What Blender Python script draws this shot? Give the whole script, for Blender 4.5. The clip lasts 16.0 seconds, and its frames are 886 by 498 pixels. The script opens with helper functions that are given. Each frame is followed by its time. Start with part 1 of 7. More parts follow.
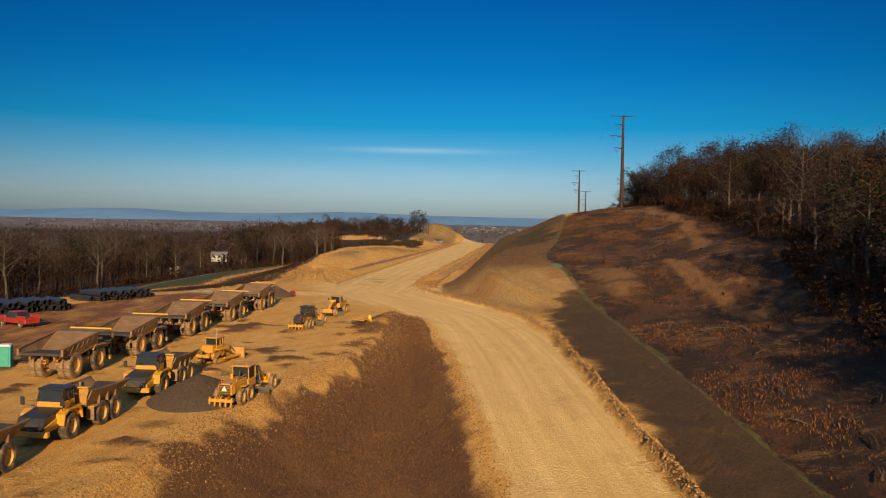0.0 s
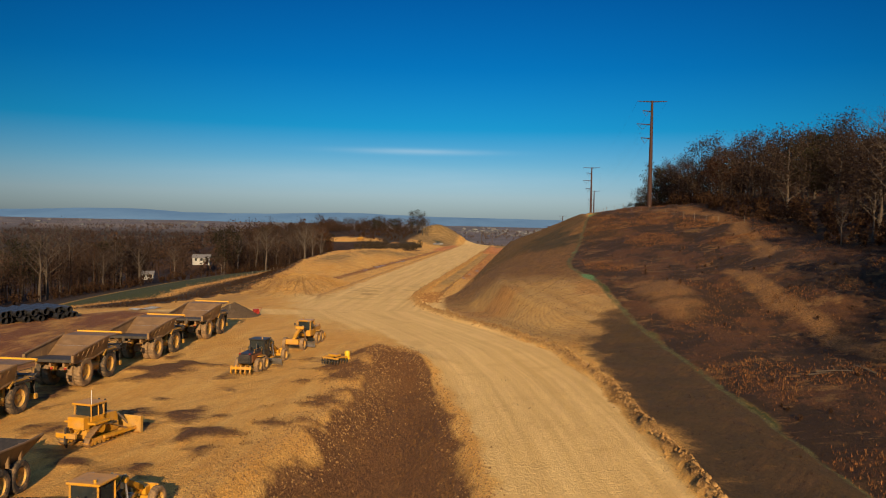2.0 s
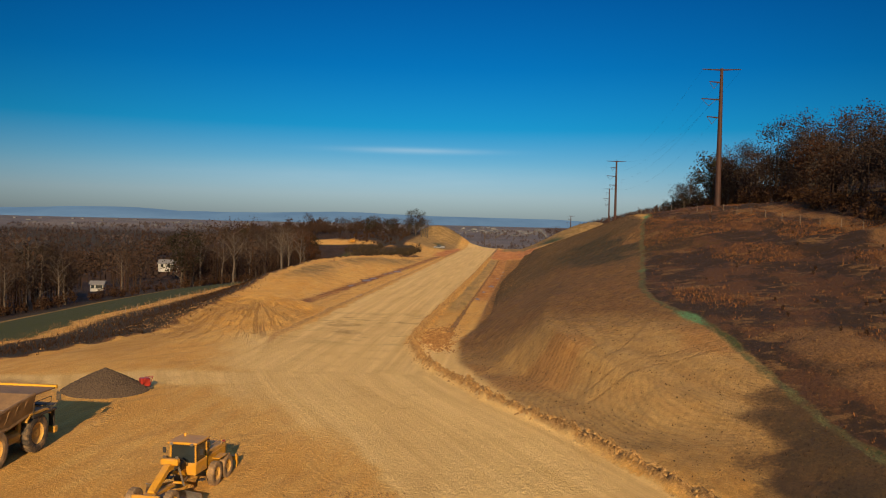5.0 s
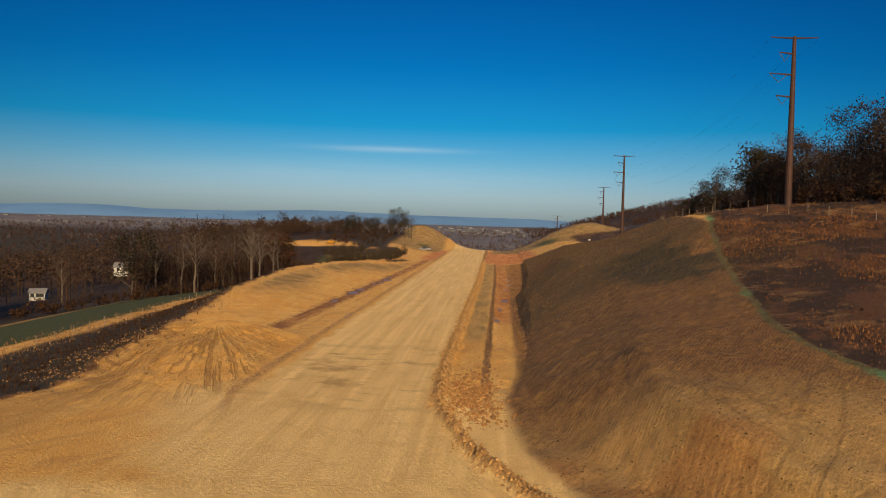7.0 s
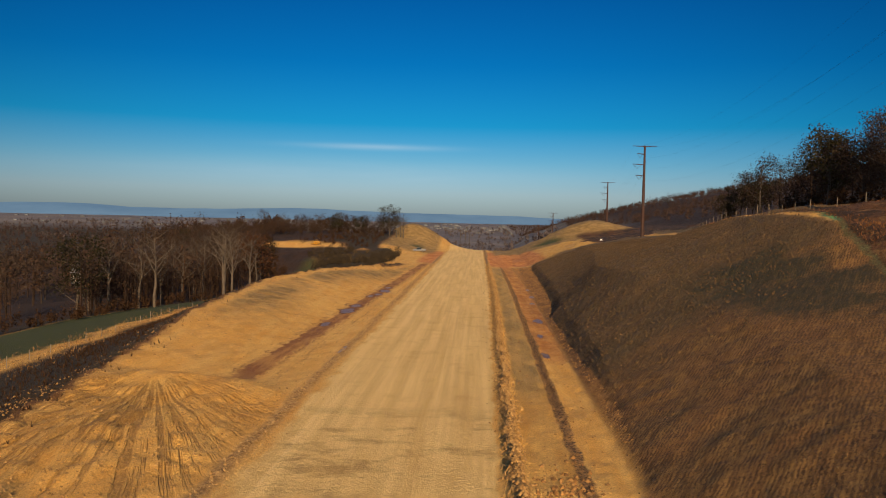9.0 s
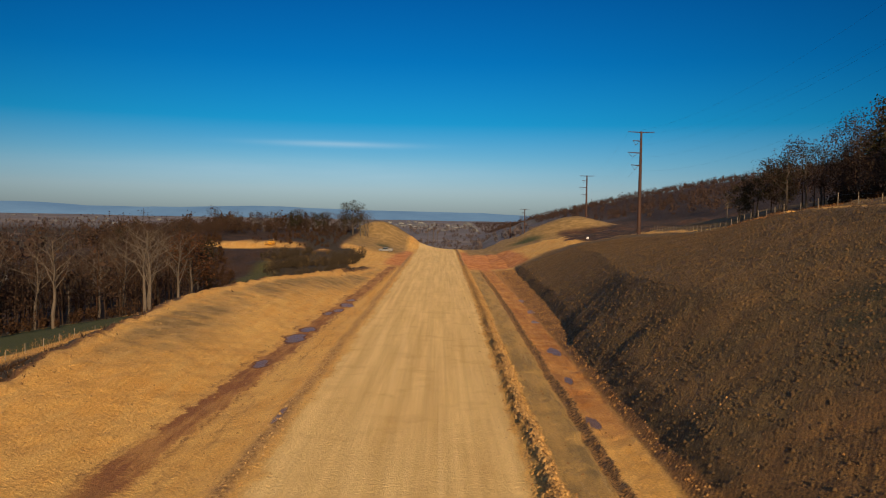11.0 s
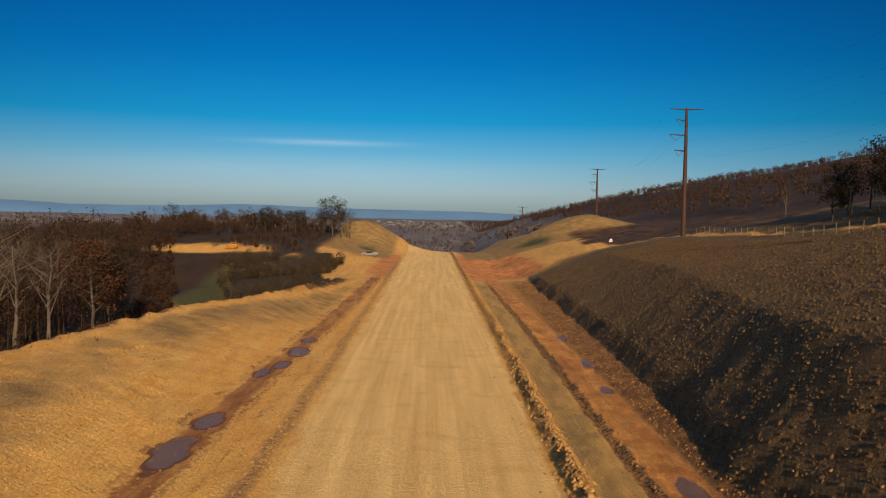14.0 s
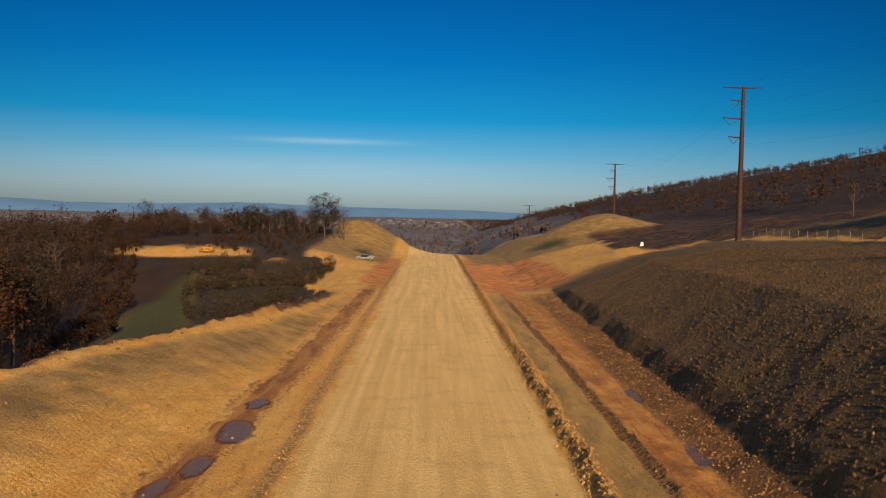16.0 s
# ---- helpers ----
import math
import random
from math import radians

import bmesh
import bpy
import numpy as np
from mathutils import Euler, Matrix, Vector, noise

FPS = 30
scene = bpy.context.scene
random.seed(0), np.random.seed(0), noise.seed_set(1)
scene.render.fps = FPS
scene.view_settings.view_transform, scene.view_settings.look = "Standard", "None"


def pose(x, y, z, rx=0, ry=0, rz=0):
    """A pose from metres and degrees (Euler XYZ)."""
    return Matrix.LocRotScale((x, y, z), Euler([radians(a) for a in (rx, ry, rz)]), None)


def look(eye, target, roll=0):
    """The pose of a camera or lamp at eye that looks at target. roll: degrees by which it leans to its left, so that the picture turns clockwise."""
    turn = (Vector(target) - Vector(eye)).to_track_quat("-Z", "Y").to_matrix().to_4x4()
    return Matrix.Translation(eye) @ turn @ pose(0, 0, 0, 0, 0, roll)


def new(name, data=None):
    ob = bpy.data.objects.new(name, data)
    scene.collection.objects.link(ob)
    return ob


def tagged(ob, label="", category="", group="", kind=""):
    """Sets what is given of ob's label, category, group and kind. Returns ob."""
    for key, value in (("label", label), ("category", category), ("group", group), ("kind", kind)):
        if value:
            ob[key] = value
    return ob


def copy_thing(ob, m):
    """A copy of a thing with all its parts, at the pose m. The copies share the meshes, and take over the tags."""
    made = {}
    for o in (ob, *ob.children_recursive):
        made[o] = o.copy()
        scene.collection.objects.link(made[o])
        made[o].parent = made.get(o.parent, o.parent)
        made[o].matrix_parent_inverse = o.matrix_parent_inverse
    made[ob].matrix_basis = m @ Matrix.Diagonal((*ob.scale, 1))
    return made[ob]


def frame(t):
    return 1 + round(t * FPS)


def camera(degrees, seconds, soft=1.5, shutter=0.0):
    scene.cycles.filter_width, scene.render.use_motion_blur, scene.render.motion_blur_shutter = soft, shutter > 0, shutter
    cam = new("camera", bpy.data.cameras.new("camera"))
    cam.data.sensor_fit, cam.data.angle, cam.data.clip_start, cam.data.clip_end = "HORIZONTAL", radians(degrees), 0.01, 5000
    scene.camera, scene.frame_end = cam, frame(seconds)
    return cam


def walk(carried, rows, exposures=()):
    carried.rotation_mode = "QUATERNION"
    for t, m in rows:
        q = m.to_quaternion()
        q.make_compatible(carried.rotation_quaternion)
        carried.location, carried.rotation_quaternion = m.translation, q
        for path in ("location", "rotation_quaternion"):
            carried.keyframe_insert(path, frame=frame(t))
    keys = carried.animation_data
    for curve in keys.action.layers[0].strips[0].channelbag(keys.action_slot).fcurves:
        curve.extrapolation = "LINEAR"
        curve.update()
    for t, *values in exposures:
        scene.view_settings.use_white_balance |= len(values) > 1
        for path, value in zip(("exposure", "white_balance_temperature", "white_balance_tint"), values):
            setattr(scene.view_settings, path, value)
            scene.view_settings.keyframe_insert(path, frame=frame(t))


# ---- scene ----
cam = camera(55.8, 16.0, soft=1.1)
METRES, EYE, TILT, LEAN, TURN = 270.0, 15.5, -2.0, -0.9, 5.3
ROWS = [
    (0.0, 0.0, 0.0, 0.0, -0.0, 0.11, -0.14),
    (0.5, -0.0006, 0.0294, 0.0008, 0.0, 0.15, -0.17),
    (1.0, -0.0012, 0.0597, 0.0018, -0.01, 0.17, -0.21),
    (1.5, -0.0019, 0.0906, 0.0028, -0.04, 0.18, -0.26),
    (2.0, -0.0025, 0.1218, 0.0037, -0.05, 0.18, -0.28),
    (2.5, -0.0033, 0.1533, 0.0044, -0.08, 0.18, -0.31),
    (3.0, -0.004, 0.1849, 0.0053, -0.1, 0.18, -0.33),
    (3.5, -0.0047, 0.2169, 0.0073, -0.12, 0.16, -0.35),
    (4.0, -0.0053, 0.2484, 0.0098, -0.13, 0.14, -0.37),
    (6.5, -0.0236, 0.405, 0.0175, -1.03, 0.08, -0.71),
    (7.0, -0.0298, 0.4363, 0.0191, -1.93, 0.07, -0.6),
    (7.5, -0.0351, 0.4673, 0.0207, -2.09, 0.03, -0.61),
    (8.0, -0.0394, 0.4986, 0.0222, -2.19, -0.02, -0.57),
    (8.5, -0.0426, 0.5301, 0.0234, -2.62, -0.06, -0.45),
    (9.0, -0.0449, 0.5614, 0.0247, -3.01, -0.1, -0.33),
    (11.5, -0.0444, 0.7206, 0.029, -5.7, -0.3, 0.03),
    (12.0, -0.0428, 0.7512, 0.03, -5.69, -0.3, 0.0),
    (12.5, -0.041, 0.7816, 0.0309, -6.25, -0.32, 0.03),
    (13.0, -0.0391, 0.812, 0.032, -6.26, -0.36, 0.06),
    (13.5, -0.037, 0.8427, 0.0328, -6.25, -0.37, 0.02),
    (14.0, -0.0348, 0.8732, 0.0338, -6.24, -0.38, 0.05),
    (14.5, -0.0328, 0.9037, 0.0348, -6.23, -0.41, -0.05),
    (15.0, -0.0308, 0.9344, 0.0359, -6.24, -0.45, -0.03),
    (15.5, -0.0287, 0.9653, 0.0366, -6.23, -0.45, -0.06),
    (16.0, -0.0267, 0.9957, 0.0383, -6.23, -0.47, -0.05),
]
walk(cam, [(t, pose(0, 0, EYE, TILT, LEAN, TURN) @ pose(METRES * x, METRES * y, METRES * z, 90 + pitch, roll, yaw)) for t, x, y, z, yaw, pitch, roll in ROWS], ((0.0, 0.88), (4.0, 0.82), (16.0, 0.84)))

# ---- sky, sun ----
SUN_DIR = Vector((0.16, -0.94, 0.305)).normalized()
world = bpy.data.worlds.new("world")
scene.world = world
world.use_nodes = True
wn, wl = world.node_tree.nodes, world.node_tree.links
wn.clear()
sky = wn.new("ShaderNodeTexSky")
sky.sky_type, sky.sun_disc = "NISHITA", False
sky.sun_elevation, sky.sun_rotation = math.asin(SUN_DIR.z), math.atan2(SUN_DIR.x, SUN_DIR.y)
sky.air_density, sky.dust_density, sky.ozone_density = 1.0, 0.6, 3.0
bg = wn.new("ShaderNodeBackground")
bg.inputs[1].default_value = 0.094
# the clear autumn sky is pale at the horizon and deepens fast; one thin streak of cloud
co = wn.new("ShaderNodeTexCoord")
sp = wn.new("ShaderNodeSeparateXYZ")
wl.new(co.outputs["Generated"], sp.inputs[0])
deep = wn.new("ShaderNodeValToRGB")
stops = ((0.0, (0.315, 0.395, 0.55)), (0.03, (0.345, 0.425, 0.585)), (0.065, (0.185, 0.375, 0.545)), (0.11, (0.018, 0.29, 0.48)), (0.18, (0.004, 0.215, 0.42)), (0.28, (0.002, 0.155, 0.345)), (0.38, (0.6, 0.7, 0.82)), (0.48, (1.0, 1.0, 1.0)), (1.0, (1.0, 1.0, 1.0)))
while len(deep.color_ramp.elements) < len(stops):
    deep.color_ramp.elements.new(0.5)
for e, (p_, c_) in zip(deep.color_ramp.elements, stops):
    e.position, e.color = p_, (*c_, 1)
wl.new(sp.outputs[2], deep.inputs[0])
tint = wn.new("ShaderNodeMix")
tint.data_type, tint.blend_type = "RGBA", "MULTIPLY"
tint.inputs[0].default_value = 1.0
wl.new(sky.outputs[0], tint.inputs[6])
wl.new(deep.outputs[0], tint.inputs[7])
out = wn.new("ShaderNodeOutputWorld")


def wmath(op, a, b=0.0):
    m = wn.new("ShaderNodeMath")
    m.operation = op
    for sock, v in zip(m.inputs, (a, b)):
        if isinstance(v, (int, float)):
            sock.default_value = v
        else:
            wl.new(v, sock)
    return m.outputs[0]


def bell(v, centre, width):
    d = wmath("DIVIDE", wmath("SUBTRACT", v, centre), width)
    return wmath("POWER", 2.718, wmath("MULTIPLY", wmath("MULTIPLY", d, d), -1.0))


mp = wn.new("ShaderNodeMapping")
mp.inputs["Scale"].default_value = (9.0, 1.0, 90.0)
wl.new(co.outputs["Generated"], mp.inputs[0])
wisp = wn.new("ShaderNodeTexNoise")
wisp.inputs["Scale"].default_value, wisp.inputs["Detail"].default_value = 1.0, 4.0
wl.new(mp.outputs[0], wisp.inputs["Vector"])
streak = wmath("MULTIPLY", bell(sp.outputs[2], 0.0832, 0.0032), bell(sp.outputs[0], -0.125, 0.075))
veil = wmath("MULTIPLY", bell(sp.outputs[2], 0.050, 0.016), bell(sp.outputs[0], -0.18, 0.28))
cloudy = wmath("MULTIPLY", wmath("ADD", wmath("MULTIPLY", streak, 0.55), wmath("MULTIPLY", veil, 0.25)), wmath("ADD", wisp.outputs[0], 0.35))
wash = wn.new("ShaderNodeMix")
wash.data_type = "RGBA"
wl.new(cloudy, wash.inputs[0])
wl.new(tint.outputs[2], wash.inputs[6])
wash.inputs[7].default_value = (3.0, 3.9, 4.5, 1)
# the sky dims to either side, a lens vignette put into its brightness
side = wmath("SUBTRACT", 1.0, wmath("MINIMUM", wmath("MULTIPLY", wmath("POWER", wmath("ABSOLUTE", wmath("ADD", sp.outputs[0], 0.02)), 2.0), 1.0), 0.3))
fade = wn.new("ShaderNodeVectorMath")
fade.operation = "SCALE"
wl.new(wash.outputs[2], fade.inputs[0])
wl.new(side, fade.inputs["Scale"])
wl.new(fade.outputs[0], bg.inputs[0])
wl.new(bg.outputs[0], out.inputs[0])
sun = new("sun", bpy.data.lights.new("sun", "SUN"))
sun.data.energy, sun.data.angle, sun.data.color = 4.25, radians(0.6), (1.0, 0.705, 0.395)
sun.matrix_world = look(SUN_DIR * 100, (0, 0, 0))

# ---- materials ----
def nodes_of(name):
    m = bpy.data.materials.new(name)
    m.use_nodes = True
    return m, m.node_tree.nodes, m.node_tree.links, m.node_tree.nodes["Principled BSDF"]


def add_noise(n, l, scale, detail=4.0, rough=0.55, coords=None, stretch=None):
    tex = n.new("ShaderNodeTexNoise")
    tex.inputs["Scale"].default_value, tex.inputs["Detail"].default_value = scale, detail
    tex.inputs["Roughness"].default_value = rough
    if coords is None:
        coords = n.new("ShaderNodeTexCoord").outputs["Object"]
    if stretch:
        mp = n.new("ShaderNodeMapping")
        mp.inputs["Scale"].default_value = stretch
        l.new(coords, mp.inputs[0])
        coords = mp.outputs[0]
    l.new(coords, tex.inputs["Vector"])
    return tex.outputs[0]


def ramp(n, l, value, stops):
    r = n.new("ShaderNodeValToRGB")
    el = r.color_ramp.elements
    while len(el) < len(stops):
        el.new(0.5)
    for e, (p, c) in zip(el, stops):
        e.position = p
        e.color = (*c, 1) if isinstance(c, tuple) else (c, c, c, 1)
    l.new(value, r.inputs[0])
    return r.outputs[0]


def mix(n, l, fac, a, b, blend="MIX"):
    m = n.new("ShaderNodeMix")
    m.data_type, m.blend_type = "RGBA", blend
    for sock, v in ((m.inputs[0], fac), (m.inputs[6], a), (m.inputs[7], b)):
        if isinstance(v, (int, float)):
            sock.default_value = v
        elif isinstance(v, tuple):
            sock.default_value = (*v, 1)
        else:
            l.new(v, sock)
    return m.outputs[2]


def maths(n, l, op, a, b=0.0, c=None):
    m = n.new("ShaderNodeMath")
    m.operation = op
    for sock, v in zip(m.inputs, (a, b, c)):
        if v is None:
            continue
        if isinstance(v, (int, float)):
            sock.default_value = v
        else:
            l.new(v, sock)
    return m.outputs[0]


def bump(n, l, bsdf, height, strength=0.5, distance=0.05):
    b = n.new("ShaderNodeBump")
    b.inputs["Strength"].default_value, b.inputs["Distance"].default_value = strength, distance
    l.new(height, b.inputs["Height"])
    l.new(b.outputs[0], bsdf.inputs["Normal"])


def simple(name, lo, hi, scale=3.0, rough=0.7, metal=0.0, dirt=None, dirt_amount=0.0, bump_amount=0.15, spec=0.5):
    """Two-tone surface with fine grain and, if given, dust in patches."""
    m, n, l, p = nodes_of(name)
    big = add_noise(n, l, scale, 5)
    fine = add_noise(n, l, scale * 9, 3)
    col = mix(n, l, ramp(n, l, big, [(0.3, 0.0), (0.7, 1.0)]), lo, hi)
    if dirt:
        patch = add_noise(n, l, scale * 0.6, 6, 0.7)
        f = ramp(n, l, patch, [(0.62 - 0.35 * dirt_amount, 0.0), (0.85 - 0.3 * dirt_amount, min(1.0, 0.35 + dirt_amount))])
        col = mix(n, l, f, col, dirt)
    if dirt:
        grime = add_noise(n, l, scale * 2.3, 5, 0.7)
        col = mix(n, l, ramp(n, l, grime, [(0.55, 0.0), (0.75, 0.55)]), col, (0.06, 0.038, 0.02))
    col = mix(n, l, 0.35, col, ramp(n, l, fine, [(0.2, 0.55), (0.8, 1.0)]), "MULTIPLY")
    l.new(col, p.inputs["Base Color"])
    p.inputs["Roughness"].default_value, p.inputs["Metallic"].default_value = rough, metal
    p.inputs["Specular IOR Level"].default_value = spec
    if bump_amount:
        bump(n, l, p, fine, bump_amount, 0.02)
    return m


DUST = (0.38, 0.235, 0.105)
M = {
    "yellow": simple("machine_yellow", (0.44, 0.205, 0.010), (0.56, 0.27, 0.016), 1.5, 0.42, 0, DUST, 0.42),
    "yellow_old": simple("machine_yellow_faded", (0.36, 0.19, 0.025), (0.48, 0.26, 0.035), 1.5, 0.55, 0, DUST, 0.5),
    "dump": simple("dump_body_steel", (0.15, 0.088, 0.038), (0.25, 0.148, 0.062), 0.9, 0.6, 0.1, (0.36, 0.23, 0.105), 0.34),
    "rib": simple("rib_steel", (0.19, 0.112, 0.046), (0.28, 0.165, 0.070), 0.9, 0.6, 0.1, DUST, 0.3),
    "rust": simple("rust_brown_paint", (0.17, 0.062, 0.02), (0.26, 0.10, 0.03), 1.2, 0.55, 0, DUST, 0.25),
    "canopy": simple("canopy_edge_yellow", (0.56, 0.27, 0.010), (0.64, 0.33, 0.016), 1.5, 0.5, 0, DUST, 0.25),
    "black": simple("black_paint", (0.012, 0.012, 0.013), (0.03, 0.028, 0.026), 2, 0.45, 0, DUST, 0.05),
    "dark": simple("dark_steel", (0.03, 0.027, 0.024), (0.07, 0.06, 0.05), 3, 0.6, 0.4, DUST, 0.2),
    "tyre": simple("tyre_rubber", (0.028, 0.024, 0.02), (0.06, 0.048, 0.035), 3, 0.9, 0, DUST, 0.42, 0.3),
    "tyre_dusty": simple("tyre_rubber_dusty", (0.12, 0.078, 0.04), (0.20, 0.13, 0.068), 3, 0.95, 0, (0.38, 0.24, 0.11), 0.5, 0.3),
    "rim": simple("wheel_rim_yellow", (0.52, 0.29, 0.05), (0.66, 0.38, 0.07), 3, 0.6, 0.1, DUST, 0.5),
    "glass": simple("cab_glass", (0.015, 0.02, 0.022), (0.03, 0.038, 0.04), 1, 0.06, 0.0, None, 0, 0),
    "steel": simple("bare_steel", (0.30, 0.28, 0.25), (0.45, 0.42, 0.38), 3, 0.35, 0.8, DUST, 0.2),
    "pole": simple("weathered_pole_steel", (0.030, 0.014, 0.010), (0.055, 0.022, 0.015), 0.6, 0.75, 0.3),
    "bark": simple("bark", (0.035, 0.026, 0.019), (0.08, 0.06, 0.042), 2, 0.9),
    "bark_pale": simple("pale_bark", (0.050, 0.037, 0.027), (0.098, 0.075, 0.053), 2, 0.85),
    "wood": simple("fence_wood", (0.13, 0.10, 0.07), (0.21, 0.165, 0.115), 2, 0.85),
    "white": simple("white_paint", (0.52, 0.51, 0.48), (0.62, 0.61, 0.58), 2, 0.6),
    "roof": simple("grey_roof", (0.10, 0.10, 0.105), (0.17, 0.165, 0.16), 2, 0.8),
    "red": simple("red_paint", (0.24, 0.018, 0.011), (0.34, 0.028, 0.016), 2, 0.4, 0, DUST, 0.1),
    "pipe": simple("black_plastic_pipe", (0.012, 0.013, 0.015), (0.03, 0.03, 0.034), 2, 0.35),
    "wire": simple("wire", (0.03, 0.03, 0.03), (0.05, 0.05, 0.05), 2, 0.5, 0.6),
}


def leaf_mat(name, stops, rough=0.75, thin=0.0):
    """Foliage: each leaf clump takes its own tone."""
    m, n, l, p = nodes_of(name)
    g = n.new("ShaderNodeNewGeometry")
    o = n.new("ShaderNodeObjectInfo")
    v = maths(n, l, "ADD", maths(n, l, "MULTIPLY", g.outputs["Random Per Island"], 0.6), maths(n, l, "MULTIPLY", o.outputs["Random"], 0.4))
    l.new(ramp(n, l, v, stops), p.inputs["Base Color"])
    p.inputs["Roughness"].default_value = rough
    p.inputs["Specular IOR Level"].default_value = 0.2
    if thin:
        tr = n.new("ShaderNodeBsdfTranslucent")
        l.new(p.inputs["Base Color"].links[0].from_socket, tr.inputs["Color"])
        both = n.new("ShaderNodeMixShader")
        both.inputs[0].default_value = thin
        l.new(p.outputs[0], both.inputs[1])
        l.new(tr.outputs[0], both.inputs[2])
        l.new(both.outputs[0], n["Material Output"].inputs[0])
    return m


M["leaf_russet"] = leaf_mat("russet_leaves", [(0.0, (0.030, 0.020, 0.015)), (0.45, (0.041, 0.026, 0.018)), (0.8, (0.055, 0.031, 0.019)), (1.0, (0.074, 0.036, 0.018))], thin=0.4)
M["leaf_far"] = leaf_mat("far_woods", [(0.0, (0.036, 0.025, 0.021)), (0.5, (0.052, 0.032, 0.025)), (1.0, (0.076, 0.042, 0.028))], thin=0.4)
# distance haze put into the pale grey tones of these woods
M["leaf_haze"] = leaf_mat("hazed_valley_woods", [(0.0, (0.070, 0.058, 0.060)), (0.5, (0.092, 0.074, 0.074)), (1.0, (0.12, 0.092, 0.086))], thin=0.4)
M["leaf_orange"] = leaf_mat("orange_leaves", [(0.0, (0.036, 0.016, 0.008)), (0.5, (0.062, 0.025, 0.010)), (1.0, (0.092, 0.036, 0.012))], thin=0.4)
M["leaf_olive"] = leaf_mat("olive_leaves", [(0.0, (0.012, 0.012, 0.006)), (0.5, (0.028, 0.024, 0.010)), (1.0, (0.055, 0.042, 0.015))], thin=0.45)
M["twig"] = leaf_mat("bare_twigs", [(0.0, (0.022, 0.015, 0.012)), (0.5, (0.045, 0.031, 0.023)), (1.0, (0.08, 0.056, 0.04))], 0.9, 0.3)
M["dry_grass"] = leaf_mat("dry_grass", [(0.0, (0.08, 0.042, 0.015)), (0.5, (0.16, 0.086, 0.03)), (1.0, (0.28, 0.16, 0.055))])
M["scrub"] = leaf_mat("scrub", [(0.0, (0.018, 0.010, 0.006)), (0.5, (0.042, 0.020, 0.009)), (1.0, (0.09, 0.044, 0.017))], thin=0.4)
M["gravel"] = leaf_mat("grey_gravel", [(0.0, (0.040, 0.029, 0.021)), (0.5, (0.070, 0.050, 0.034)), (1.0, (0.13, 0.092, 0.058))], 0.9)
M["clod"] = leaf_mat("earth_clods", [(0.0, (0.06, 0.036, 0.016)), (0.7, (0.11, 0.064, 0.026)), (1.0, (0.17, 0.10, 0.042))], 0.95)
M["berm_clod"] = leaf_mat("clay_clods", [(0.0, (0.24, 0.125, 0.038)), (0.6, (0.42, 0.24, 0.08)), (1.0, (0.58, 0.36, 0.14))], 0.95)
M["hollow_weed"] = leaf_mat("rusty_weeds", [(0.0, (0.075, 0.036, 0.014)), (0.5, (0.115, 0.055, 0.020)), (1.0, (0.165, 0.083, 0.030))], 0.9)
M["ditch_clod"] = leaf_mat("ditch_clods", [(0.0, (0.14, 0.065, 0.02)), (0.6, (0.28, 0.135, 0.04)), (1.0, (0.45, 0.24, 0.075))], 0.95)
M["hollow_clod"] = leaf_mat("hollow_clods", [(0.0, (0.13, 0.065, 0.022)), (0.6, (0.27, 0.145, 0.05)), (1.0, (0.44, 0.27, 0.10))], 0.95)
M["rusty_weed"] = leaf_mat("rusty_hill_weeds", [(0.0, (0.06, 0.024, 0.010)), (0.5, (0.15, 0.064, 0.022)), (1.0, (0.27, 0.14, 0.05))], 0.9)
M["straw"] = leaf_mat("straw", [(0.0, (0.07, 0.042, 0.018)), (0.6, (0.14, 0.085, 0.034)), (1.0, (0.26, 0.165, 0.07))], 0.9)
M["town"] = leaf_mat("far_walls", [(0.0, (0.07, 0.072, 0.078)), (0.7, (0.13, 0.135, 0.14)), (1.0, (0.34, 0.34, 0.34))], 0.9)
M["siding"] = simple("weathered_white_siding", (0.26, 0.26, 0.25), (0.36, 0.36, 0.34), 2, 0.7)
M["thicket"] = leaf_mat("thicket_stems", [(0.0, (0.028, 0.020, 0.014)), (0.6, (0.048, 0.035, 0.021)), (1.0, (0.085, 0.062, 0.031))], 0.9, 0.35)
M["dry_bush"] = leaf_mat("straw_bush", [(0.0, (0.07, 0.045, 0.02)), (0.6, (0.13, 0.085, 0.036)), (1.0, (0.22, 0.15, 0.065))], 0.9, 0.3)
M["silver"] = simple("silver_car_paint", (0.20, 0.20, 0.20), (0.30, 0.30, 0.29), 2, 0.35, 0.3, DUST, 0.1)
M["teal"] = simple("teal_plastic", (0.01, 0.22, 0.17), (0.015, 0.28, 0.22), 2, 0.5)
M["barrel"] = simple("yellow_plastic", (0.62, 0.38, 0.01), (0.68, 0.44, 0.015), 2, 0.5)

# ---- plan of the ground ----
def ip(y, ys, vs):
    return np.interp(y, ys, vs)


def ease(y, ys, vs):
    """The same, with its corners rounded off."""
    return sum(ip(y + d, ys, vs) for d in (-10, -5, 0, 5, 10)) / 5


def road_right(y):
    return ip(y, (20, 60, 76, 94, 115, 130, 144, 155, 172, 187, 200, 344, 600), (15, 11.1, 8.4, 6.5, 4, 0.2, -6.6, -13.5, -21, -24, -24.2, -22.8, -22.5))


def road_left(y):
    return ip(y, (20, 56, 67, 82, 100, 116, 128, 140, 160, 175, 190, 600), (1.5, -0.2, -2.2, -4.7, -7.9, -12, -16.5, -22, -32, -38, -40.3, -40))


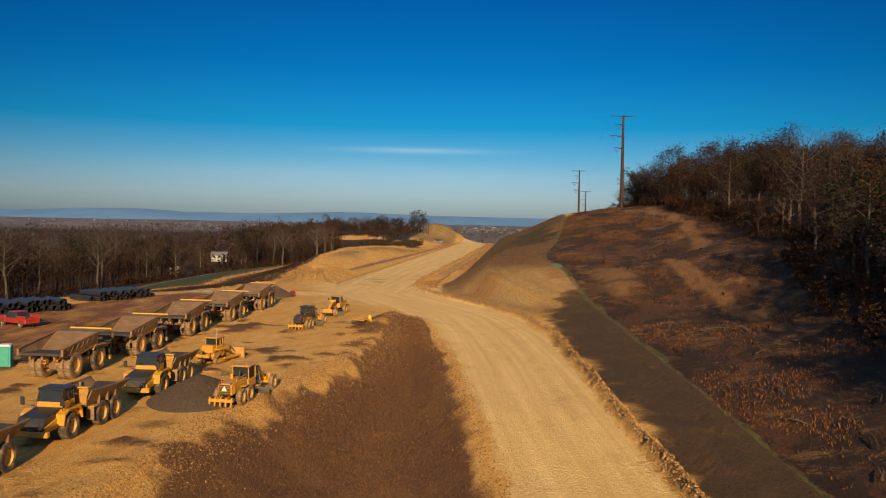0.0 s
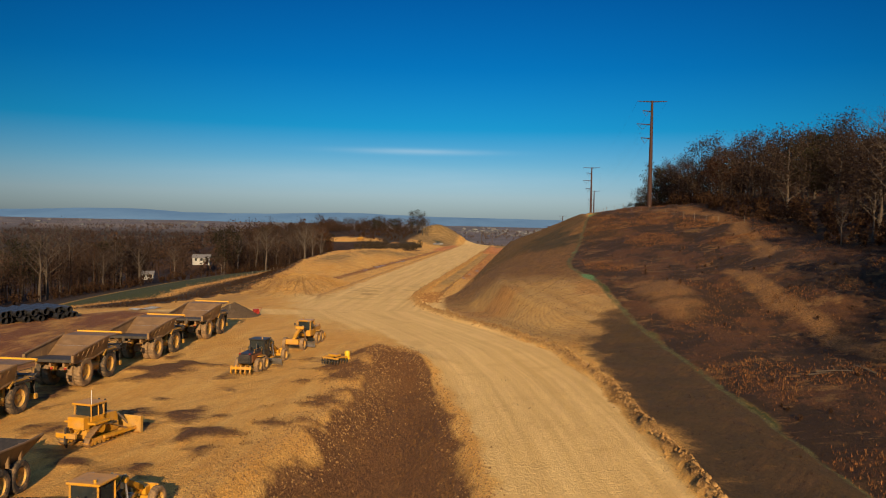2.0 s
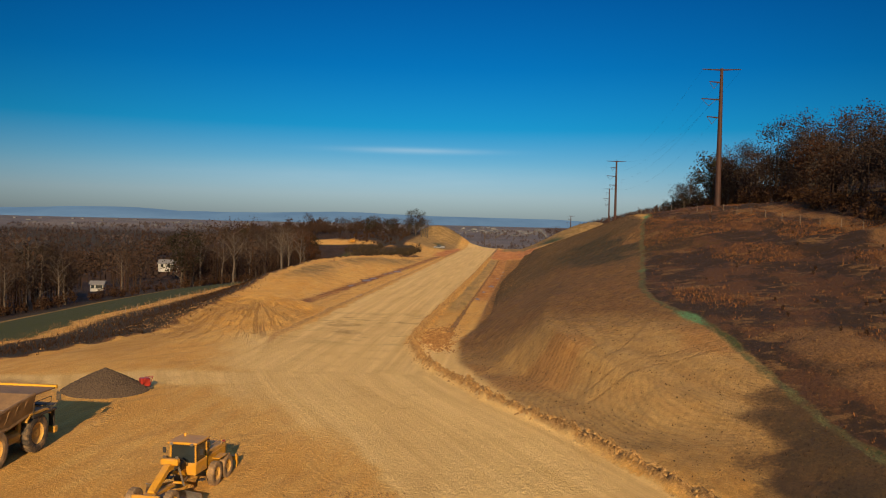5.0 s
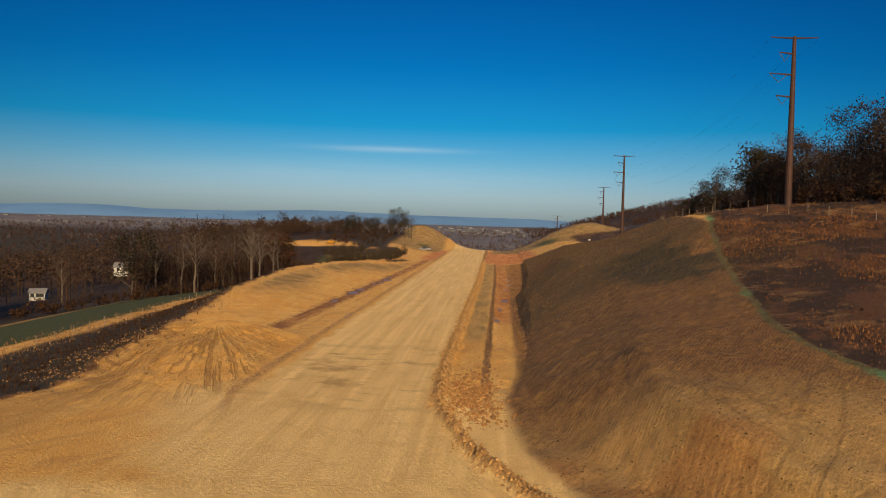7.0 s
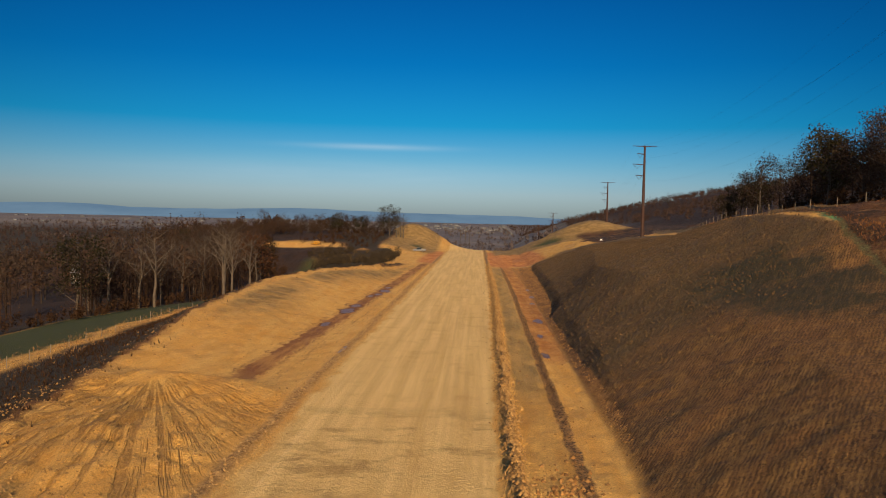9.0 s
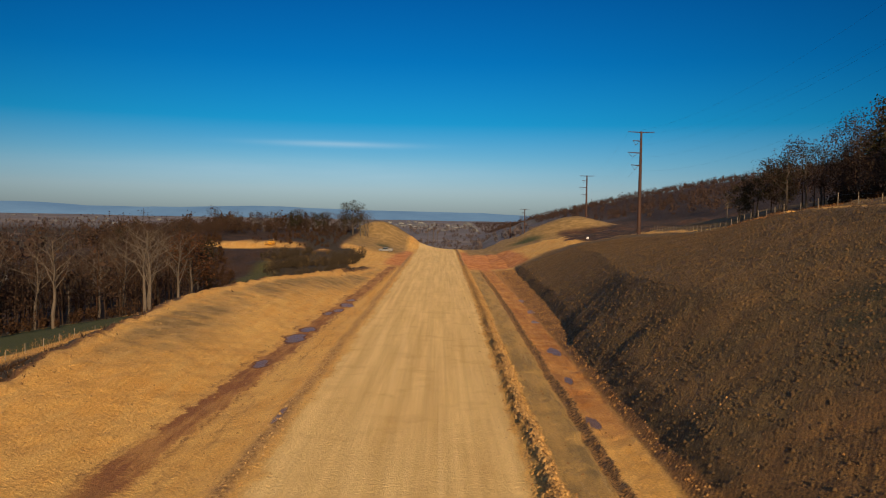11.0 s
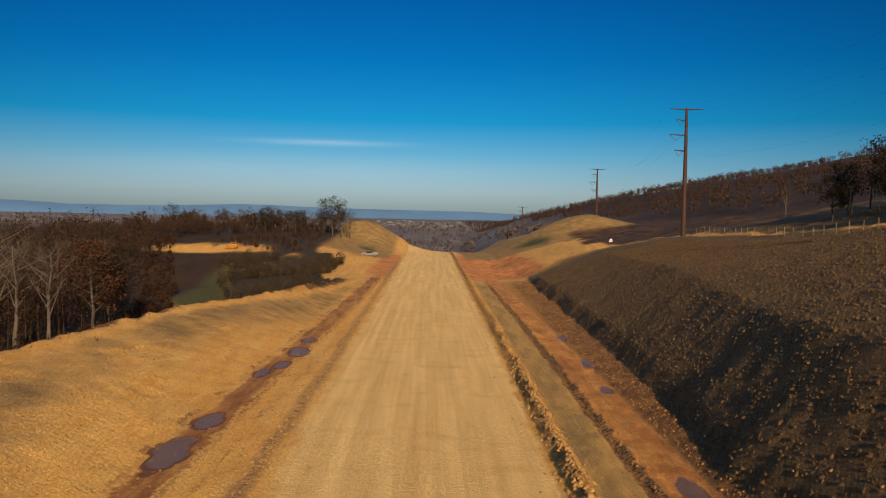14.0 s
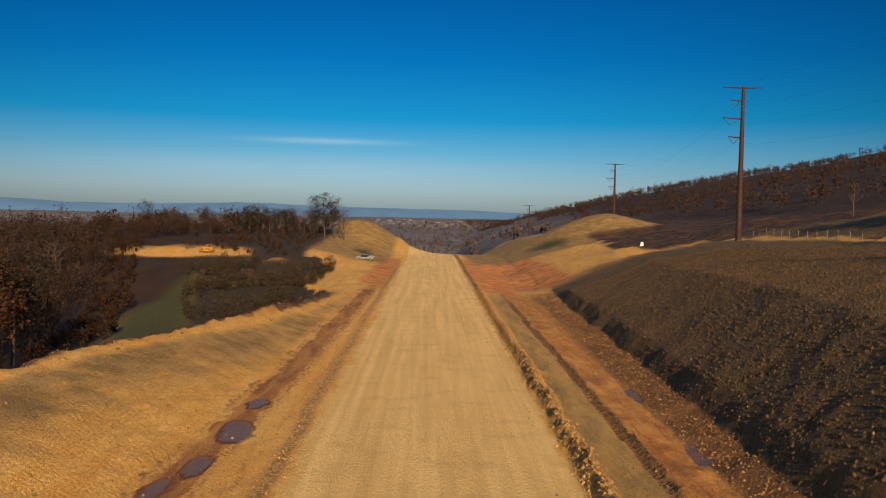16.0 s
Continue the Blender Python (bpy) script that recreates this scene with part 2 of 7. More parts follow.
def road_z(y):
    return ip(y, (20, 50, 60, 76, 94, 111, 131, 150, 560, 620, 720, 900, 1500), (-5, -3.6, -3, -1.6, -0.7, -0.1, 0.7, 1, 1.0, -0.5, -7, -22, -60))


def yard_z(y):
    return ip(y, (20, 90, 120, 150, 560, 640, 760, 950, 1500), (-0.4, 0, 0.5, 0.9, 1.0, 0.5, -8, -26, -60))


def rim_x(y):
    return ip(y, (20, 44, 66, 78, 91, 102, 116, 128, 140, 160, 175, 190), (-24, -23.8, -23.1, -20.9, -19.2, -18.3, -18.3, -18.6, -24, -34, -40, -42))


def crest_x(y):
    return ip(y, (20, 100, 140, 165, 187, 201, 225, 253, 298, 330, 351, 394, 430, 600), (-92, -84, -72, -62, -55.5, -57.5, -59, -61, -63, -60, -54.5, -49.5, -46.5, -47))


def crest_z(y):
    return ip(y, (20, 140, 187, 201, 225, 253, 298, 330, 351, 394, 430, 600, 760, 950, 1500), (0.4, 0.8, 1, 1.5, 2.4, 4.4, 5.2, 5, 4.6, 3.4, 2.0, 1.5, -8, -26, -60))


def shoulder_x(y):
    return ease(y, (20, 64, 94, 111, 127, 142, 150, 158, 175, 190, 213, 250, 280, 305, 335, 390, 430, 600), (24, 22.5, 19.6, 17.2, 14, 8, 3, -5, -8, -6, -2, -5, -7, -4, 0, 4, 10, 12))


def shoulder_z(y):
    return ease(y, (20, 64, 94, 111, 127, 142, 150, 158, 175, 190, 213, 240, 258, 280, 305, 335, 390, 430, 600, 760, 1500), (-6, -4, -2, -1.0, 0.9, 1.6, 2.8, 4.7, 6.2, 6.9, 8.4, 8.8, 10.2, 9.9, 9.2, 10.2, 9.5, 8.5, 6.5, 2, -40))


def upper_x(y):
    return ease(y, (20, 64, 94, 127, 150, 160, 190, 213, 228, 240, 260, 290, 320, 350, 432, 600), (40, 38, 36, 32, 25, 22, 25, 22, 17, 12, 12, 16, 22, 28, 29, 30))


def upper_z(y):
    return ease(y, (20, 64, 94, 127, 140, 150, 160, 170, 185, 200, 213, 228, 240, 260, 290, 320, 350, 390, 432, 480, 600, 800, 1500), (1, 1, 1.4, 1.9, 2.6, 4.8, 7.2, 8.0, 10.0, 11.9, 13.6, 15.8, 17.4, 18.4, 18.2, 17, 15.2, 13.5, 12.5, 10.3, 9, 6, -30))


def smooth(e0, e1, v):
    t = np.clip((v - e0) / (e1 - e0), 0, 1)
    return t * t * (3 - 2 * t)


def hump(x, y, cx, cy, rx, ry, h):
    return h * np.exp(-((x - cx) / rx) ** 2 - ((y - cy) / ry) ** 2)


def lattice(x, y, seed):
    """Smooth value noise, one unit to a cell, between -1 and 1."""
    xi, yi = np.floor(x).astype(np.int64), np.floor(y).astype(np.int64)
    fx, fy = x - xi, y - yi
    fx, fy = fx * fx * (3 - 2 * fx), fy * fy * (3 - 2 * fy)

    def corner(a, b):
        h = (a * 374761393 + b * 668265263 + seed * 974634777) & 0xFFFFFFFF
        h = ((h ^ (h >> 13)) * 1274126177) & 0xFFFFFFFF
        return ((h ^ (h >> 16)) & 0xFFFF) / 32767.5 - 1
    a, b = corner(xi, yi), corner(xi + 1, yi)
    c, d = corner(xi, yi + 1), corner(xi + 1, yi + 1)
    return (a * (1 - fx) + b * fx) * (1 - fy) + (c * (1 - fx) + d * fx) * fy


def fbm(x, y, size, octaves, seed):
    v, amp = 0.0, 1.0
    for k in range(octaves):
        v = v + amp * lattice(x / size + 17.3 * k, y / size - 9.1 * k, seed + k)
        size, amp = size / 2.03, amp * 0.5
    return v


def plan(x, y):
    """Height of the ground and the zones of its surface, at arrays of places."""
    xr, xl, zr, zy = road_right(y), road_left(y), road_z(y), yard_z(y)
    xm, xc, zc = rim_x(y), crest_x(y), crest_z(y)
    sx, sz, ux, uz = shoulder_x(y), shoulder_z(y), upper_x(y), upper_z(y)
    toe = xr + ip(y, (20, 120, 150, 180, 200, 344, 420, 600), (3, 2.5, 2.2, 5.5, 8.1, 8.4, 10, 13))
    scarp_x = np.minimum(xr + ip(y, (190, 225, 251, 282, 300, 331, 410, 440), (8.6, 9.8, 9.3, 9.4, 11, 12, 14, 16)), sx - 2.5)
    scarp_x = scarp_x + 0.22 * fbm(x, y, 5.0, 3, 19)
    scarp = smooth(222, 240, y) * smooth(432, 412, y)
    toe = np.minimum(toe, sx - 1.5)
    straight = smooth(165, 195, y)
    ditch_x = ip(y, (20, 180, 215, 268, 300, 323, 345, 445, 600), (-52, -50, -48, -46.7, -46, -45.5, -44.6, -43.4, -43))
    ditch_z = zy + ip(y, (20, 190, 215, 420, 470), (0.3, 0.2, 0.45, 0.45, 0.1))
    far_l = ip(y, (0, 300, 600, 1000, 1600), (-9, -10, -14, -36, -60))
    far_r = ip(y, (0, 100, 150, 200, 260, 320, 400, 480, 600, 1000, 1600, 2600), (24, 22, 20, 23, 26, 27, 25, 19, 16, 14, 0, -40))
    ridge = ip(y, (-400, 0, 300, 700, 1000, 1500, 2200, 3000, 4000), (66, 66, 66, 68, 64, 52, 28, 0, -58))
    field_z = np.minimum(zc - 0.5, ip(y, (0, 150, 220, 260, 300, 350, 410, 440, 500), (0.0, 0.2, 0.2, -0.2, -0.8, -2.0, -2.0, 0.8, 1.4)))
    mid = 0.5 * (xm + xl)
    knots = [
        (np.full_like(y, -1200.0), np.full_like(y, -62.0)),
        (np.full_like(y, -330.0), far_l - 13),
        (np.full_like(y, -150.0), far_l + 1),
        (xc - 52, field_z - 4.5),
        (xc - 26, field_z - 1.0),
        (xc - 13, field_z),
        (xc, zc),
        (np.minimum(ditch_x - 6.5, xm - 4) - 1.0, np.where(y > 200, ditch_z + 0.66 * (zc - ditch_z), zy + 0.25)),
        (ditch_x - 1.5, ditch_z),
        (ditch_x + 1.2, ditch_z),
        (np.minimum(xm, xl) - 0.2, zy),
        (np.maximum(xl, xm + 0.4), zr),
        (xr, zr),
        (toe - 1.2, zr + 0.2 * straight),
        (toe, zr + 0.2 * straight),
        (np.maximum(scarp_x, toe + 0.3), zr + 0.2 * straight + ip(y, (20, 120, 150, 200), (0.05, 0.05, 0.15, 0.5))),
        (np.maximum(scarp_x, toe + 0.3) + 0.5 + 1.0 * scarp, zr + 0.2 * straight + ip(y, (20, 120, 150, 200), (0.1, 0.1, 0.4, 0.9)) + 1.5 * scarp),
        (sx, sz),
        (np.maximum(ux, sx + 4), uz),
        (np.full_like(y, 80.0), far_r),
        (np.full_like(y, 170.0), 0.45 * far_r + 0.47 * ridge),
        (np.full_like(y, 360.0), 1.15 * ridge),
        (np.full_like(y, 800.0), ridge * 0.8 - 15),
        (np.full_like(y, 2000.0), np.full_like(y, -60.0)),
    ]
    z = np.full_like(x, -62.0)
    for (x0, z0), (x1, z1) in zip(knots, knots[1:]):
        t = (x - x0) / np.maximum(x1 - x0, 0.05)
        inside = (t >= 0) & (t <= 1)
        z = np.where(inside, z0 + (z1 - z0) * t, z)

    # the overgrown hollow between yard and haul road
    u = np.clip((x - xm) / np.maximum(xl - xm, 0.4), 0, 1)
    deep = ip(y, (20, 60, 80, 96, 110, 120, 127), (5, 4.6, 4.2, 3.6, 2.2, 0.6, 0)) * np.clip((xl - xm) / 6, 0, 1)
    hollow = np.sin(np.pi * u) ** 1.25
    z = z - deep * hollow
    z = z + hump(x, y, -17.0, 119, 4.2, 5.5, 1.9) + hump(x, y, -9.5, 96, 2.2, 7, 1.5) * hollow
    # knolls at the far end of the straight
    z = z + hump(x, y, -61.5, 602, 19, 28, 13.5) + hump(x, y, 32, 577, 17, 22, 8.0) + hump(x, y, 14, 570, 13, 18, 2.6)
    # the rise that carries the far woods, left of the road's end
    level = ip(y, (440, 470, 494, 502, 530, 560, 640, 760), (-1.5, 0.8, 4.2, 4.8, 6.5, 8.0, 9.0, 0.0)) + 0.5 * fbm(x, y, 14, 3, 53)
    carry = smooth(446, 478, y) * smooth(-44, -74, x) * smooth(-260, -130, x) * smooth(800, 660, y)
    z = z * (1 - carry) + np.maximum(z, level) * carry
    z = z + hump(x, y, 18.5, 155, 4.0, 9, 1.2)
    # spoil heap beside the straight, with a fan of ruts down its flank
    z = z + hump(x, y, -52.6, 219.5, 5.5, 3.6, 1.5) + hump(x, y, -51.5, 206, 5.5, 10, 0.9) + hump(x, y, -47.0, 222, 4.0, 3.0, 0.6)
    ang = np.arctan2(y - 219, x + 53.0)
    fan = smooth(24, 9, np.hypot(x + 50, (y - 206) * 0.75)) * smooth(0.6, 3.0, np.hypot(x + 53, y - 219)) * smooth(-41, -44, x)
    rut = smooth(0.5, 0.05, np.abs(np.sin(ang * 17 + 1.6 * fbm(x, y, 6.0, 2, 5))))
    wob_rut = fbm(x, y, 3.0, 2, 8)
    z = z + fan * (-0.50 * rut * (0.6 + 0.5 * wob_rut) + 0.20 * fbm(x, y, 1.3, 2, 6)) * smooth(223, 218, y)
    # red cuts and heaps either side of the road's far end
    z = z - hump(x, y, -12, 470, 8, 34, 1.6) + 0.8 * fbm(x, y, 11, 3, 51) * smooth(425, 450, y) * smooth(560, 520, y) * smooth(5, 9, np.abs(x + 31.4) - 4)

    # zones
    wob = fbm(x, y, 9, 4, 11)
    wob2 = fbm(x, y, 2.2, 3, 31)
    lat = np.where(y > 165, x + 31.5, 0.5 * ((x - xl) + (x - xr)))
    on_road = smooth(-0.6, 1.6, x - xl + 0.4 * wob2) * smooth(0.3, -0.8, x - xr + 0.3 * wob2) * smooth(640, 590, y)
    on_road = np.maximum(on_road, 0.85 * smooth(7.0, 1.5, np.abs(y - 160 - 0.35 * (x + 36) + 2 * wob)) * smooth(-72, -58, x) * smooth(-28, -36, x))
    on_road = np.maximum(on_road, 0.8 * smooth(9, 0, xl - x + 3 * wob) * smooth(128, 150, y) * smooth(205, 180, y))
    hollow_zone = smooth(-0.02, 0.12, u + 0.07 * wob2 + 0.05 * wob) * smooth(0.98, 0.84, u + 0.04 * wob2) * smooth(0.15, 0.9, deep) + 0.30 * smooth(0.5, 1.4, hump(x, y, -17.0, 119, 4.2, 5.5, 1.9) + 0.25 * wob2)
    berm_line = xr + 0.9
    berm = np.exp(-((x - berm_line - 0.25 * wob) / 0.55) ** 2) * smooth(640, 560, y)
    berm2 = np.exp(-((x - (xl - 0.9) - 0.3 * wob) / 0.7) ** 2) * straight * smooth(560, 480, y)
    crumbs = 0.5 + 0.5 * fbm(x, y, 0.9, 2, 41)
    z = z + berm * (0.34 + 0.80 * crumbs) + berm2 * (0.05 + 0.26 * crumbs)
    groove = np.exp(-((x - xr - 4.8 - 0.2 * wob2) / 0.4) ** 2) * smooth(205, 225, y) * smooth(430, 400, y)
    z = z - 0.28 * groove
    z = z + 0.30 * crumbs * np.exp(-((x - xr - 5.5) / 0.35) ** 2) * smooth(205, 225, y) * smooth(430, 400, y)
    rough_band = smooth(0.6, 1.6, x - xr) * smooth(0.4, -0.4, x - toe) * straight
    z = z + rough_band * (0.10 * wob2 + 0.07 * fbm(x, y, 0.9, 2, 43))
    bank = smooth(-0.5, 1.0, x - toe) * smooth(3.0, -3.0, x - ux)
    z = z + bank * (0.05 * wob2 + 0.06 * wob + 0.05 * fbm(x, y, 1.2, 2, 45) + 0.05 * fbm(x, y, 0.8, 2, 46)) * smooth(2000, 700, y)
    z = z + bank * 0.13 * fbm(x, y, 4.5, 4, 88)
    left_bank = smooth(0, 2.5, x - xc) * smooth(0.5, -1.5, x - (ditch_x - 1.5)) * smooth(190, 225, y) * smooth(470, 430, y)
    z = z + left_bank * (0.06 * wob2 + 0.07 * wob + 0.09 * fbm(x, y, 1.3, 2, 47))
    yard = smooth(0, 4, x - xc) * smooth(0.5, -1.5, x - xm) * smooth(196, 170, y)
    z = z + yard * (0.03 * wob2 + 0.05 * wob) + on_road * 0.02 * wob
    z = z + on_road * straight * 0.03 * np.sin(lat * 2.1) * smooth(560, 500, y)
    edge_l = np.exp(-((x - xc + 1.2) / 2.0) ** 2) * smooth(150, 185, y) * smooth(440, 400, y)
    z = z + edge_l * (0.35 + 0.35 * fbm(x, y, 1.6, 3, 61))
    hill = smooth(-2, 4, x - ux) * smooth(900, 500, y)
    z = z + hill * (0.5 * wob + 0.22 * wob2)
    z = z + smooth(0.1, 0.8, hollow_zone) * (0.12 * wob2 + 0.14 * wob + 0.10 * fbm(x, y, 1.1, 2, 49))
    # far country
    z = np.where(y > 900, np.maximum(z, ip(y, (1000, 1500, 2200, 3000, 4600), (-62, -36, -21, -2, 4)) + 1.5 * fbm(x, y, 190, 3, 73)), z)
    away = np.maximum(smooth(650, 1000, y), smooth(300, 700, np.abs(x)))
    z = z + away * 7 * smooth(1700, 1100, y) * fbm(x, y, 260, 4, 71)

    green_line = ip(y, (20, 67, 79, 99, 119, 140, 158, 169, 183, 191, 203, 215, 228, 238, 248, 262), (25, 21.8, 20.4, 18.5, 16.0, 12.4, 9.6, 7.9, 5.5, 5.5, 7.2, 9.0, 10.7, 12.3, 14.6, 17.0))
    grass = 0.85 * np.exp(-((x - green_line - 0.5 * wob) / 0.55) ** 2) * smooth(266, 258, y) * (0.45 + 0.55 * wob2 + 0.4 * wob)
    field = smooth(-17, -20, x - xc + 1.5 * wob) * smooth(-40, -34, x - xc) * smooth(70, 130, y + 12 * wob) * smooth(385, 340, y + 6 * wob)
    grass = np.maximum(grass, field)
    tuft = np.exp(-((x - 6) / 13) ** 2 - ((y - 228) / 8) ** 2) * (0.75 + 0.5 * wob2 + 0.3 * wob)
    grass = np.maximum(grass, hump(x, y, -54, 551, 4, 6, 1.2) + hump(x, y, 8, 548, 8, 9, 0.9))
    mat = np.exp(-((x - green_line) / 0.9) ** 2) * (np.exp(-((y - 171) / 3.5) ** 2) + np.exp(-((y - 248) / 4.5) ** 2) + 0.5 * np.exp(-((y - 205) / 2.5) ** 2))
    past = smooth(-0.4, 1.0, x - green_line) * smooth(275, 255, y) + smooth(1, 5, x - ux) * smooth(235, 265, y)
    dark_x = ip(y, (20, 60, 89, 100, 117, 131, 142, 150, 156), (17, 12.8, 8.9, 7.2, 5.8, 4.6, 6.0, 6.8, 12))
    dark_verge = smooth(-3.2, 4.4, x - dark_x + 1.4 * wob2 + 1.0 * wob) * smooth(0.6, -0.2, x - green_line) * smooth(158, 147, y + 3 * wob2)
    seeded = bank * smooth(216, 240, y - 0.45 * (x + 10) + 5 * wob) * smooth(-0.5, 0.1, x - scarp_x - 0.2 + 0.12 * wob2)
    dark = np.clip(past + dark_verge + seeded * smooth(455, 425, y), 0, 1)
    brown = 0.45 * bank * smooth(143, 154, y) * smooth(250, 215, y) * smooth(158, 176, y + 3 * wob) * smooth(-12, -1, x + 2.5 * wob + 1.2 * wob2 + 0.15 * np.maximum(186 - y, -20))
    nose = np.maximum(0.3 * smooth(-49, -53, x) * smooth(160, 175, y) * smooth(225, 205, y) * smooth(-1, 2, x - xc), bank * smooth(128, 143, y) * smooth(285, 245, y) * (0.62 + 0.38 * smooth(160, 190, y + 4 * wob)), left_bank * (0.22 + 0.5 * smooth(13, 4, x - xc + 2 * wob) + 0.15 * wob))
    near = smooth(82, 60, y + 3 * wob + 0.25 * (x + 40)) * smooth(-46, -38, x) * smooth(0.5, -2, x - xm)
    brown = np.maximum(brown, bank * smooth(0.5, 0, x - scarp_x) * smooth(222, 240, y) * smooth(440, 420, y) * (0.75 + 0.3 * wob2))
    brown = np.maximum(brown, np.maximum(0.3 * near * smooth(-0.9, 0.4, wob2 + wob), 0.25 * np.exp(-((x - xm + 0.8 + 1.4 * wob) / 2.6) ** 2) * smooth(125, 105, y) * smooth(-0.9, 0.4, wob2 + 0.5 * wob)))
    brush = np.clip(hollow_zone + past + dark_verge + 0.9 * seeded * smooth(455, 425, y), 0, 1)
    brush = np.maximum(brush, smooth(0.5, -1.0, x - xc + 0.5 * wob2) * smooth(-17, -12, x - xc + wob) * smooth(150, 175, y) * smooth(430, 400, y))
    brush = np.maximum(brush, smooth(-35, -40, x - xc) * (1 - grass))
    pad = xc - ip(y, (415, 440, 470), (0, 9, 12)) + 1.5 * wob
    brush = np.where(y > 415, brush * smooth(1, -1, x - pad), brush)
    brush = np.maximum(brush, smooth(-1, -3, x - pad) * smooth(345, 375, y))
    # ground under the thicket, its shade put into the dark mask
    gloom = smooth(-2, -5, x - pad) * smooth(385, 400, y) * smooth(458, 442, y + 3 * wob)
    bare = smooth(490, 494, y + 2 * wob) * smooth(520, 506, y + 3 * wob) * smooth(-76, -84, x + 2 * wob) * smooth(-126, -116, x) + 0.8 * smooth(489, 491, y + wob) * smooth(496, 494, y + wob) * smooth(-52, -58, x) * smooth(-84, -78, x) + 0.9 * smooth(494, 500, y + 2 * wob) * np.maximum(smooth(-72, -66, x + 2 * wob) * smooth(20, 10, x + 2 * wob), smooth(0.8, 2.4, hump(x, y, 32, 577, 17, 22, 8.0))) * smooth(690, 650, y)
    track = np.exp(-((x - ip(y, (60, 110, 136, 146, 164), (38, 35, 33, 30.4, 28)) - 1.2 * wob) / 1.5) ** 2) * smooth(168, 162, y) * smooth(100, 125, y) + np.exp(-((x - ip(y, (165, 173, 189, 221, 240), (33, 36, 38, 39.5, 37)) - 1.2 * wob) / 1.8) ** 2) * smooth(165, 172, y) * smooth(250, 235, y)
    track = np.maximum(track, np.exp(-(((x - 17.5 + 0.12 * (y - 155)) / 4.2) ** 2 + ((y - 155) / 12) ** 2) ** 2) * (0.75 + 0.35 * wob2))
    back = smooth(452, 468, y + 5 * wob) * smooth(12, 20, x + 2 * wob - 0.10 * np.maximum(y - 470, 0)) * (1 - smooth(0.8, 2.4, hump(x, y, 32, 577, 17, 22, 8.0))) * smooth(1000, 800, y)
    brush, dark = np.maximum(brush, back), np.maximum(dark, 0.9 * back)
    brush = brush * (1 - np.clip(bare, 0, 1))
    grass = np.maximum(grass, np.clip(1.2 * np.exp(-((x - ip(y, (360, 380, 420, 480), (-66, -70, -82, -96))) / 6.5) ** 2) * smooth(352, 372, y) * smooth(485, 465, y), 0, 0.7))
    brush = np.clip(brush * (1 - grass), 0, 1)
    floor_l = smooth(-40, -46, x - xc) * smooth(1500, 1000, y) * (1 - np.clip(bare, 0, 1))
    dash = 0.55 + 0.45 * smooth(-0.7, 0.6, fbm(x, y, 2.6, 3, 83))
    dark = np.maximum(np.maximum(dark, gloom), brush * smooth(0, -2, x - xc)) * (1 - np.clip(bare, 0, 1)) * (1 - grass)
    red = np.exp(-((x - xr - 6.7 + 0.3 * wob2) / 1.75) ** 4) * straight * smooth(232, 268, y + 5 * wob) * smooth(480, 440, y) * 0.9
    soil = 0.85 * np.exp(-((x - ditch_x + 0.35 * wob2) / 1.75) ** 4) * smooth(208, 228, y) * smooth(470, 430, y) * dash
    soil = np.maximum(soil, np.exp(-((x - xr - 6.9) / 1.2) ** 2) * straight * smooth(430, 400, y) * smooth(-0.2, 0.6, fbm(x, y, 7, 2, 85)))
    ditch_soil = np.clip(soil, 0, 1)
    soil = np.maximum(0 * soil, 0.9 * smooth(-47.5, -53, x + 1.6 * wob + 0.7 * wob2) * smooth(0, 3, x - xc) * smooth(160, 148, y + 3 * wob))
    soil = np.maximum(soil, 0.55 * rut * fan * smooth(-0.4, 0.3, wob_rut))
    red = np.maximum(red, smooth(425, 455, y + 6 * wob) * smooth(560, 525, y) * smooth(8.2, 10.5, np.abs(x + 31.4)) * smooth(26, 20, np.abs(x + 24)))
    red = np.maximum(red, 0.45 * bank * smooth(152, 160, y) * smooth(240, 215, y) * smooth(-0.2, 0.7, wob))
    valley = smooth(690, 820, y) * smooth(120, 60, x) * smooth(-220, -160, x + 0.35 * (1200 - np.minimum(y, 1200))) + smooth(1900, 2400, y) * smooth(300, 60, x)
    forest = np.maximum(smooth(70, 90, x) * smooth(-40, -30, z), floor_l)
    pools = ((-46.8, 285, 0.95, 3.2), (-46.6, 293.2, 0.75, 2.0), (-46.4, 311, 0.5, 1.8), (-45.3, 315.5, 0.55, 1.6), (-44.9, 323.8, 0.95, 2.6), (-45.1, 331.6, 0.55, 1.8), (-47.2, 268, 0.6, 2.4), (-41.5, 247.5, 0.3, 2.4),
             (-16.2, 280, 0.62, 2.6), (-17.2, 262.5, 0.4, 2.0), (-17.8, 246.2, 0.45, 1.8), (-15.4, 306.5, 0.45, 2.0), (-14.5, 320, 0.5, 2.4), (-14.3, 338, 0.4, 2.4))
    wet = 0 * x
    for px, py, qx, qy in pools:
        wet = np.maximum(wet, smooth(1.35, 0.75, np.hypot((x - px) / qx, (y - py) / qy) + 0.30 * wob2))
    sparse = bank * smooth(205, 222, y + 4 * wob) * smooth(275, 245, y - 0.5 * x) * 0.8
    olive = np.exp(-((x - xr - 3.1) / 1.3) ** 4) * straight * smooth(430, 400, y) * smooth(215, 245, y)
    olive = np.maximum(olive, sparse)
    olive = np.maximum(olive, 0.85 * smooth(512, 530, y) * smooth(8, 14, np.abs(x + 31.5) - 2) * smooth(760, 700, y) * smooth(70, 40, x))
    olive = np.maximum(olive, left_bank * smooth(235, 270, y) * smooth(14, 4, x - xc + 2 * wob) * (0.65 + 0.3 * wob + 0.2 * wob2))
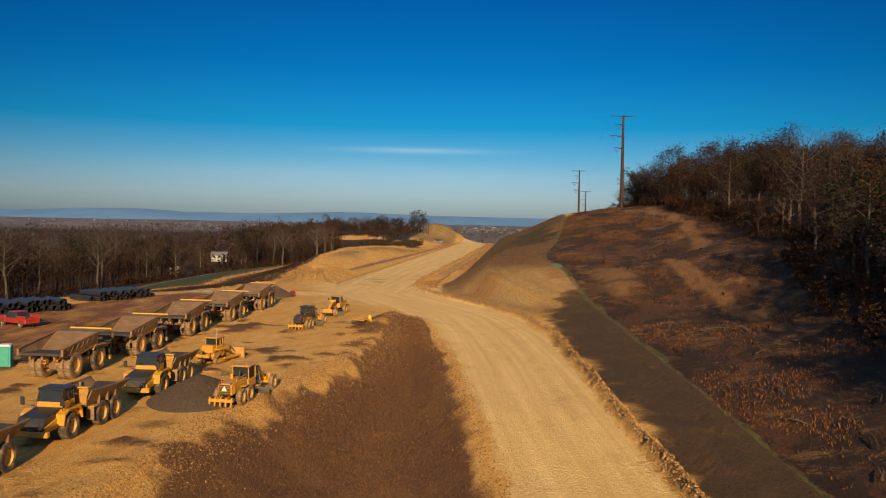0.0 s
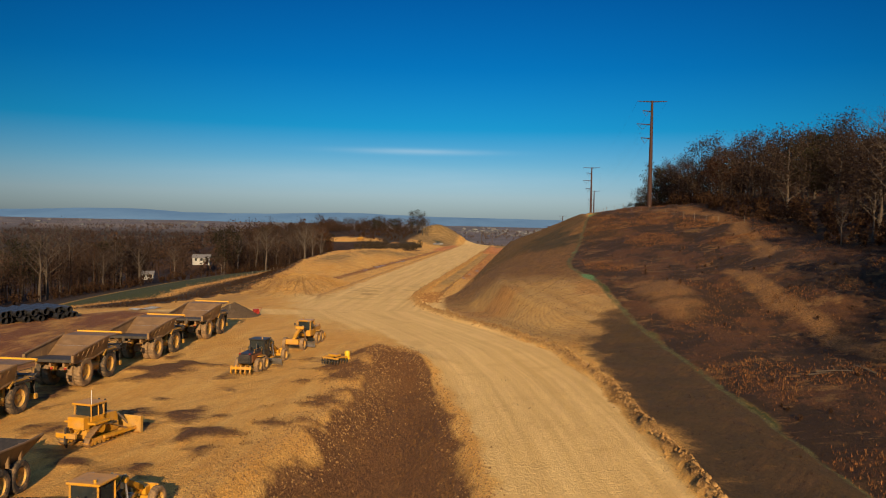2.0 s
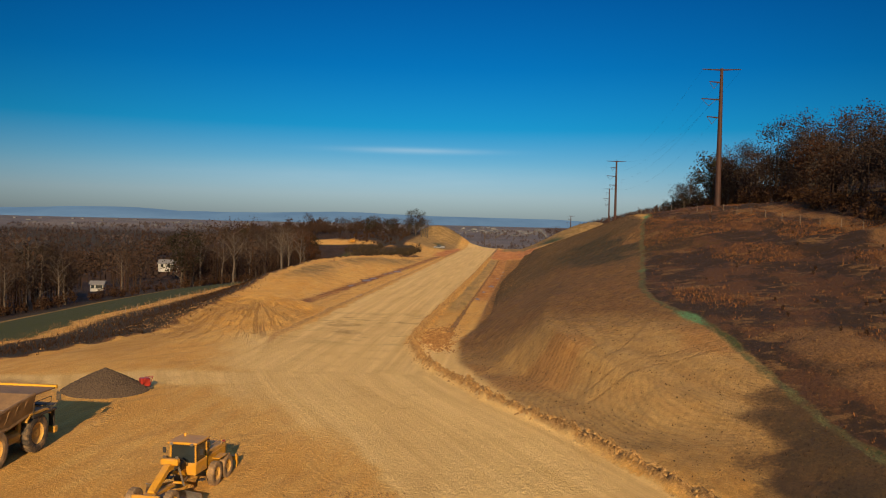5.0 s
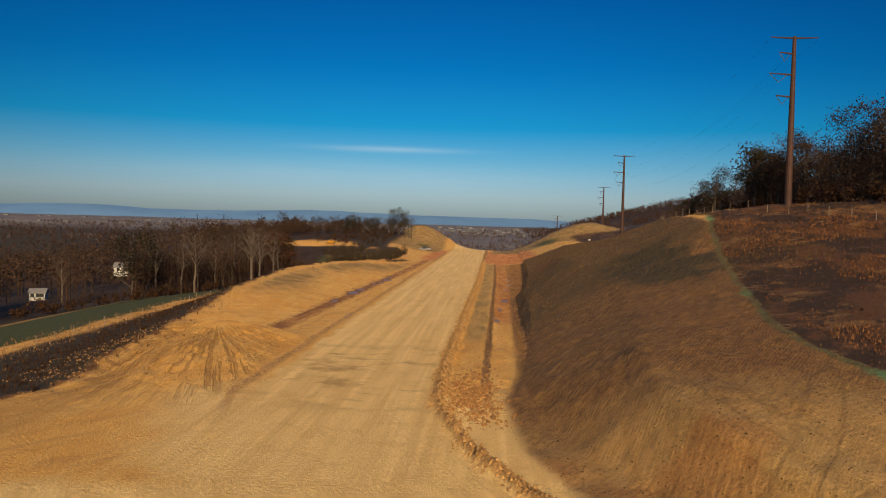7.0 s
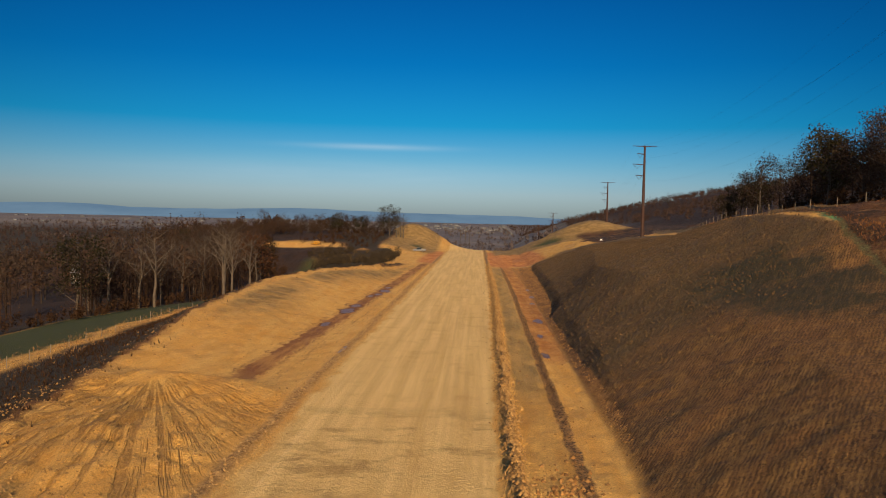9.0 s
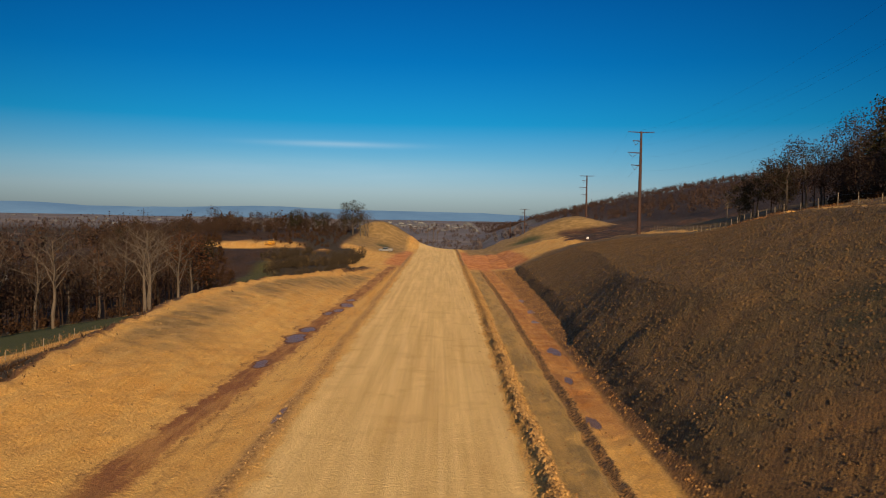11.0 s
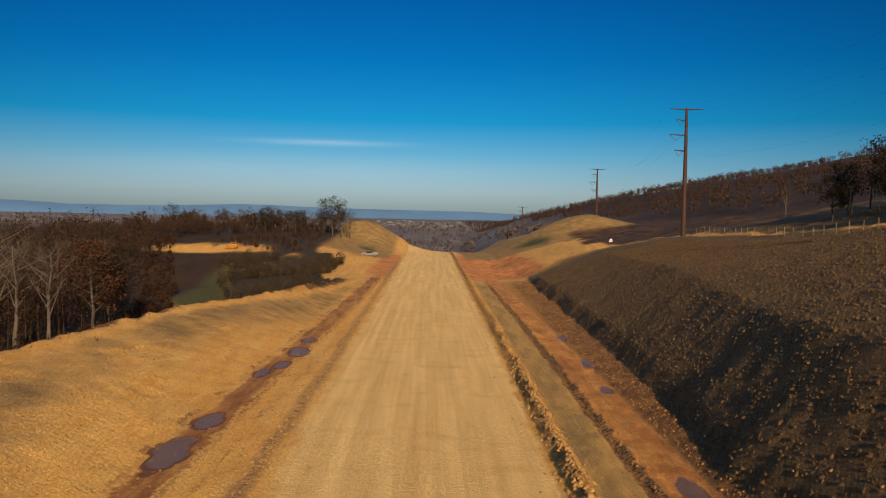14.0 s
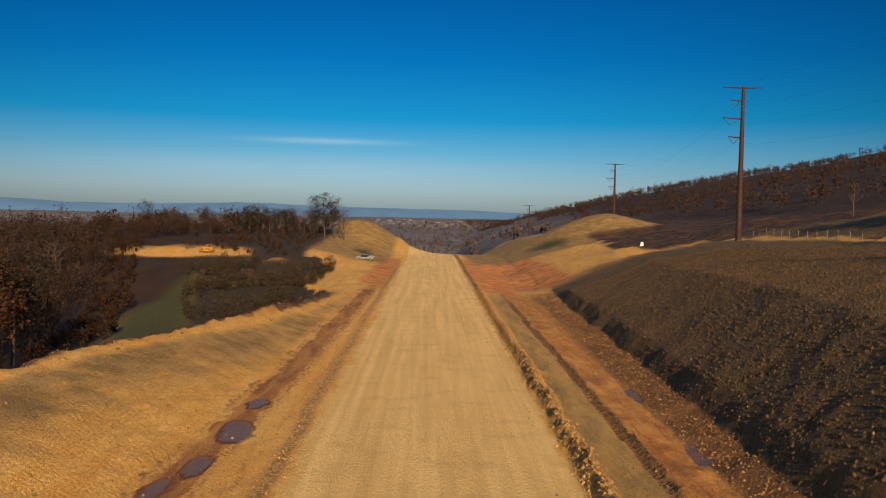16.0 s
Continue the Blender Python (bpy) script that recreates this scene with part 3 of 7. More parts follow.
    mud = smooth(178, 188, y) * smooth(222, 210, y) * on_road * straight + 0.9 * np.exp(-((x + 30.9 + 0.3 * wob2) / 1.1) ** 2) * smooth(452, 468, y) * smooth(530, 505, y)
    soil = np.where(fan > 0.02, np.minimum(soil, 1 - fan), soil)
    return dict(off=x - xr, dit=x - ditch_x, gln=x - green_line, scp=x - scarp_x, fan=fan * smooth(223, 217, y), mud=mud, hol=np.clip(hollow_zone, 0, 1), trk=np.clip(track, 0, 1), tuf=np.clip(np.exp(-((x - 4 + 0.22 * (y - 232)) / 6.5) ** 2 - ((y - 231) / 15) ** 2) * (1.3 + 0.5 * wob2 + 0.7 * wob), 0, 1) * bank, z=z, road=on_road, red=np.clip(red, 0, 1), grass=np.clip(grass, 0, 1), brush=brush, berm=np.clip(berm + 0.8 * berm2 + edge_l * 0.6, 0, 1),
                valley=np.clip(valley, 0, 1), forest=np.clip(forest, 0, 1), wet=np.clip(wet, 0, 1), olive=np.clip(olive, 0, 1), soil=np.clip(soil, 0, 1), ditch=ditch_soil, mat=np.clip(mat, 0, 1), dark=np.clip(dark, 0, 1), brown=np.clip(brown, 0, 1), nose=np.clip(nose, 0, 1), lat=lat, bank=bank)


def ground_z(x, y):
    return float(plan(np.array([float(x)]), np.array([float(y)]))["z"][0])


def spread(a, b, step, low, high, grow=1.07):
    """Grid lines: even between a and b, wider and wider outside."""
    mids = np.arange(a, b + step / 2, step)
    up, s, v = [], step, b
    while v < high:
        s *= grow
        v += s
        up.append(v)
    down, s, v = [], step, a
    while v > low:
        s *= grow
        v -= s
        down.append(v)
    return np.array(down[::-1] + list(mids) + up)


GX = spread(-68, 30, 0.42, -4400, 4400)
GX = np.unique(np.round(np.concatenate([GX[(GX < -26.5) | (GX > -9)], np.arange(-26.5, -9, 0.21)]), 3))
GY = spread(38, 385, 0.56, -700, 4600, 1.06)
gx, gy = np.meshgrid(GX, GY)
P = plan(gx.ravel(), gy.ravel())
nx, ny = len(GX), len(GY)
idx = np.arange(nx * ny).reshape(ny, nx)
quads = np.stack([idx[:-1, :-1], idx[:-1, 1:], idx[1:, 1:], idx[1:, :-1]], -1).reshape(-1, 4)
mesh = bpy.data.meshes.new("ground")
mesh.vertices.add(nx * ny)
mesh.vertices.foreach_set("co", np.stack([gx.ravel(), gy.ravel(), P["z"]], -1).astype(np.float32).ravel())
mesh.loops.add(quads.size)
mesh.loops.foreach_set("vertex_index", quads.ravel().astype(np.int32))
mesh.polygons.add(len(quads))
mesh.polygons.foreach_set("loop_start", np.arange(0, quads.size, 4, dtype=np.int32))
mesh.polygons.foreach_set("use_smooth", np.ones(len(quads), dtype=bool))
mesh.update(calc_edges=True)
ZONES = ("trk", "tuf", "off", "dit", "gln", "scp", "fan", "mud", "hol", "road", "red", "grass", "brush", "berm", "valley", "forest", "wet", "olive", "soil", "ditch", "mat", "dark", "brown", "nose", "lat", "bank")
for name in ZONES:
    mesh.attributes.new(name, "FLOAT", "POINT").data.foreach_set("value", P[name].astype(np.float32))


def ground_material():
    m, n, l, p = nodes_of("ground_soil")
    at = {}
    for name in ZONES:
        a = n.new("ShaderNodeAttribute")
        a.attribute_name = name
        at[name] = a.outputs["Fac"]
    pos = n.new("ShaderNodeTexCoord").outputs["Object"]
    sep = n.new("ShaderNodeSeparateXYZ")
    l.new(pos, sep.inputs[0])
    com = n.new("ShaderNodeCombineXYZ")
    l.new(at["lat"], com.inputs[0])
    l.new(maths(n, l, "MULTIPLY", sep.outputs[1], 0.035), com.inputs[1])
    streak = add_noise(n, l, 0.85, 5, 0.6, com.outputs[0])
    big = add_noise(n, l, 0.045, 5, 0.6, pos)
    mid = add_noise(n, l, 0.35, 6, 0.65, pos)
    fine = add_noise(n, l, 3.2, 5, 0.7, pos)
    grit = add_noise(n, l, 7.0, 5, 0.85, pos)
    clay = mix(n, l, ramp(n, l, mid, [(0.3, 0.0), (0.7, 1.0)]), (0.60, 0.310, 0.066), (0.73, 0.420, 0.108))
    clay = mix(n, l, ramp(n, l, big, [(0.35, 0.0), (0.65, 0.7)]), clay, (0.64, 0.315, 0.060))
    road = mix(n, l, ramp(n, l, streak, [(0.32, 0.0), (0.62, 1.0)]), (0.64, 0.405, 0.135), (0.80, 0.545, 0.205))
    road = mix(n, l, ramp(n, l, mid, [(0.52, 0.0), (0.75, 0.6)]), road, (0.54, 0.31, 0.092))
    lanes = n.new("ShaderNodeCombineXYZ")
    l.new(at["lat"], lanes.inputs[0])
    l.new(maths(n, l, "MULTIPLY", sep.outputs[1], 0.006), lanes.inputs[1])
    lane = add_noise(n, l, 1.0, 5, 0.66, lanes.outputs[0])
    road = mix(n, l, ramp(n, l, lane, [(0.36, 0.32), (0.5, 0.0)]), road, (0.52, 0.315, 0.105))
    road = mix(n, l, ramp(n, l, lane, [(0.56, 0.0), (0.68, 0.35)]), road, (0.86, 0.62, 0.27))
    red = mix(n, l, ramp(n, l, mid, [(0.35, 0.0), (0.6, 1.0)]), (0.40, 0.132, 0.031), (0.64, 0.270, 0.080))
    berm = mix(n, l, ramp(n, l, fine, [(0.40, 0.0), (0.60, 1.0)]), (0.20, 0.100, 0.030), (0.52, 0.305, 0.105))
    grass = mix(n, l, ramp(n, l, fine, [(0.3, 0.0), (0.7, 1.0)]), (0.030, 0.042, 0.010), (0.075, 0.080, 0.020))
    olive = mix(n, l, ramp(n, l, mid, [(0.4, 0.0), (0.65, 1.0)]), (0.24, 0.145, 0.045), (0.40, 0.25, 0.085))
    soil = mix(n, l, ramp(n, l, fine, [(0.3, 0.0), (0.7, 1.0)]), (0.115, 0.040, 0.015), (0.27, 0.105, 0.036))
    yard_streak = add_noise(n, l, 0.5, 5, 0.6, pos, (1.6, 0.16, 1.0))
    clay = mix(n, l, ramp(n, l, yard_streak, [(0.42, 0.0), (0.62, 0.55)]), clay, (0.74, 0.455, 0.135))
    vor = n.new("ShaderNodeTexVoronoi")
    vor.inputs["Scale"].default_value = 0.009
    l.new(pos, vor.inputs["Vector"])
    sepc = n.new("ShaderNodeSeparateColor")
    l.new(vor.outputs["Color"], sepc.inputs[0])
    # bluish-grey field tones carry the valley's distance haze as paint
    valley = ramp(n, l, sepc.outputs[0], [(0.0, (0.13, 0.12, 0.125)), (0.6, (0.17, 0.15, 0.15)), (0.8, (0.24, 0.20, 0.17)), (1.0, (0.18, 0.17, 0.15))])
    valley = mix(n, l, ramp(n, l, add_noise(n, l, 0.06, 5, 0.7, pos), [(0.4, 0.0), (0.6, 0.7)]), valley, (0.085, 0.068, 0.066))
    forest = mix(n, l, ramp(n, l, add_noise(n, l, 0.15, 5, 0.7, pos), [(0.35, 0.0), (0.65, 1.0)]), (0.022, 0.012, 0.008), (0.052, 0.025, 0.012))
    edge = maths(n, l, "MULTIPLY", maths(n, l, "SUBTRACT", fine, 0.5), 0.7)
    w_mid, w_fine = maths(n, l, "SUBTRACT", mid, 0.5), maths(n, l, "SUBTRACT", fine, 0.5)

    def soft(name):
        v = maths(n, l, "ADD", at[name], maths(n, l, "MULTIPLY", edge, maths(n, l, "GREATER_THAN", at[name], 0.04)))
        return ramp(n, l, v, [(0.2, 0.0), (0.7, 1.0)])

    def step(v, a, b):
        r = n.new("ShaderNodeMapRange")
        r.interpolation_type = "SMOOTHSTEP"
        r.inputs[1].default_value, r.inputs[2].default_value = min(a, b), max(a, b)
        r.inputs[3].default_value, r.inputs[4].default_value = (0.0, 1.0) if a < b else (1.0, 0.0)
        l.new(v, r.inputs[0])
        return r.outputs[0]

    def times(*v):
        out_ = v[0]
        for q in v[1:]:
            out_ = maths(n, l, "MULTIPLY", out_, q)
        return out_

    def band(v, a, b, s):
        return times(step(v, a - s, a + s), step(v, b + s, b - s))

    def ragged(name, k_mid, k_fine):
        v = maths(n, l, "ADD", at[name], maths(n, l, "MULTIPLY", w_mid, k_mid))
        return maths(n, l, "ADD", v, maths(n, l, "MULTIPLY", w_fine, k_fine))

    def vector(a, b):
        c = n.new("ShaderNodeCombineXYZ")
        for k, v in enumerate((a, b)):
            if isinstance(v, (int, float)):
                c.inputs[k].default_value = v
            else:
                l.new(v, c.inputs[k])
        return c.outputs[0]

    x_, y_ = sep.outputs[0], sep.outputs[1]
    off, dit, gln, scp = ragged("off", 0.9, 0.5), ragged("dit", 3.2, 0.9), ragged("gln", 1.2, 0.6), ragged("scp", 0.3, 0.5)
    # long streaks left by wheels, tracks and blades
    slant = vector(maths(n, l, "SUBTRACT", times(x_, 0.87), times(y_, 0.5)), maths(n, l, "ADD", times(x_, 0.5), times(y_, 0.87)))
    tracks = add_noise(n, l, 1.0, 7, 0.78, slant, (2.4, 0.30, 1.0))
    cleats = add_noise(n, l, 1.0, 3, 0.6, slant, (1.0, 3.6, 1.0))
    along = add_noise(n, l, 1.0, 6, 0.7, pos, (2.6, 0.10, 1.0))
    across = add_noise(n, l, 1.0, 6, 0.7, pos, (0.13, 0.20, 1.0))
    patch = add_noise(n, l, 0.16, 6, 0.66, pos)
    fibre = add_noise(n, l, 5.0, 5, 0.85, pos, (1.0, 0.6, 1.0))
    col = mix(n, l, ramp(n, l, add_noise(n, l, 1.0, 6, 0.7, slant, (0.75, 0.07, 1.0)), [(0.50, 0.0), (0.64, 0.38)]), clay, (0.40, 0.210, 0.06))
    col = mix(n, l, ramp(n, l, patch, [(0.60, 0.0), (0.70, 0.28)]), col, (0.34, 0.170, 0.050))
    col = mix(n, l, soft("road"), col, road)
    # damp olive mud dragged across the road
    col = mix(n, l, times(at["mud"], ramp(n, l, across, [(0.50, 0.0), (0.60, 0.75)]), ramp(n, l, streak, [(0.34, 0.3), (0.52, 1.0)])), col, (0.33, 0.195, 0.055))
    col = mix(n, l, soft("red"), col, red)
    col = mix(n, l, soft("olive"), col, olive)
    # strips along the foot of the right-hand bank
    ragged_y = maths(n, l, "ADD", y_, times(w_mid, 16.0))
    straight = times(step(y_, 178.0, 200.0), step(y_, 445.0, 415.0))
    wetter = ramp(n, l, add_noise(n, l, 1.0, 5, 0.65, pos, (0.55, 0.10, 1.0)), [(0.40, 0.0), (0.62, 1.0)])
    sludge = mix(n, l, wetter, (0.52, 0.315, 0.095), (0.31, 0.20, 0.068))
    sludge = mix(n, l, ramp(n, l, along, [(0.58, 0.0), (0.68, 0.8)]), sludge, (0.58, 0.39, 0.17))
    col = mix(n, l, times(straight, step(y_, 214.0, 236.0), band(off, 1.7, 4.6, 0.25)), col, sludge)
    ridge_line = mix(n, l, ramp(n, l, fine, [(0.42, 0.0), (0.58, 1.0)]), (0.10, 0.055, 0.020), (0.42, 0.22, 0.07))
    col = mix(n, l, times(straight, band(off, 4.6, 5.45, 0.12)), col, ridge_line)
    ore = mix(n, l, ramp(n, l, mid, [(0.34, 0.0), (0.62, 1.0)]), (0.40, 0.155, 0.032), (0.62, 0.305, 0.078))
    ore = mix(n, l, ramp(n, l, along, [(0.56, 0.0), (0.66, 0.7)]), ore, (0.24, 0.080, 0.022))
    ore = mix(n, l, times(wetter, 0.6), ore, (0.27, 0.095, 0.026))
    col = mix(n, l, times(straight, step(ragged_y, 232.0, 262.0), band(off, 5.45, 8.3, 0.18)), col, ore)
    rubble = mix(n, l, ramp(n, l, fine, [(0.36, 0.0), (0.62, 1.0)]), (0.17, 0.075, 0.022), (0.46, 0.23, 0.07))
    col = mix(n, l, times(straight, step(y_, 212.0, 232.0), step(off, 8.1, 8.6), step(scp, 0.1, -0.1)), col, rubble)
    # side ditch on the left with its damp dashes
    run = times(step(y_, 212.0, 232.0), step(y_, 455.0, 425.0))
    dash = add_noise(n, l, 1.0, 5, 0.7, pos, (0.7, 0.10, 1.0))
    damp = mix(n, l, ramp(n, l, dash, [(0.42, 0.0), (0.58, 1.0)]), (0.44, 0.21, 0.056), (0.23, 0.085, 0.024))
    damp = mix(n, l, ramp(n, l, fine, [(0.4, 0.0), (0.7, 0.4)]), damp, (0.42, 0.20, 0.06))
    col = mix(n, l, times(run, band(dit, -1.25, 1.15, 0.22)), col, damp)
    col = mix(n, l, times(run, step(at["wet"], 0.03, 0.20), band(dit, -1.7, 1.7, 0.2)), col, (0.17, 0.062, 0.022))
    for lo in (-1.75, 1.4):
        col = mix(n, l, times(run, band(dit, lo, lo + 0.3, 0.12), ramp(n, l, mid, [(0.44, 0.0), (0.60, 0.8)])), col, (0.20, 0.085, 0.028))
    col = mix(n, l, times(run, band(dit, 2.6, 3.0, 0.25), ramp(n, l, along, [(0.45, 0.0), (0.6, 0.7)])), col, (0.26, 0.13, 0.04))
    col = mix(n, l, times(soft("soil"), ramp(n, l, add_noise(n, l, 0.3, 6, 0.7, pos, (1.0, 0.35, 1.0)), [(0.38, 0.5), (0.55, 1.0)])), col, soil)
    # ruts fanning down from the spoil heap
    fx, fy = maths(n, l, "ADD", x_, 53.0), maths(n, l, "SUBTRACT", y_, 219.5)
    ang = maths(n, l, "ARCTAN2", fy, fx)
    reach = maths(n, l, "SQRT", maths(n, l, "ADD", times(fx, fx), times(fy, fy)))
    ruts = add_noise(n, l, 1.0, 4, 0.62, vector(times(ang, 26.0), times(reach, 0.055)))
    rut_fac = times(at["fan"], ramp(n, l, ruts, [(0.50, 0.0), (0.57, 1.0)]), ramp(n, l, fine, [(0.34, 0.3), (0.55, 1.0)]))
    col = mix(n, l, times(rut_fac, 0.68), col, (0.25, 0.125, 0.034))
    # track-worked bank
    wave = n.new("ShaderNodeTexWave")
    wave.wave_type, wave.bands_direction = "BANDS", "X"
    wave.inputs["Scale"].default_value, wave.inputs["Distortion"].default_value = 1.15, 8.0
    wave.inputs["Detail"].default_value, wave.inputs["Detail Scale"].default_value = 5.0, 0.9
    wave.inputs["Detail Roughness"].default_value = 0.68
    l.new(slant, wave.inputs["Vector"])
    lugs = n.new("ShaderNodeTexWave")
    lugs.wave_type, lugs.bands_direction = "BANDS", "Y"
    lugs.inputs["Scale"].default_value, lugs.inputs["Distortion"].default_value = 2.1, 14.0
    lugs.inputs["Detail"].default_value, lugs.inputs["Detail Scale"].default_value = 3.0, 0.8
    l.new(slant, lugs.inputs["Vector"])
    ring = n.new("ShaderNodeTexWave")
    ring.wave_type, ring.rings_direction = "RINGS", "Z"
    ring.inputs["Scale"].default_value, ring.inputs["Distortion"].default_value = 0.55, 6.0
    ring.inputs["Detail"].default_value, ring.inputs["Detail Scale"].default_value = 4.0, 0.5
    l.new(vector(maths(n, l, "SUBTRACT", x_, 9.0), maths(n, l, "SUBTRACT", y_, 152.0)), ring.inputs["Vector"])
    arcs = times(step(y_, 178.0, 164.0), ramp(n, l, big, [(0.40, 0.3), (0.52, 1.0)]))
    swept = maths(n, l, "ADD", times(ring.outputs["Fac"], arcs), times(wave.outputs["Fac"], maths(n, l, "SUBTRACT", 1.0, arcs)))
    churn = add_noise(n, l, 1.1, 6, 0.75, pos)
    tread = maths(n, l, "ADD", maths(n, l, "ADD", times(swept, 0.16), times(lugs.outputs["Fac"], 0.10)), times(churn, 0.74))
    worked = mix(n, l, ramp(n, l, tracks, [(0.40, 0.0), (0.58, 1.0)]), (0.15, 0.074, 0.019), (0.37, 0.200, 0.056))
    worked = mix(n, l, ramp(n, l, patch, [(0.42, 0.0), (0.62, 0.65)]), worked, (0.27, 0.125, 0.036))
    worked = mix(n, l, ramp(n, l, cleats, [(0.52, 0.0), (0.62, 0.45)]), worked, (0.12, 0.060, 0.020))
    worked = mix(n, l, ramp(n, l, tread, [(0.40, 0.85), (0.50, 0.0)]), worked, (0.085, 0.040, 0.013))
    col = mix(n, l, maths(n, l, "MINIMUM", times(at["nose"], 1.05), 1.0), col, worked)
    earth = mix(n, l, ramp(n, l, tracks, [(0.38, 0.0), (0.62, 1.0)]), (0.095, 0.046, 0.015), (0.215, 0.108, 0.033))
    earth = mix(n, l, ramp(n, l, tread, [(0.40, 0.75), (0.50, 0.0)]), earth, (0.065, 0.028, 0.011))
    col = mix(n, l, times(soft("brown"), 0.85), col, earth)
    press = None
    for px, py, turn, half in ((4.0, 160.0, 62.0, 14.0), (0.0, 168.0, 30.0, 13.0), (-6.0, 176.0, -12.0, 15.0), (-3.0, 188.0, -24.0, 17.0), (4.0, 186.0, 70.0, 12.0), (-10.0, 190.0, 8.0, 14.0), (6.0, 205.0, -40.0, 16.0), (-8.0, 214.0, -16.0, 18.0), (3.0, 176.0, -58.0, 10.0)):
        c_, s_ = math.cos(radians(turn)), math.sin(radians(turn))
        dx_, dy_ = maths(n, l, "SUBTRACT", x_, px), maths(n, l, "SUBTRACT", y_, py)
        u_ = maths(n, l, "ADD", maths(n, l, "SUBTRACT", times(dx_, c_), times(dy_, s_)), maths(n, l, "ADD", times(w_mid, 0.5), times(maths(n, l, "SUBTRACT", big, 0.5), 6.0)))
        v_ = maths(n, l, "ADD", times(dx_, s_), times(dy_, c_))
        pair = maths(n, l, "ADD", band(u_, -0.17, 0.17, 0.12), band(u_, 1.93, 2.27, 0.12))
        pair = times(pair, band(v_, -half, half, 2.5))
        press = pair if press is None else maths(n, l, "MAXIMUM", press, pair)
    press = times(press, at["bank"], ramp(n, l, churn, [(0.36, 0.25), (0.54, 1.0)]))
    col = mix(n, l, times(press, 0.25), col, (0.085, 0.042, 0.014))
    col = mix(n, l, soft("berm"), col, berm)
    # weeds: russet, tawny and dark in broad patches, with a fibrous grain
    weeds = mix(n, l, ramp(n, l, fibre, [(0.34, 0.0), (0.66, 1.0)]), (0.088, 0.040, 0.015), (0.20, 0.094, 0.034))
    weeds = mix(n, l, ramp(n, l, patch, [(0.50, 0.0), (0.60, 0.85)]), weeds, mix(n, l, ramp(n, l, fibre, [(0.35, 0.0), (0.65, 1.0)]), (0.12, 0.056, 0.020), (0.26, 0.135, 0.048)))
    col = mix(n, l, soft("brush"), col, weeds)
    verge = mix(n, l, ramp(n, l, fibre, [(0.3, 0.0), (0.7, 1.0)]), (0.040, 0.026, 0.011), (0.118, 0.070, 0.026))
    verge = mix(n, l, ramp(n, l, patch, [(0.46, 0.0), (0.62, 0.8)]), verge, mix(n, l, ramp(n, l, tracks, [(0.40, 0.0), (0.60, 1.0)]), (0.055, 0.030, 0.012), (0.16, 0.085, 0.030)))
    hillside = mix(n, l, ramp(n, l, fibre, [(0.32, 0.0), (0.68, 1.0)]), (0.016, 0.010, 0.006), (0.058, 0.029, 0.013))
    rusty = mix(n, l, ramp(n, l, fibre, [(0.32, 0.0), (0.68, 1.0)]), (0.056, 0.023, 0.010), (0.145, 0.064, 0.023))
    tawny = mix(n, l, ramp(n, l, fibre, [(0.32, 0.0), (0.68, 1.0)]), (0.115, 0.058, 0.020), (0.27, 0.150, 0.053))
    hillside = mix(n, l, ramp(n, l, add_noise(n, l, 0.16, 8, 0.74, pos, (1.0, 0.6, 1.0)), [(0.49, 0.0), (0.56, 0.9)]), hillside, rusty)
    hillside = mix(n, l, ramp(n, l, add_noise(n, l, 0.20, 8, 0.76, pos, (0.7, 1.1, 1.3)), [(0.55, 0.0), (0.61, 0.9)]), hillside, tawny)
    seeded = mix(n, l, ramp(n, l, tracks, [(0.36, 0.0), (0.64, 1.0)]), (0.080, 0.050, 0.019), (0.19, 0.122, 0.044))
    seeded = mix(n, l, ramp(n, l, tread, [(0.40, 0.65), (0.50, 0.0)]), seeded, (0.045, 0.028, 0.013))
    seeded = mix(n, l, ramp(n, l, patch, [(0.45, 0.0), (0.62, 0.7)]), seeded, (0.19, 0.105, 0.036))
    sown = mix(n, l, step(y_, 205.0, 225.0), verge, seeded)
    hillside = mix(n, l, times(ramp(n, l, add_noise(n, l, 0.028, 5, 0.62, pos), [(0.44, 0.0), (0.58, 0.8)]), step(y_, 175.0, 130.0)), hillside, mix(n, l, fibre, (0.018, 0.011, 0.007), (0.060, 0.032, 0.014)))
    dark = mix(n, l, maths(n, l, "MAXIMUM", times(step(gln, -0.2, 0.5), step(y_, 285.0, 262.0)), step(y_, 440.0, 458.0)), sown, hillside)
    # dark weeds left of the crest, with the averted slope's shade painted in
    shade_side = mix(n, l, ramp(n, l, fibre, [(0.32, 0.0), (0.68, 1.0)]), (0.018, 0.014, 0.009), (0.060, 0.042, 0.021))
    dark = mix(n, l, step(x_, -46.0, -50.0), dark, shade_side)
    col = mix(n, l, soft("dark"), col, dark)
    col = mix(n, l, times(soft("tuf"), ramp(n, l, tracks, [(0.36, 1.0), (0.60, 0.7)])), col, mix(n, l, fibre, (0.016, 0.017, 0.008), (0.046, 0.044, 0.018)))
    col = mix(n, l, times(soft("trk"), 0.85), col, mix(n, l, ramp(n, l, fibre, [(0.36, 0.0), (0.62, 1.0)]), (0.115, 0.054, 0.018), (0.31, 0.165, 0.057)))
    col = mix(n, l, soft("grass"), col, grass)
    thread = times(band(gln, -0.35, 0.35, 0.2), step(y_, 266.0, 258.0), ramp(n, l, add_noise(n, l, 0.6, 4, 0.7, pos), [(0.36, 0.15), (0.6, 1.0)]))
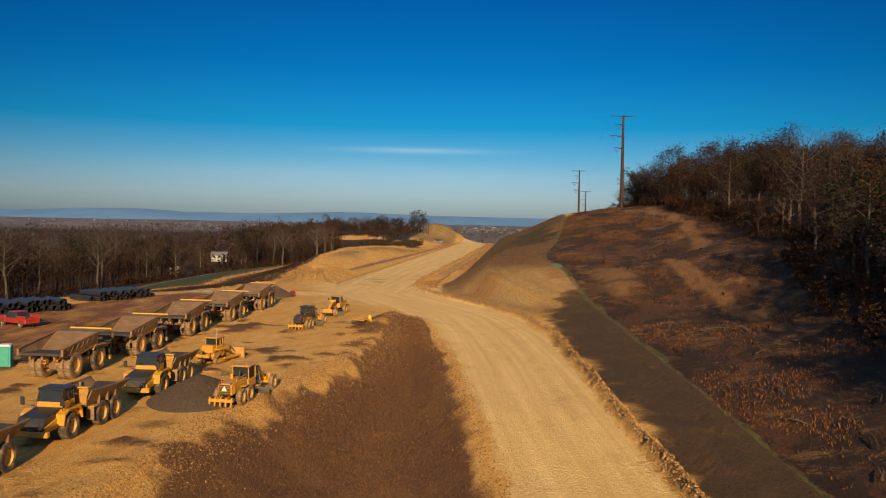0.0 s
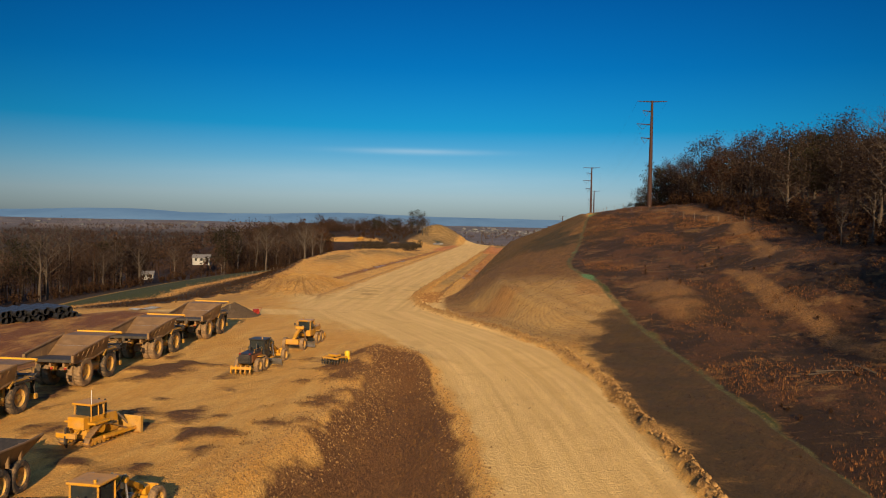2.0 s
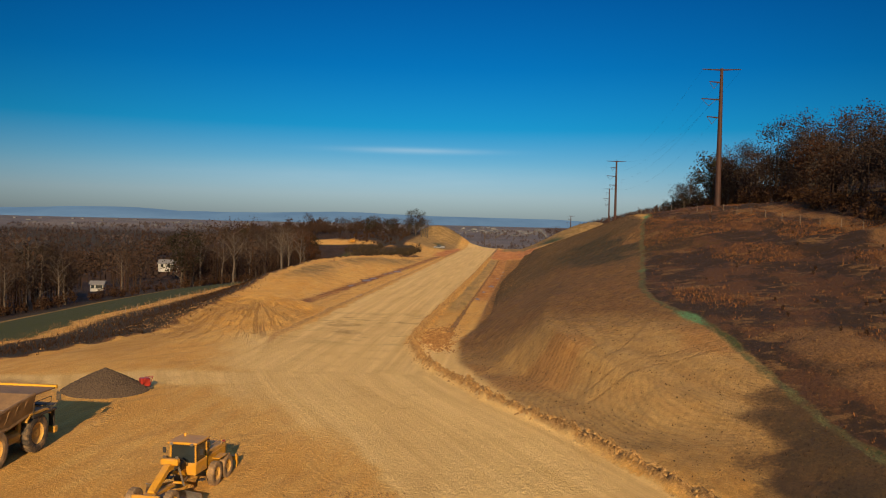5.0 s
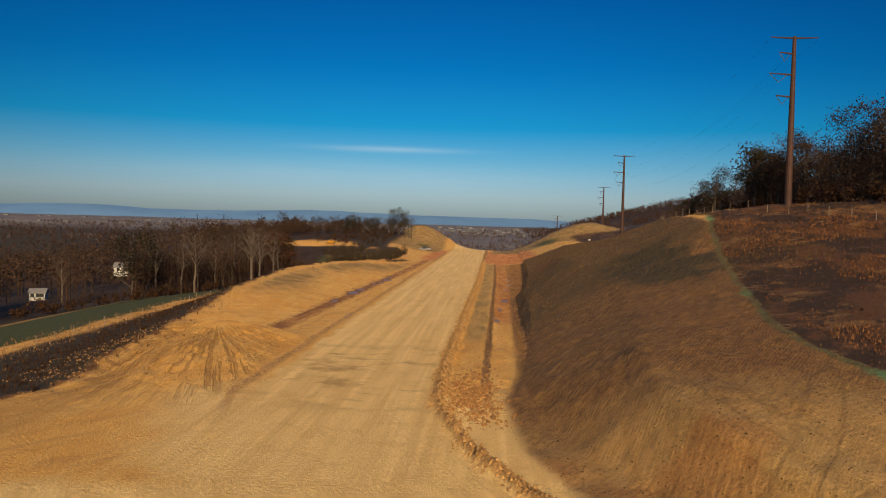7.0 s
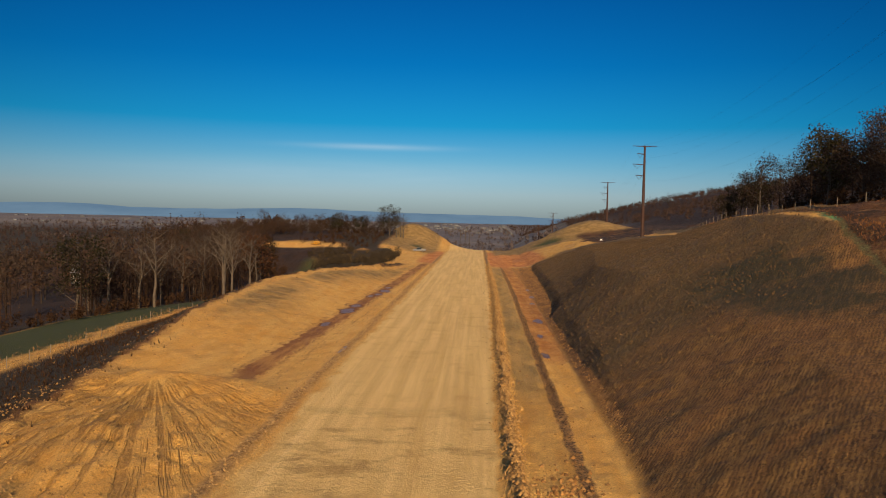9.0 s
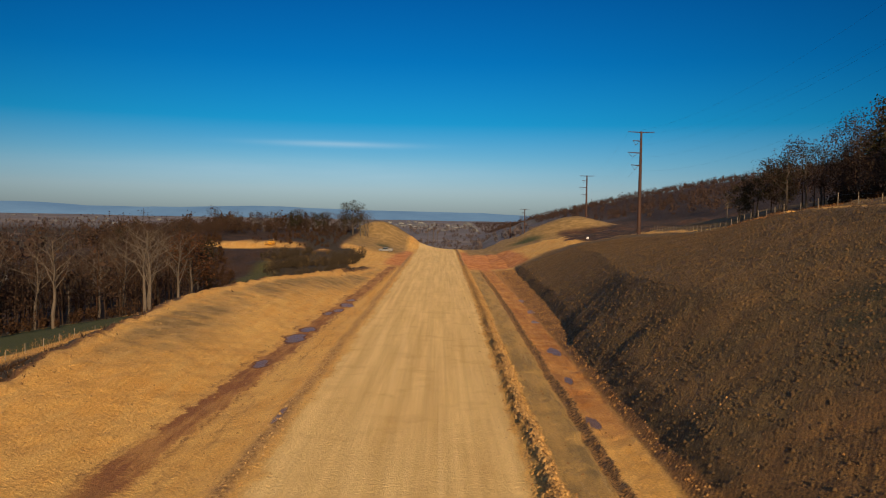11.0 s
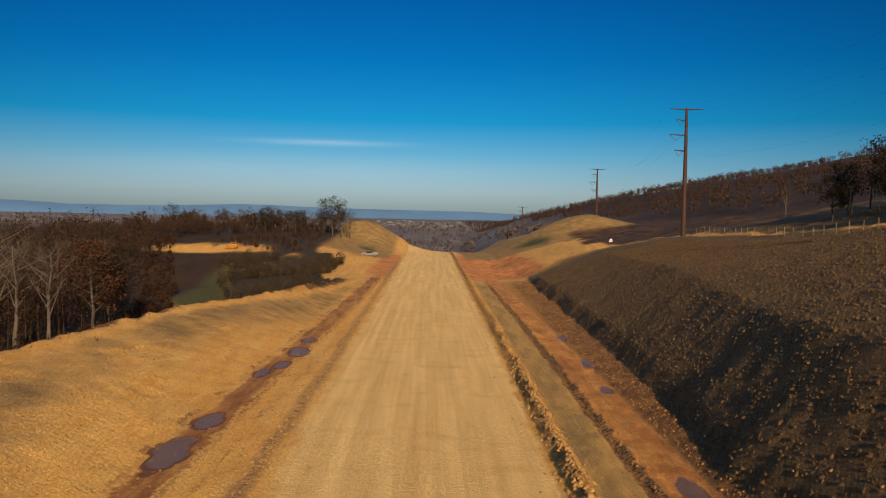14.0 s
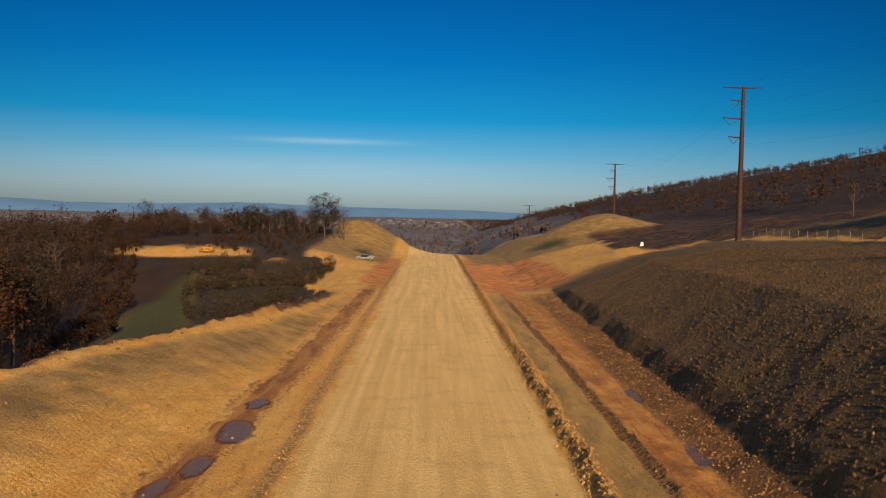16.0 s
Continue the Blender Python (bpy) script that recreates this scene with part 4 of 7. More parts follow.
    col = mix(n, l, thread, col, mix(n, l, ramp(n, l, fibre, [(0.4, 0.0), (0.65, 1.0)]), (0.060, 0.062, 0.024), (0.19, 0.18, 0.070)))
    col = mix(n, l, times(soft("mat"), 0.85), col, mix(n, l, ramp(n, l, fine, [(0.4, 0.0), (0.65, 1.0)]), (0.08, 0.20, 0.075), (0.14, 0.36, 0.15)))
    col = mix(n, l, at["forest"], col, forest)
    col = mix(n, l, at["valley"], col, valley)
    rim_wet = soft("wet")
    col = mix(n, l, rim_wet, col, (0.16, 0.090, 0.060))
    col = mix(n, l, maths(n, l, "SUBTRACT", 0.60, times(at["road"], 0.38)), col, ramp(n, l, grit, [(0.38, 0.42), (0.60, 1.10)]), "MULTIPLY")
    l.new(col, p.inputs["Base Color"])
    l.new(ramp(n, l, rim_wet, [(0.3, 0.92), (0.7, 0.40)]), p.inputs["Roughness"])
    p.inputs["Specular IOR Level"].default_value = 0.25
    dry = maths(n, l, "SUBTRACT", 1.0, times(rim_wet, 0.95))
    h = maths(n, l, "ADD", times(fine, dry), times(grit, 0.25))
    loose = maths(n, l, "ADD", maths(n, l, "MAXIMUM", at["bank"], at["nose"]), maths(n, l, "ADD", soft("brush"), times(straight, band(off, 0.3, 5.4, 0.2))))
    h = maths(n, l, "ADD", h, times(maths(n, l, "MINIMUM", loose, 1.0), maths(n, l, "ADD", maths(n, l, "ADD", times(tracks, 0.4), times(tread, 0.32, step(y_, 138.0, 150.0))), times(fibre, 0.8))))
    h = maths(n, l, "SUBTRACT", h, maths(n, l, "ADD", times(rut_fac, 0.9), times(press, 0.35)))
    bump(n, l, p, h, 0.85, 0.3)
    return m


mesh.materials.append(ground_material())
tagged(new("ground", mesh), "orange clay earthworks with brushy slopes and valley", "ground", kind="structure")

# ---- distance ----
def part(name, bm, material, parent, label=""):
    """One mesh object from a bmesh, under a thing or a part."""
    me = bpy.data.meshes.new(name)
    bm.to_mesh(me)
    bm.free()
    me.materials.append(material)
    ob = new(name, me)
    if parent is not None:
        ob.parent = parent
    if label:
        ob["label"] = label
    return ob


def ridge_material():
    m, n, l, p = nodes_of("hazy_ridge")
    # aerial haze painted as a blue base colour, plus a glow of its own
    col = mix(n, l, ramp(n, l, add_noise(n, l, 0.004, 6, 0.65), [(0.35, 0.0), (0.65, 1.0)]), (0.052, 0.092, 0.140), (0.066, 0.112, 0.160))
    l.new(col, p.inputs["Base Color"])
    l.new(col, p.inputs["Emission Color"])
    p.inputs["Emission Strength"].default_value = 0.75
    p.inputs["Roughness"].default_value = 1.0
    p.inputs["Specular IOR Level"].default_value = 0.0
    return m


def ridge(y0, top, seed, material):
    """A long far ridge across the valley's end."""
    bm = bmesh.new()
    last = None
    for x in range(-4300, 4301, 50):
        h = float(top(x)) + 5 * noise.noise((x * 0.002, seed, 0)) + 2 * noise.noise((x * 0.009, seed, 3))
        row = [bm.verts.new((x, y0 + d * 1.0, z)) for d, z in ((-900, -75), (-420, -75 + 0.45 * (h + 75)), (0, h), (300, h - 60))]
        if last:
            for a in range(3):
                bm.faces.new((last[a], row[a], row[a + 1], last[a + 1]))
        last = row
    for f in bm.faces:
        f.smooth = True
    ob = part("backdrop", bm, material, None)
    return tagged(ob, "long blue hazy wooded mountain ridge beyond the valley", "mountain", kind="structure")


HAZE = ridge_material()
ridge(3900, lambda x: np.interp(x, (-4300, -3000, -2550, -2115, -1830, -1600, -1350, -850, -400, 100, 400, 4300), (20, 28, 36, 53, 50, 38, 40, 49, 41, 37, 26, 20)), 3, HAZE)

# ---- trees ----
def tube(bm, pts, radii, sides=5):
    rings = []
    for k, (p, r) in enumerate(zip(pts, radii)):
        d = (pts[min(k + 1, len(pts) - 1)] - pts[max(k - 1, 0)]).normalized()
        a = d.orthogonal().normalized()
        b = d.cross(a)
        rings.append([bm.verts.new(p + (a * math.cos(6.2832 * i / sides) + b * math.sin(6.2832 * i / sides)) * r) for i in range(sides)])
    for r0, r1 in zip(rings, rings[1:]):
        for i in range(sides):
            bm.faces.new((r0[i], r0[(i + 1) % sides], r1[(i + 1) % sides], r1[i]))
    bm.faces.new(rings[-1])


def grow_tree(rng, height, leaf, bark, bare=False, fork=0.45, spread_r=0.26, leaves=900, size=0.42, label="", lean=0.05):
    """A tree with a tapered trunk, limbs, and a crown of small leaf cards or bare twigs. Stands at the origin."""
    tree = new("tree")
    wood, crown = bmesh.new(), bmesh.new()
    top = Vector((rng.uniform(-lean, lean) * height, rng.uniform(-lean, lean) * height, height * 0.86))
    base_r = height * 0.014 + 0.04
    trunk = [Vector((0, 0, -0.4))] + [top * (k / 6) + Vector((rng.uniform(-1, 1), rng.uniform(-1, 1), 0)) * height * 0.012 for k in range(1, 7)]
    tube(wood, trunk, [base_r * (1.25 - 0.18 * k) for k in range(7)], 7)
    tips = []
    count = 13 if not bare else 15
    for k in range(count):
        f = fork + (0.97 - fork) * (k / (count - 1))
        seg = f * 6
        a = trunk[min(int(seg), 5)].lerp(trunk[min(int(seg), 5) + 1], seg - int(seg))
        az = k * 2.4 + rng.uniform(-0.5, 0.5)
        part_way = (f - fork) / (1 - fork)
        reach = height * spread_r * (0.55 + 0.65 * math.sin(math.pi * (0.15 + 0.75 * part_way))) * rng.uniform(0.6, 1.25)
        rise = height * (rng.uniform(0.14, 0.30) if bare else rng.uniform(0.10, 0.22)) * (1 - 0.55 * part_way)
        b = a + Vector((math.cos(az) * reach * 0.5, math.sin(az) * reach * 0.5, rise * 0.6))
        c = a + Vector((math.cos(az) * reach, math.sin(az) * reach, rise * 1.25))
        r = base_r * (0.5 - 0.3 * f)
        tube(wood, [a, b, c], [r, r * 0.65, r * 0.25], 5)
        tips += [b.lerp(c, 0.5), c]
        for j in range(4):
            s = b.lerp(c, rng.uniform(0, 0.9))
            e = s + Vector((rng.uniform(-1, 1), rng.uniform(-1, 1), rng.uniform(0.2, 1.1))) * height * 0.085
            tube(wood, [s, e], [r * 0.4, r * 0.12], 4)
            tips.append(e)
    for t in range(leaves):
        c = tips[rng.randrange(len(tips))]
        if bare:
            s = c + Vector((rng.gauss(0, 1), rng.gauss(0, 1), rng.gauss(0, 0.8))) * height * 0.03
            d = Vector((rng.uniform(-1, 1), rng.uniform(-1, 1), rng.uniform(-0.1, 1.3))).normalized()
            e = s + d * rng.uniform(0.5, 1.3) * size * 2.4
            w = d.orthogonal().normalized() * 0.018 * (size / 0.42)
            crown.faces.new([crown.verts.new(v) for v in (s - w, s + w, e)])
        else:
            s = c + Vector([max(-1.5, min(1.5, rng.gauss(0, q))) for q in (1, 1, 0.8)]) * height * 0.066
            a = Vector((rng.uniform(-1, 1), rng.uniform(-1, 1), rng.uniform(-0.6, 0.6))).normalized()
            b = a.cross(Vector((rng.uniform(-1, 1), rng.uniform(-1, 1), rng.uniform(-1, 1)))).normalized()
            q = size * rng.uniform(0.5, 1.15)
            crown.faces.new([crown.verts.new(s + v) for v in (a * q, b * q * 0.6, -a * q, -b * q * 0.6)])
    part("trunk", wood, M[bark], tree)
    part("crown", crown, M[leaf], tree)
    return tagged(tree, label, "tree")


rng = random.Random(4)
RUSSET = [grow_tree(rng, h, "leaf_russet", "bark", fork=0.16, leaves=3000, size=0.225, label="dark russet autumn oak on the wooded slope") for h in (15, 17, 16)]
OLIVE = [grow_tree(rng, h, "leaf_olive", "bark", fork=0.2, leaves=2200, size=0.30, label="dull olive-brown leafy tree at the wood's edge") for h in (14, 17)]
ORANGE = [grow_tree(rng, h, "leaf_orange", "bark", fork=0.3, leaves=1900, size=0.30, label="tree with bright orange autumn leaves") for h in (14, 17)]
BARE = [grow_tree(rng, h, "twig", "bark", True, fork=0.35, leaves=900, label="leafless grey-brown tree with fine twigs") for h in (14, 17, 19)]
PALE = [grow_tree(rng, h, "twig", "bark_pale", True, fork=0.4, spread_r=0.2, leaves=420, size=0.36, label="leafless tree with a pale slender trunk") for h in (15, 18)]
PLANTED = set()


def plant(kind, x, y, s=1.0, z=None):
    m = pose(x, y, ground_z(x, y) - 0.1 if z is None else z, 0, 0, rng.uniform(0, 360)) @ Matrix.Scale(s, 4)
    if kind.name in PLANTED:
        ob = copy_thing(kind, pose(0, 0, 0))
    else:
        ob = kind
        PLANTED.add(kind.name)
    ob.matrix_basis = m
    return ob


LEFT_EDGE = ((60, 120, 250, 330, 360, 372, 385, 400, 430, 480, 520, 560, 700), (-135, -124, -107, -94, -80, -79, -82, -86, -94, -110, -122, -92, -84))


def clear(x, y):
    """False in the two glades before the white buildings."""
    open_ = np.ones(np.shape(x), dtype=bool)
    for ax, ay, bx, by in ((-92, 240, -151, 354), (-95, 270, -158, 428)):
        u = np.clip(((x - ax) * (bx - ax) + (y - ay) * (by - ay)) / ((bx - ax) ** 2 + (by - ay) ** 2), 0, 1)
        open_ = open_ & (np.hypot(x - ax - u * (bx - ax), y - ay - u * (by - ay)) > 6.5)
    return open_



def wood(count, inside, box, mixture, seed, gap, scale=(0.8, 1.2), group=""):
    """Trees scattered in a stretch of the plan, none nearer than gap to another."""
    r = random.Random(seed)
    placed = []
    for k in range(count * 14):
        if len(placed) >= count:
            break
        x, y = r.uniform(box[0], box[1]), r.uniform(box[2], box[3])
        if not inside(x, y) or not clear(x, y) or any(abs(x - a) < gap and abs(y - b) < gap for a, b in placed):
            continue
        placed.append((x, y))
        low = (1.0 if y < 395 else 0.8 if y < 470 else 0.55) if x < -60 else 1.0
        ob = plant(r.choice(mixture), x, y, r.uniform(*scale) * low)
        ob["group"] = group


# hillside wood on the right
wood(110, lambda x, y: np.interp(y, (-40, 40, 100, 150, 200, 260, 330, 395), (40, 36, 42, 50, 50, 40, 41, 46)) + 2 * math.sin(y * 0.2) < x < np.interp(y, (-40, 395), (90, 80)), (34, 92, 20, 395),
     RUSSET * 7 + OLIVE * 2 + BARE, 11, 3.6, (0.82, 1.10), "hillside wood")
# the nearest rows of the woods beyond the field on the left
wood(130, lambda x, y: np.interp(y, (120, 250, 330, 380, 430, 520), (-175, -150, -125, -125, -140, -150)) < x < np.interp(y, (120, 250, 330, 372, 385, 430, 520), (-122, -106, -95, -82, -98, -114, -126)), (-175, -78, 130, 520),
     BARE * 3 + RUSSET * 3 + OLIVE + PALE, 12, 4.0, (0.74, 1.05), "woods beyond the field")
for x, y, s in ((-82, 362, 0.90), (52, 124, 0.9)):
    plant(ORANGE[1], x, y, s)
for x, y, s in ((-81.5, 331.7, 1.0), (-76.3, 334, 0.85), (-74, 313, 0.85), (-85, 344, 0.95), (-93, 322, 0.95)):
    plant(PALE[1], x, y, s)
for x, y, s in ((50, 166, 0.6), (46, 168, 0.5), (55, 150, 0.6)):
    plant(PALE[0], x, y, s)
plant(ORANGE[0], 46, 250, 0.85)
for x, y, s in ((42.5, 386, 0.62), (47, 389, 0.72), (52, 384, 0.70)):
    plant(OLIVE[0], x, y, s)
for x, y, s in ((56, 380, 0.85), (49, 392, 0.7)):
    plant(BARE[1], x, y, s)
lone = plant(OLIVE[1], -69.5, 567, 0.92)
lone["label"] = "tall dark tree standing alone on the knoll"
for x, y, s in ((-66, 568, 0.74), (-64.2, 571, 0.72), (-62.6, 569, 0.66), (-73, 570, 0.7)):
    plant(BARE[1], x, y, s)
wood(40, lambda x, y: True, (-135, -70, 560, 620), BARE * 2 + RUSSET + OLIVE, 15, 5.0, (0.86, 1.15), "woods on the far rise")
plant(PALE[0], 62, 452, 0.6)
for ob in RUSSET + OLIVE + ORANGE + BARE + PALE:
    if ob.name not in PLANTED:
        for o in (*ob.children_recursive, ob):
            bpy.data.objects.remove(o)


def thicket(name, seed, material, count, place, high, leaves, size, trunk=0.0, label="", category="woodland"):
    """Many trees or bushes that nobody could count, in one mesh: leaf cards heaped in uneven crowns on thin stems."""
    r = np.random.default_rng(seed)
    xs, ys = place(r, count)
    zs = plan(xs, ys)["z"]
    h = r.uniform(high[0], high[1], len(xs)) * np.where((xs < -72) & (xs > -170) & (ys > 325) & (ys < 700) & (trunk > 0), np.where(ys < 395, 0.95, np.where(ys < 470, 0.78, 0.5)), 1.0)
    n = len(xs) * leaves
    own = np.repeat(np.arange(len(xs)), leaves)
    d = r.normal(size=(n, 3))
    d /= np.linalg.norm(d, axis=1)[:, None]
    rad = r.uniform(0.55, 1.0, n)[:, None] * (0.75 + 0.35 * np.sin(d[:, :1] * 3 + own[:, None]) * np.sin(d[:, 1:2] * 4 + own[:, None] * 1.7))
    lift = trunk + 0.5 * (1 - trunk)
    c = np.stack([xs[own], ys[own], zs[own] + h[own] * lift], -1) + d * rad * np.stack([h[own] * 0.34, h[own] * 0.34, h[own] * 0.52 * (1 - trunk)], -1)
    a = r.normal(size=(n, 3))
    a /= np.linalg.norm(a, axis=1)[:, None]
    b = np.cross(a, r.normal(size=(n, 3)))
    b /= np.linalg.norm(b, axis=1)[:, None]
    q = (size * r.uniform(0.6, 1.2, n))[:, None]
    verts = np.stack([c + a * q, c + b * q * 0.6, c - a * q, c - b * q * 0.6], 1).reshape(-1, 3)
    faces = np.arange(n * 4).reshape(-1, 4)
    if trunk:
        w = 0.012 * h[:, None]
        base = np.stack([xs, ys, zs - 0.3], -1)
        tip = np.stack([xs + r.normal(0, 0.4, len(xs)), ys, zs + h * 0.9], -1)
        off = [np.array((1, 0, 0)), np.array((-0.5, 0.8, 0)), np.array((-0.5, -0.8, 0))]
        tv = np.stack([base + o * w for o in off] + [tip + o * w * 0.3 for o in off], 1)
        k = len(verts)
        tf = (np.arange(len(xs)) * 6)[:, None, None] + np.array([[0, 1, 4, 3], [1, 2, 5, 4], [2, 0, 3, 5]])[None]
        verts = np.concatenate([verts, tv.reshape(-1, 3)])
        faces = np.concatenate([faces, tf.reshape(-1, 4) + k])
    me = bpy.data.meshes.new(name)
    me.vertices.add(len(verts))
    me.vertices.foreach_set("co", verts.astype(np.float32).ravel())
    me.loops.add(faces.size)
    me.loops.foreach_set("vertex_index", faces.astype(np.int32).ravel())
    me.polygons.add(len(faces))
    me.polygons.foreach_set("loop_start", np.arange(0, faces.size, 4, dtype=np.int32))
    me.update(calc_edges=True)
    me.materials.append(M[material])
    return tagged(new(name, me), label, category, kind="stuff")


def within(x0, x1, y0, y1, test):
    def place(r, count):
        xs, ys = np.empty(0), np.empty(0)
        while len(xs) < count:
            x, y = r.uniform(x0, x1, count * 2), r.uniform(y0, y1, count * 2)
            ok = test(x, y)
            xs, ys = np.concatenate([xs, x[ok]]), np.concatenate([ys, y[ok]])
        return xs[:count], ys[:count]
    return place


thicket("woodland", 21, "leaf_russet", 760, within(-420, -80, 90, 700, lambda x, y: (x < np.interp(y, *LEFT_EDGE) - 4) & clear(x, y)), (12, 19), 70, 0.6, 0.2, "brown autumn woods beyond the green field")
thicket("woodland", 22, "twig", 520, within(-420, -80, 90, 700, lambda x, y: (x < np.interp(y, *LEFT_EDGE) - 2) & clear(x, y)), (12, 19.5), 80, 0.42, 0.25, "leafless grey woods beyond the green field")
thicket("woodland", 23, "leaf_russet", 430, within(36, 125, 0, 420, lambda x, y: x > np.interp(y, (-60, 40, 100, 150, 200, 260, 330, 392, 402, 420), (40, 37, 43, 51, 51, 42, 43, 48, 95, 110))), (11, 16.5), 400, 0.25, 0.03, "dark russet wood covering the hillside")
thicket("woodland", 24, "leaf_far", 5000, within(75, 460, 400, 2900, lambda x, y: (x > np.interp(y, (400, 480, 560, 800, 1200, 2900), (115, 100, 90, 75, 70, 60)))), (6, 9), 40, 0.62, 0.0, "distant russet woods on the long ridge")
thicket("woodland", 25, "leaf_haze", 1500, within(-1500, 60, 780, 2600, lambda x, y: np.sin(x * 0.011 + 1) + np.sin(y * 0.009) + np.sin((x + y) * 0.023) > 0.1), (6, 11), 14, 2.0, 0.0, "far woods across the valley floor, greyed by painted haze")
thicket("scrub", 26, "scrub", 420, within(38, 62, 40, 335, lambda x, y: np.abs(x - np.interp(y, (-40, 40, 100, 150, 200, 260, 330), (40, 36, 42, 50, 50, 42, 42))) < 5), (1.5, 5), 90, 0.24, 0.0, "dense brown undergrowth along the wood's edge", "undergrowth")
thicket("scrub", 27, "scrub", 420, within(-130, -80, 120, 520, lambda x, y: np.abs(x - np.interp(y, *LEFT_EDGE)) < 4), (1.2, 4), 80, 0.22, 0.0, "brown undergrowth below the bare trees", "undergrowth")
thicket("woodland", 31, "leaf_russet", 620, within(-180, -80, 110, 560, lambda x, y: (x < np.interp(y, *LEFT_EDGE) - 3) & (x > np.interp(y, *LEFT_EDGE) - 42) & clear(x, y)), (10.5, 15.5), 250, 0.2, 0.04, "dense dark brown wood edge beyond the field")
thicket("woodland", 32, "leaf_russet", 150, within(-150, -66, 540, 625, lambda x, y: x < np.interp(y, (528, 560, 625), (-84, -70, -68))), (2.5, 5.5), 90, 0.3, 0.0, "brown woods on the far rise")
thicket("woodland", 33, "leaf_far", 3000, within(-1300, -140, 420, 2000, lambda x, y: x < -0.20 * (y - 420) - 150), (7, 13), 16, 1.5, 0.0, "brown woods falling away to the valley")
thicket("scrub", 35, "scrub", 150, within(-100, -60, 500, 590, lambda x, y: x < np.interp(y, (500, 590), (-68, -72))), (0.8, 3.4), 90, 0.18, 0.0, "brown brush below the knoll", "bushes")
thicket("scrub", 34, "dry_bush", 90, within(-98, -54, 440, 486, lambda x, y: (x < -56) & (x > np.interp(y, (440, 486), (-76, -96)))), (0.6, 3.2), 80, 0.16, 0.0, "pale straw-coloured bushes in the thicket", "bushes")
thicket("scrub", 28, "thicket", 420, within(-100, -52, 394, 482, lambda x, y: (x < np.interp(y, (394, 430, 490), (-58, -55, -56))) & (x > np.interp(y, (394, 430, 482), (-68, -80, -94))) & (np.sin(x * 0.31 + 1) + np.sin(y * 0.23) + np.sin((x - y) * 0.13) > -0.3)), (0.8, 5.6), 100, 0.17, 0.0, "dark leafless thicket beside the earth bank", "bushes")

# ---- power line ----
def utility_pole(x, y, base, top, label):
    """Tall single-shaft pole: a crossarm at the top and three side arms with insulators."""
    pole = new("transmission_pole")
    pole.matrix_basis = pose(x, y, base)
    h = top - base
    bm = bmesh.new()
    tube(bm, [Vector((0, 0, -1)), Vector((0, 0, h * 0.5)), Vector((0, 0, h + 0.3))], [0.62, 0.48, 0.30], 12)
    part("shaft", bm, M["pole"], pole)

    def arm(z, x0, x1, up=0.25):
        b = bmesh.new()
        tube(b, [Vector((x0, 0, z + up * (x0 != 0))), Vector((0, 0, z)), Vector((x1, 0, z + up * (x1 != 0)))], [0.09, 0.17, 0.09], 6)
        return part("crossarm", b, M["pole"], pole)

    def insulator(a, hx, hz):
        b = bmesh.new()
        tube(b, [Vector((hx, 0, hz)), Vector((hx * 0.62, 0, hz - 1.5))], [0.05, 0.05], 5)
        tube(b, [Vector((hx * 0.62, 0, hz - 1.5)), Vector((hx * 0.25, 0, hz - 0.25))], [0.05, 0.05], 5)
        part("insulator", b, M["dark"], a)
    arm(h, -3.9, 3.9, 0.15)
    for dz, w in ((2.6, -2.4), (6.1, -3.9), (9.8, -2.7)):
        a = arm(h - dz, w, 0)
        insulator(a, w, h - dz + 0.25)
    return tagged(pole, label, "utility pole", "power line")


POLES = [(30.6, 260.9, 20.5, 48.6), (29.3, 432.2, 12.0, 42.4), (47.5, 627.4, 12.0, 39.4), (37.2, 848, -2.0, 23.6), (22, 800, -6.0, 13.8)]
for k, (x, y, b, t) in enumerate(POLES):
    utility_pole(x, y, b, t, "tall rusty steel power pole with short side arms")


def street_pole(x, y, top):
    b = ground_z(x, y)
    p = new("utility_pole")
    p.matrix_basis = pose(x, y, b)
    bm = bmesh.new()
    tube(bm, [Vector((0, 0, -1)), Vector((0, 0, top - b))], [0.3, 0.2], 8)
    part("shaft", bm, M["bark"], p)
    bm = bmesh.new()
    tube(bm, [Vector((-1.6, 0, top - b - 0.8)), Vector((1.6, 0, top - b - 0.8))], [0.1, 0.1], 5)
    part("crossarm", bm, M["bark"], p)
    return tagged(p, "dark wooden utility pole in the valley", "utility pole", "valley poles")


street_pole(-38.5, 800, 8.0)
street_pole(-34.6, 800, 8.0)
street_pole(-32, 900, 4.0)

# conductors between the tall poles
for (x0, y0, b0, t0), (x1, y1, b1, t1) in zip(POLES, POLES[1:3]):
    for dx, dz in ((-3.9, 0.0), (3.9, 0.0), (-1.5, -3.8), (-2.4, -7.4), (-1.7, -11.0)):
        bm = bmesh.new()
        pts = []
        for k in range(13):
            f = k / 12
            pts.append(Vector((x0 + (x1 - x0) * f + dx, y0 + (y1 - y0) * f, t0 + (t1 - t0) * f + dz - 5.0 * 4 * f * (1 - f))))
        tube(bm, pts, [0.008] * 13, 4)
        tagged(part("power_cable", bm, M["wire"], None), "thin dark power cable strung between poles", "cable", "power cables")

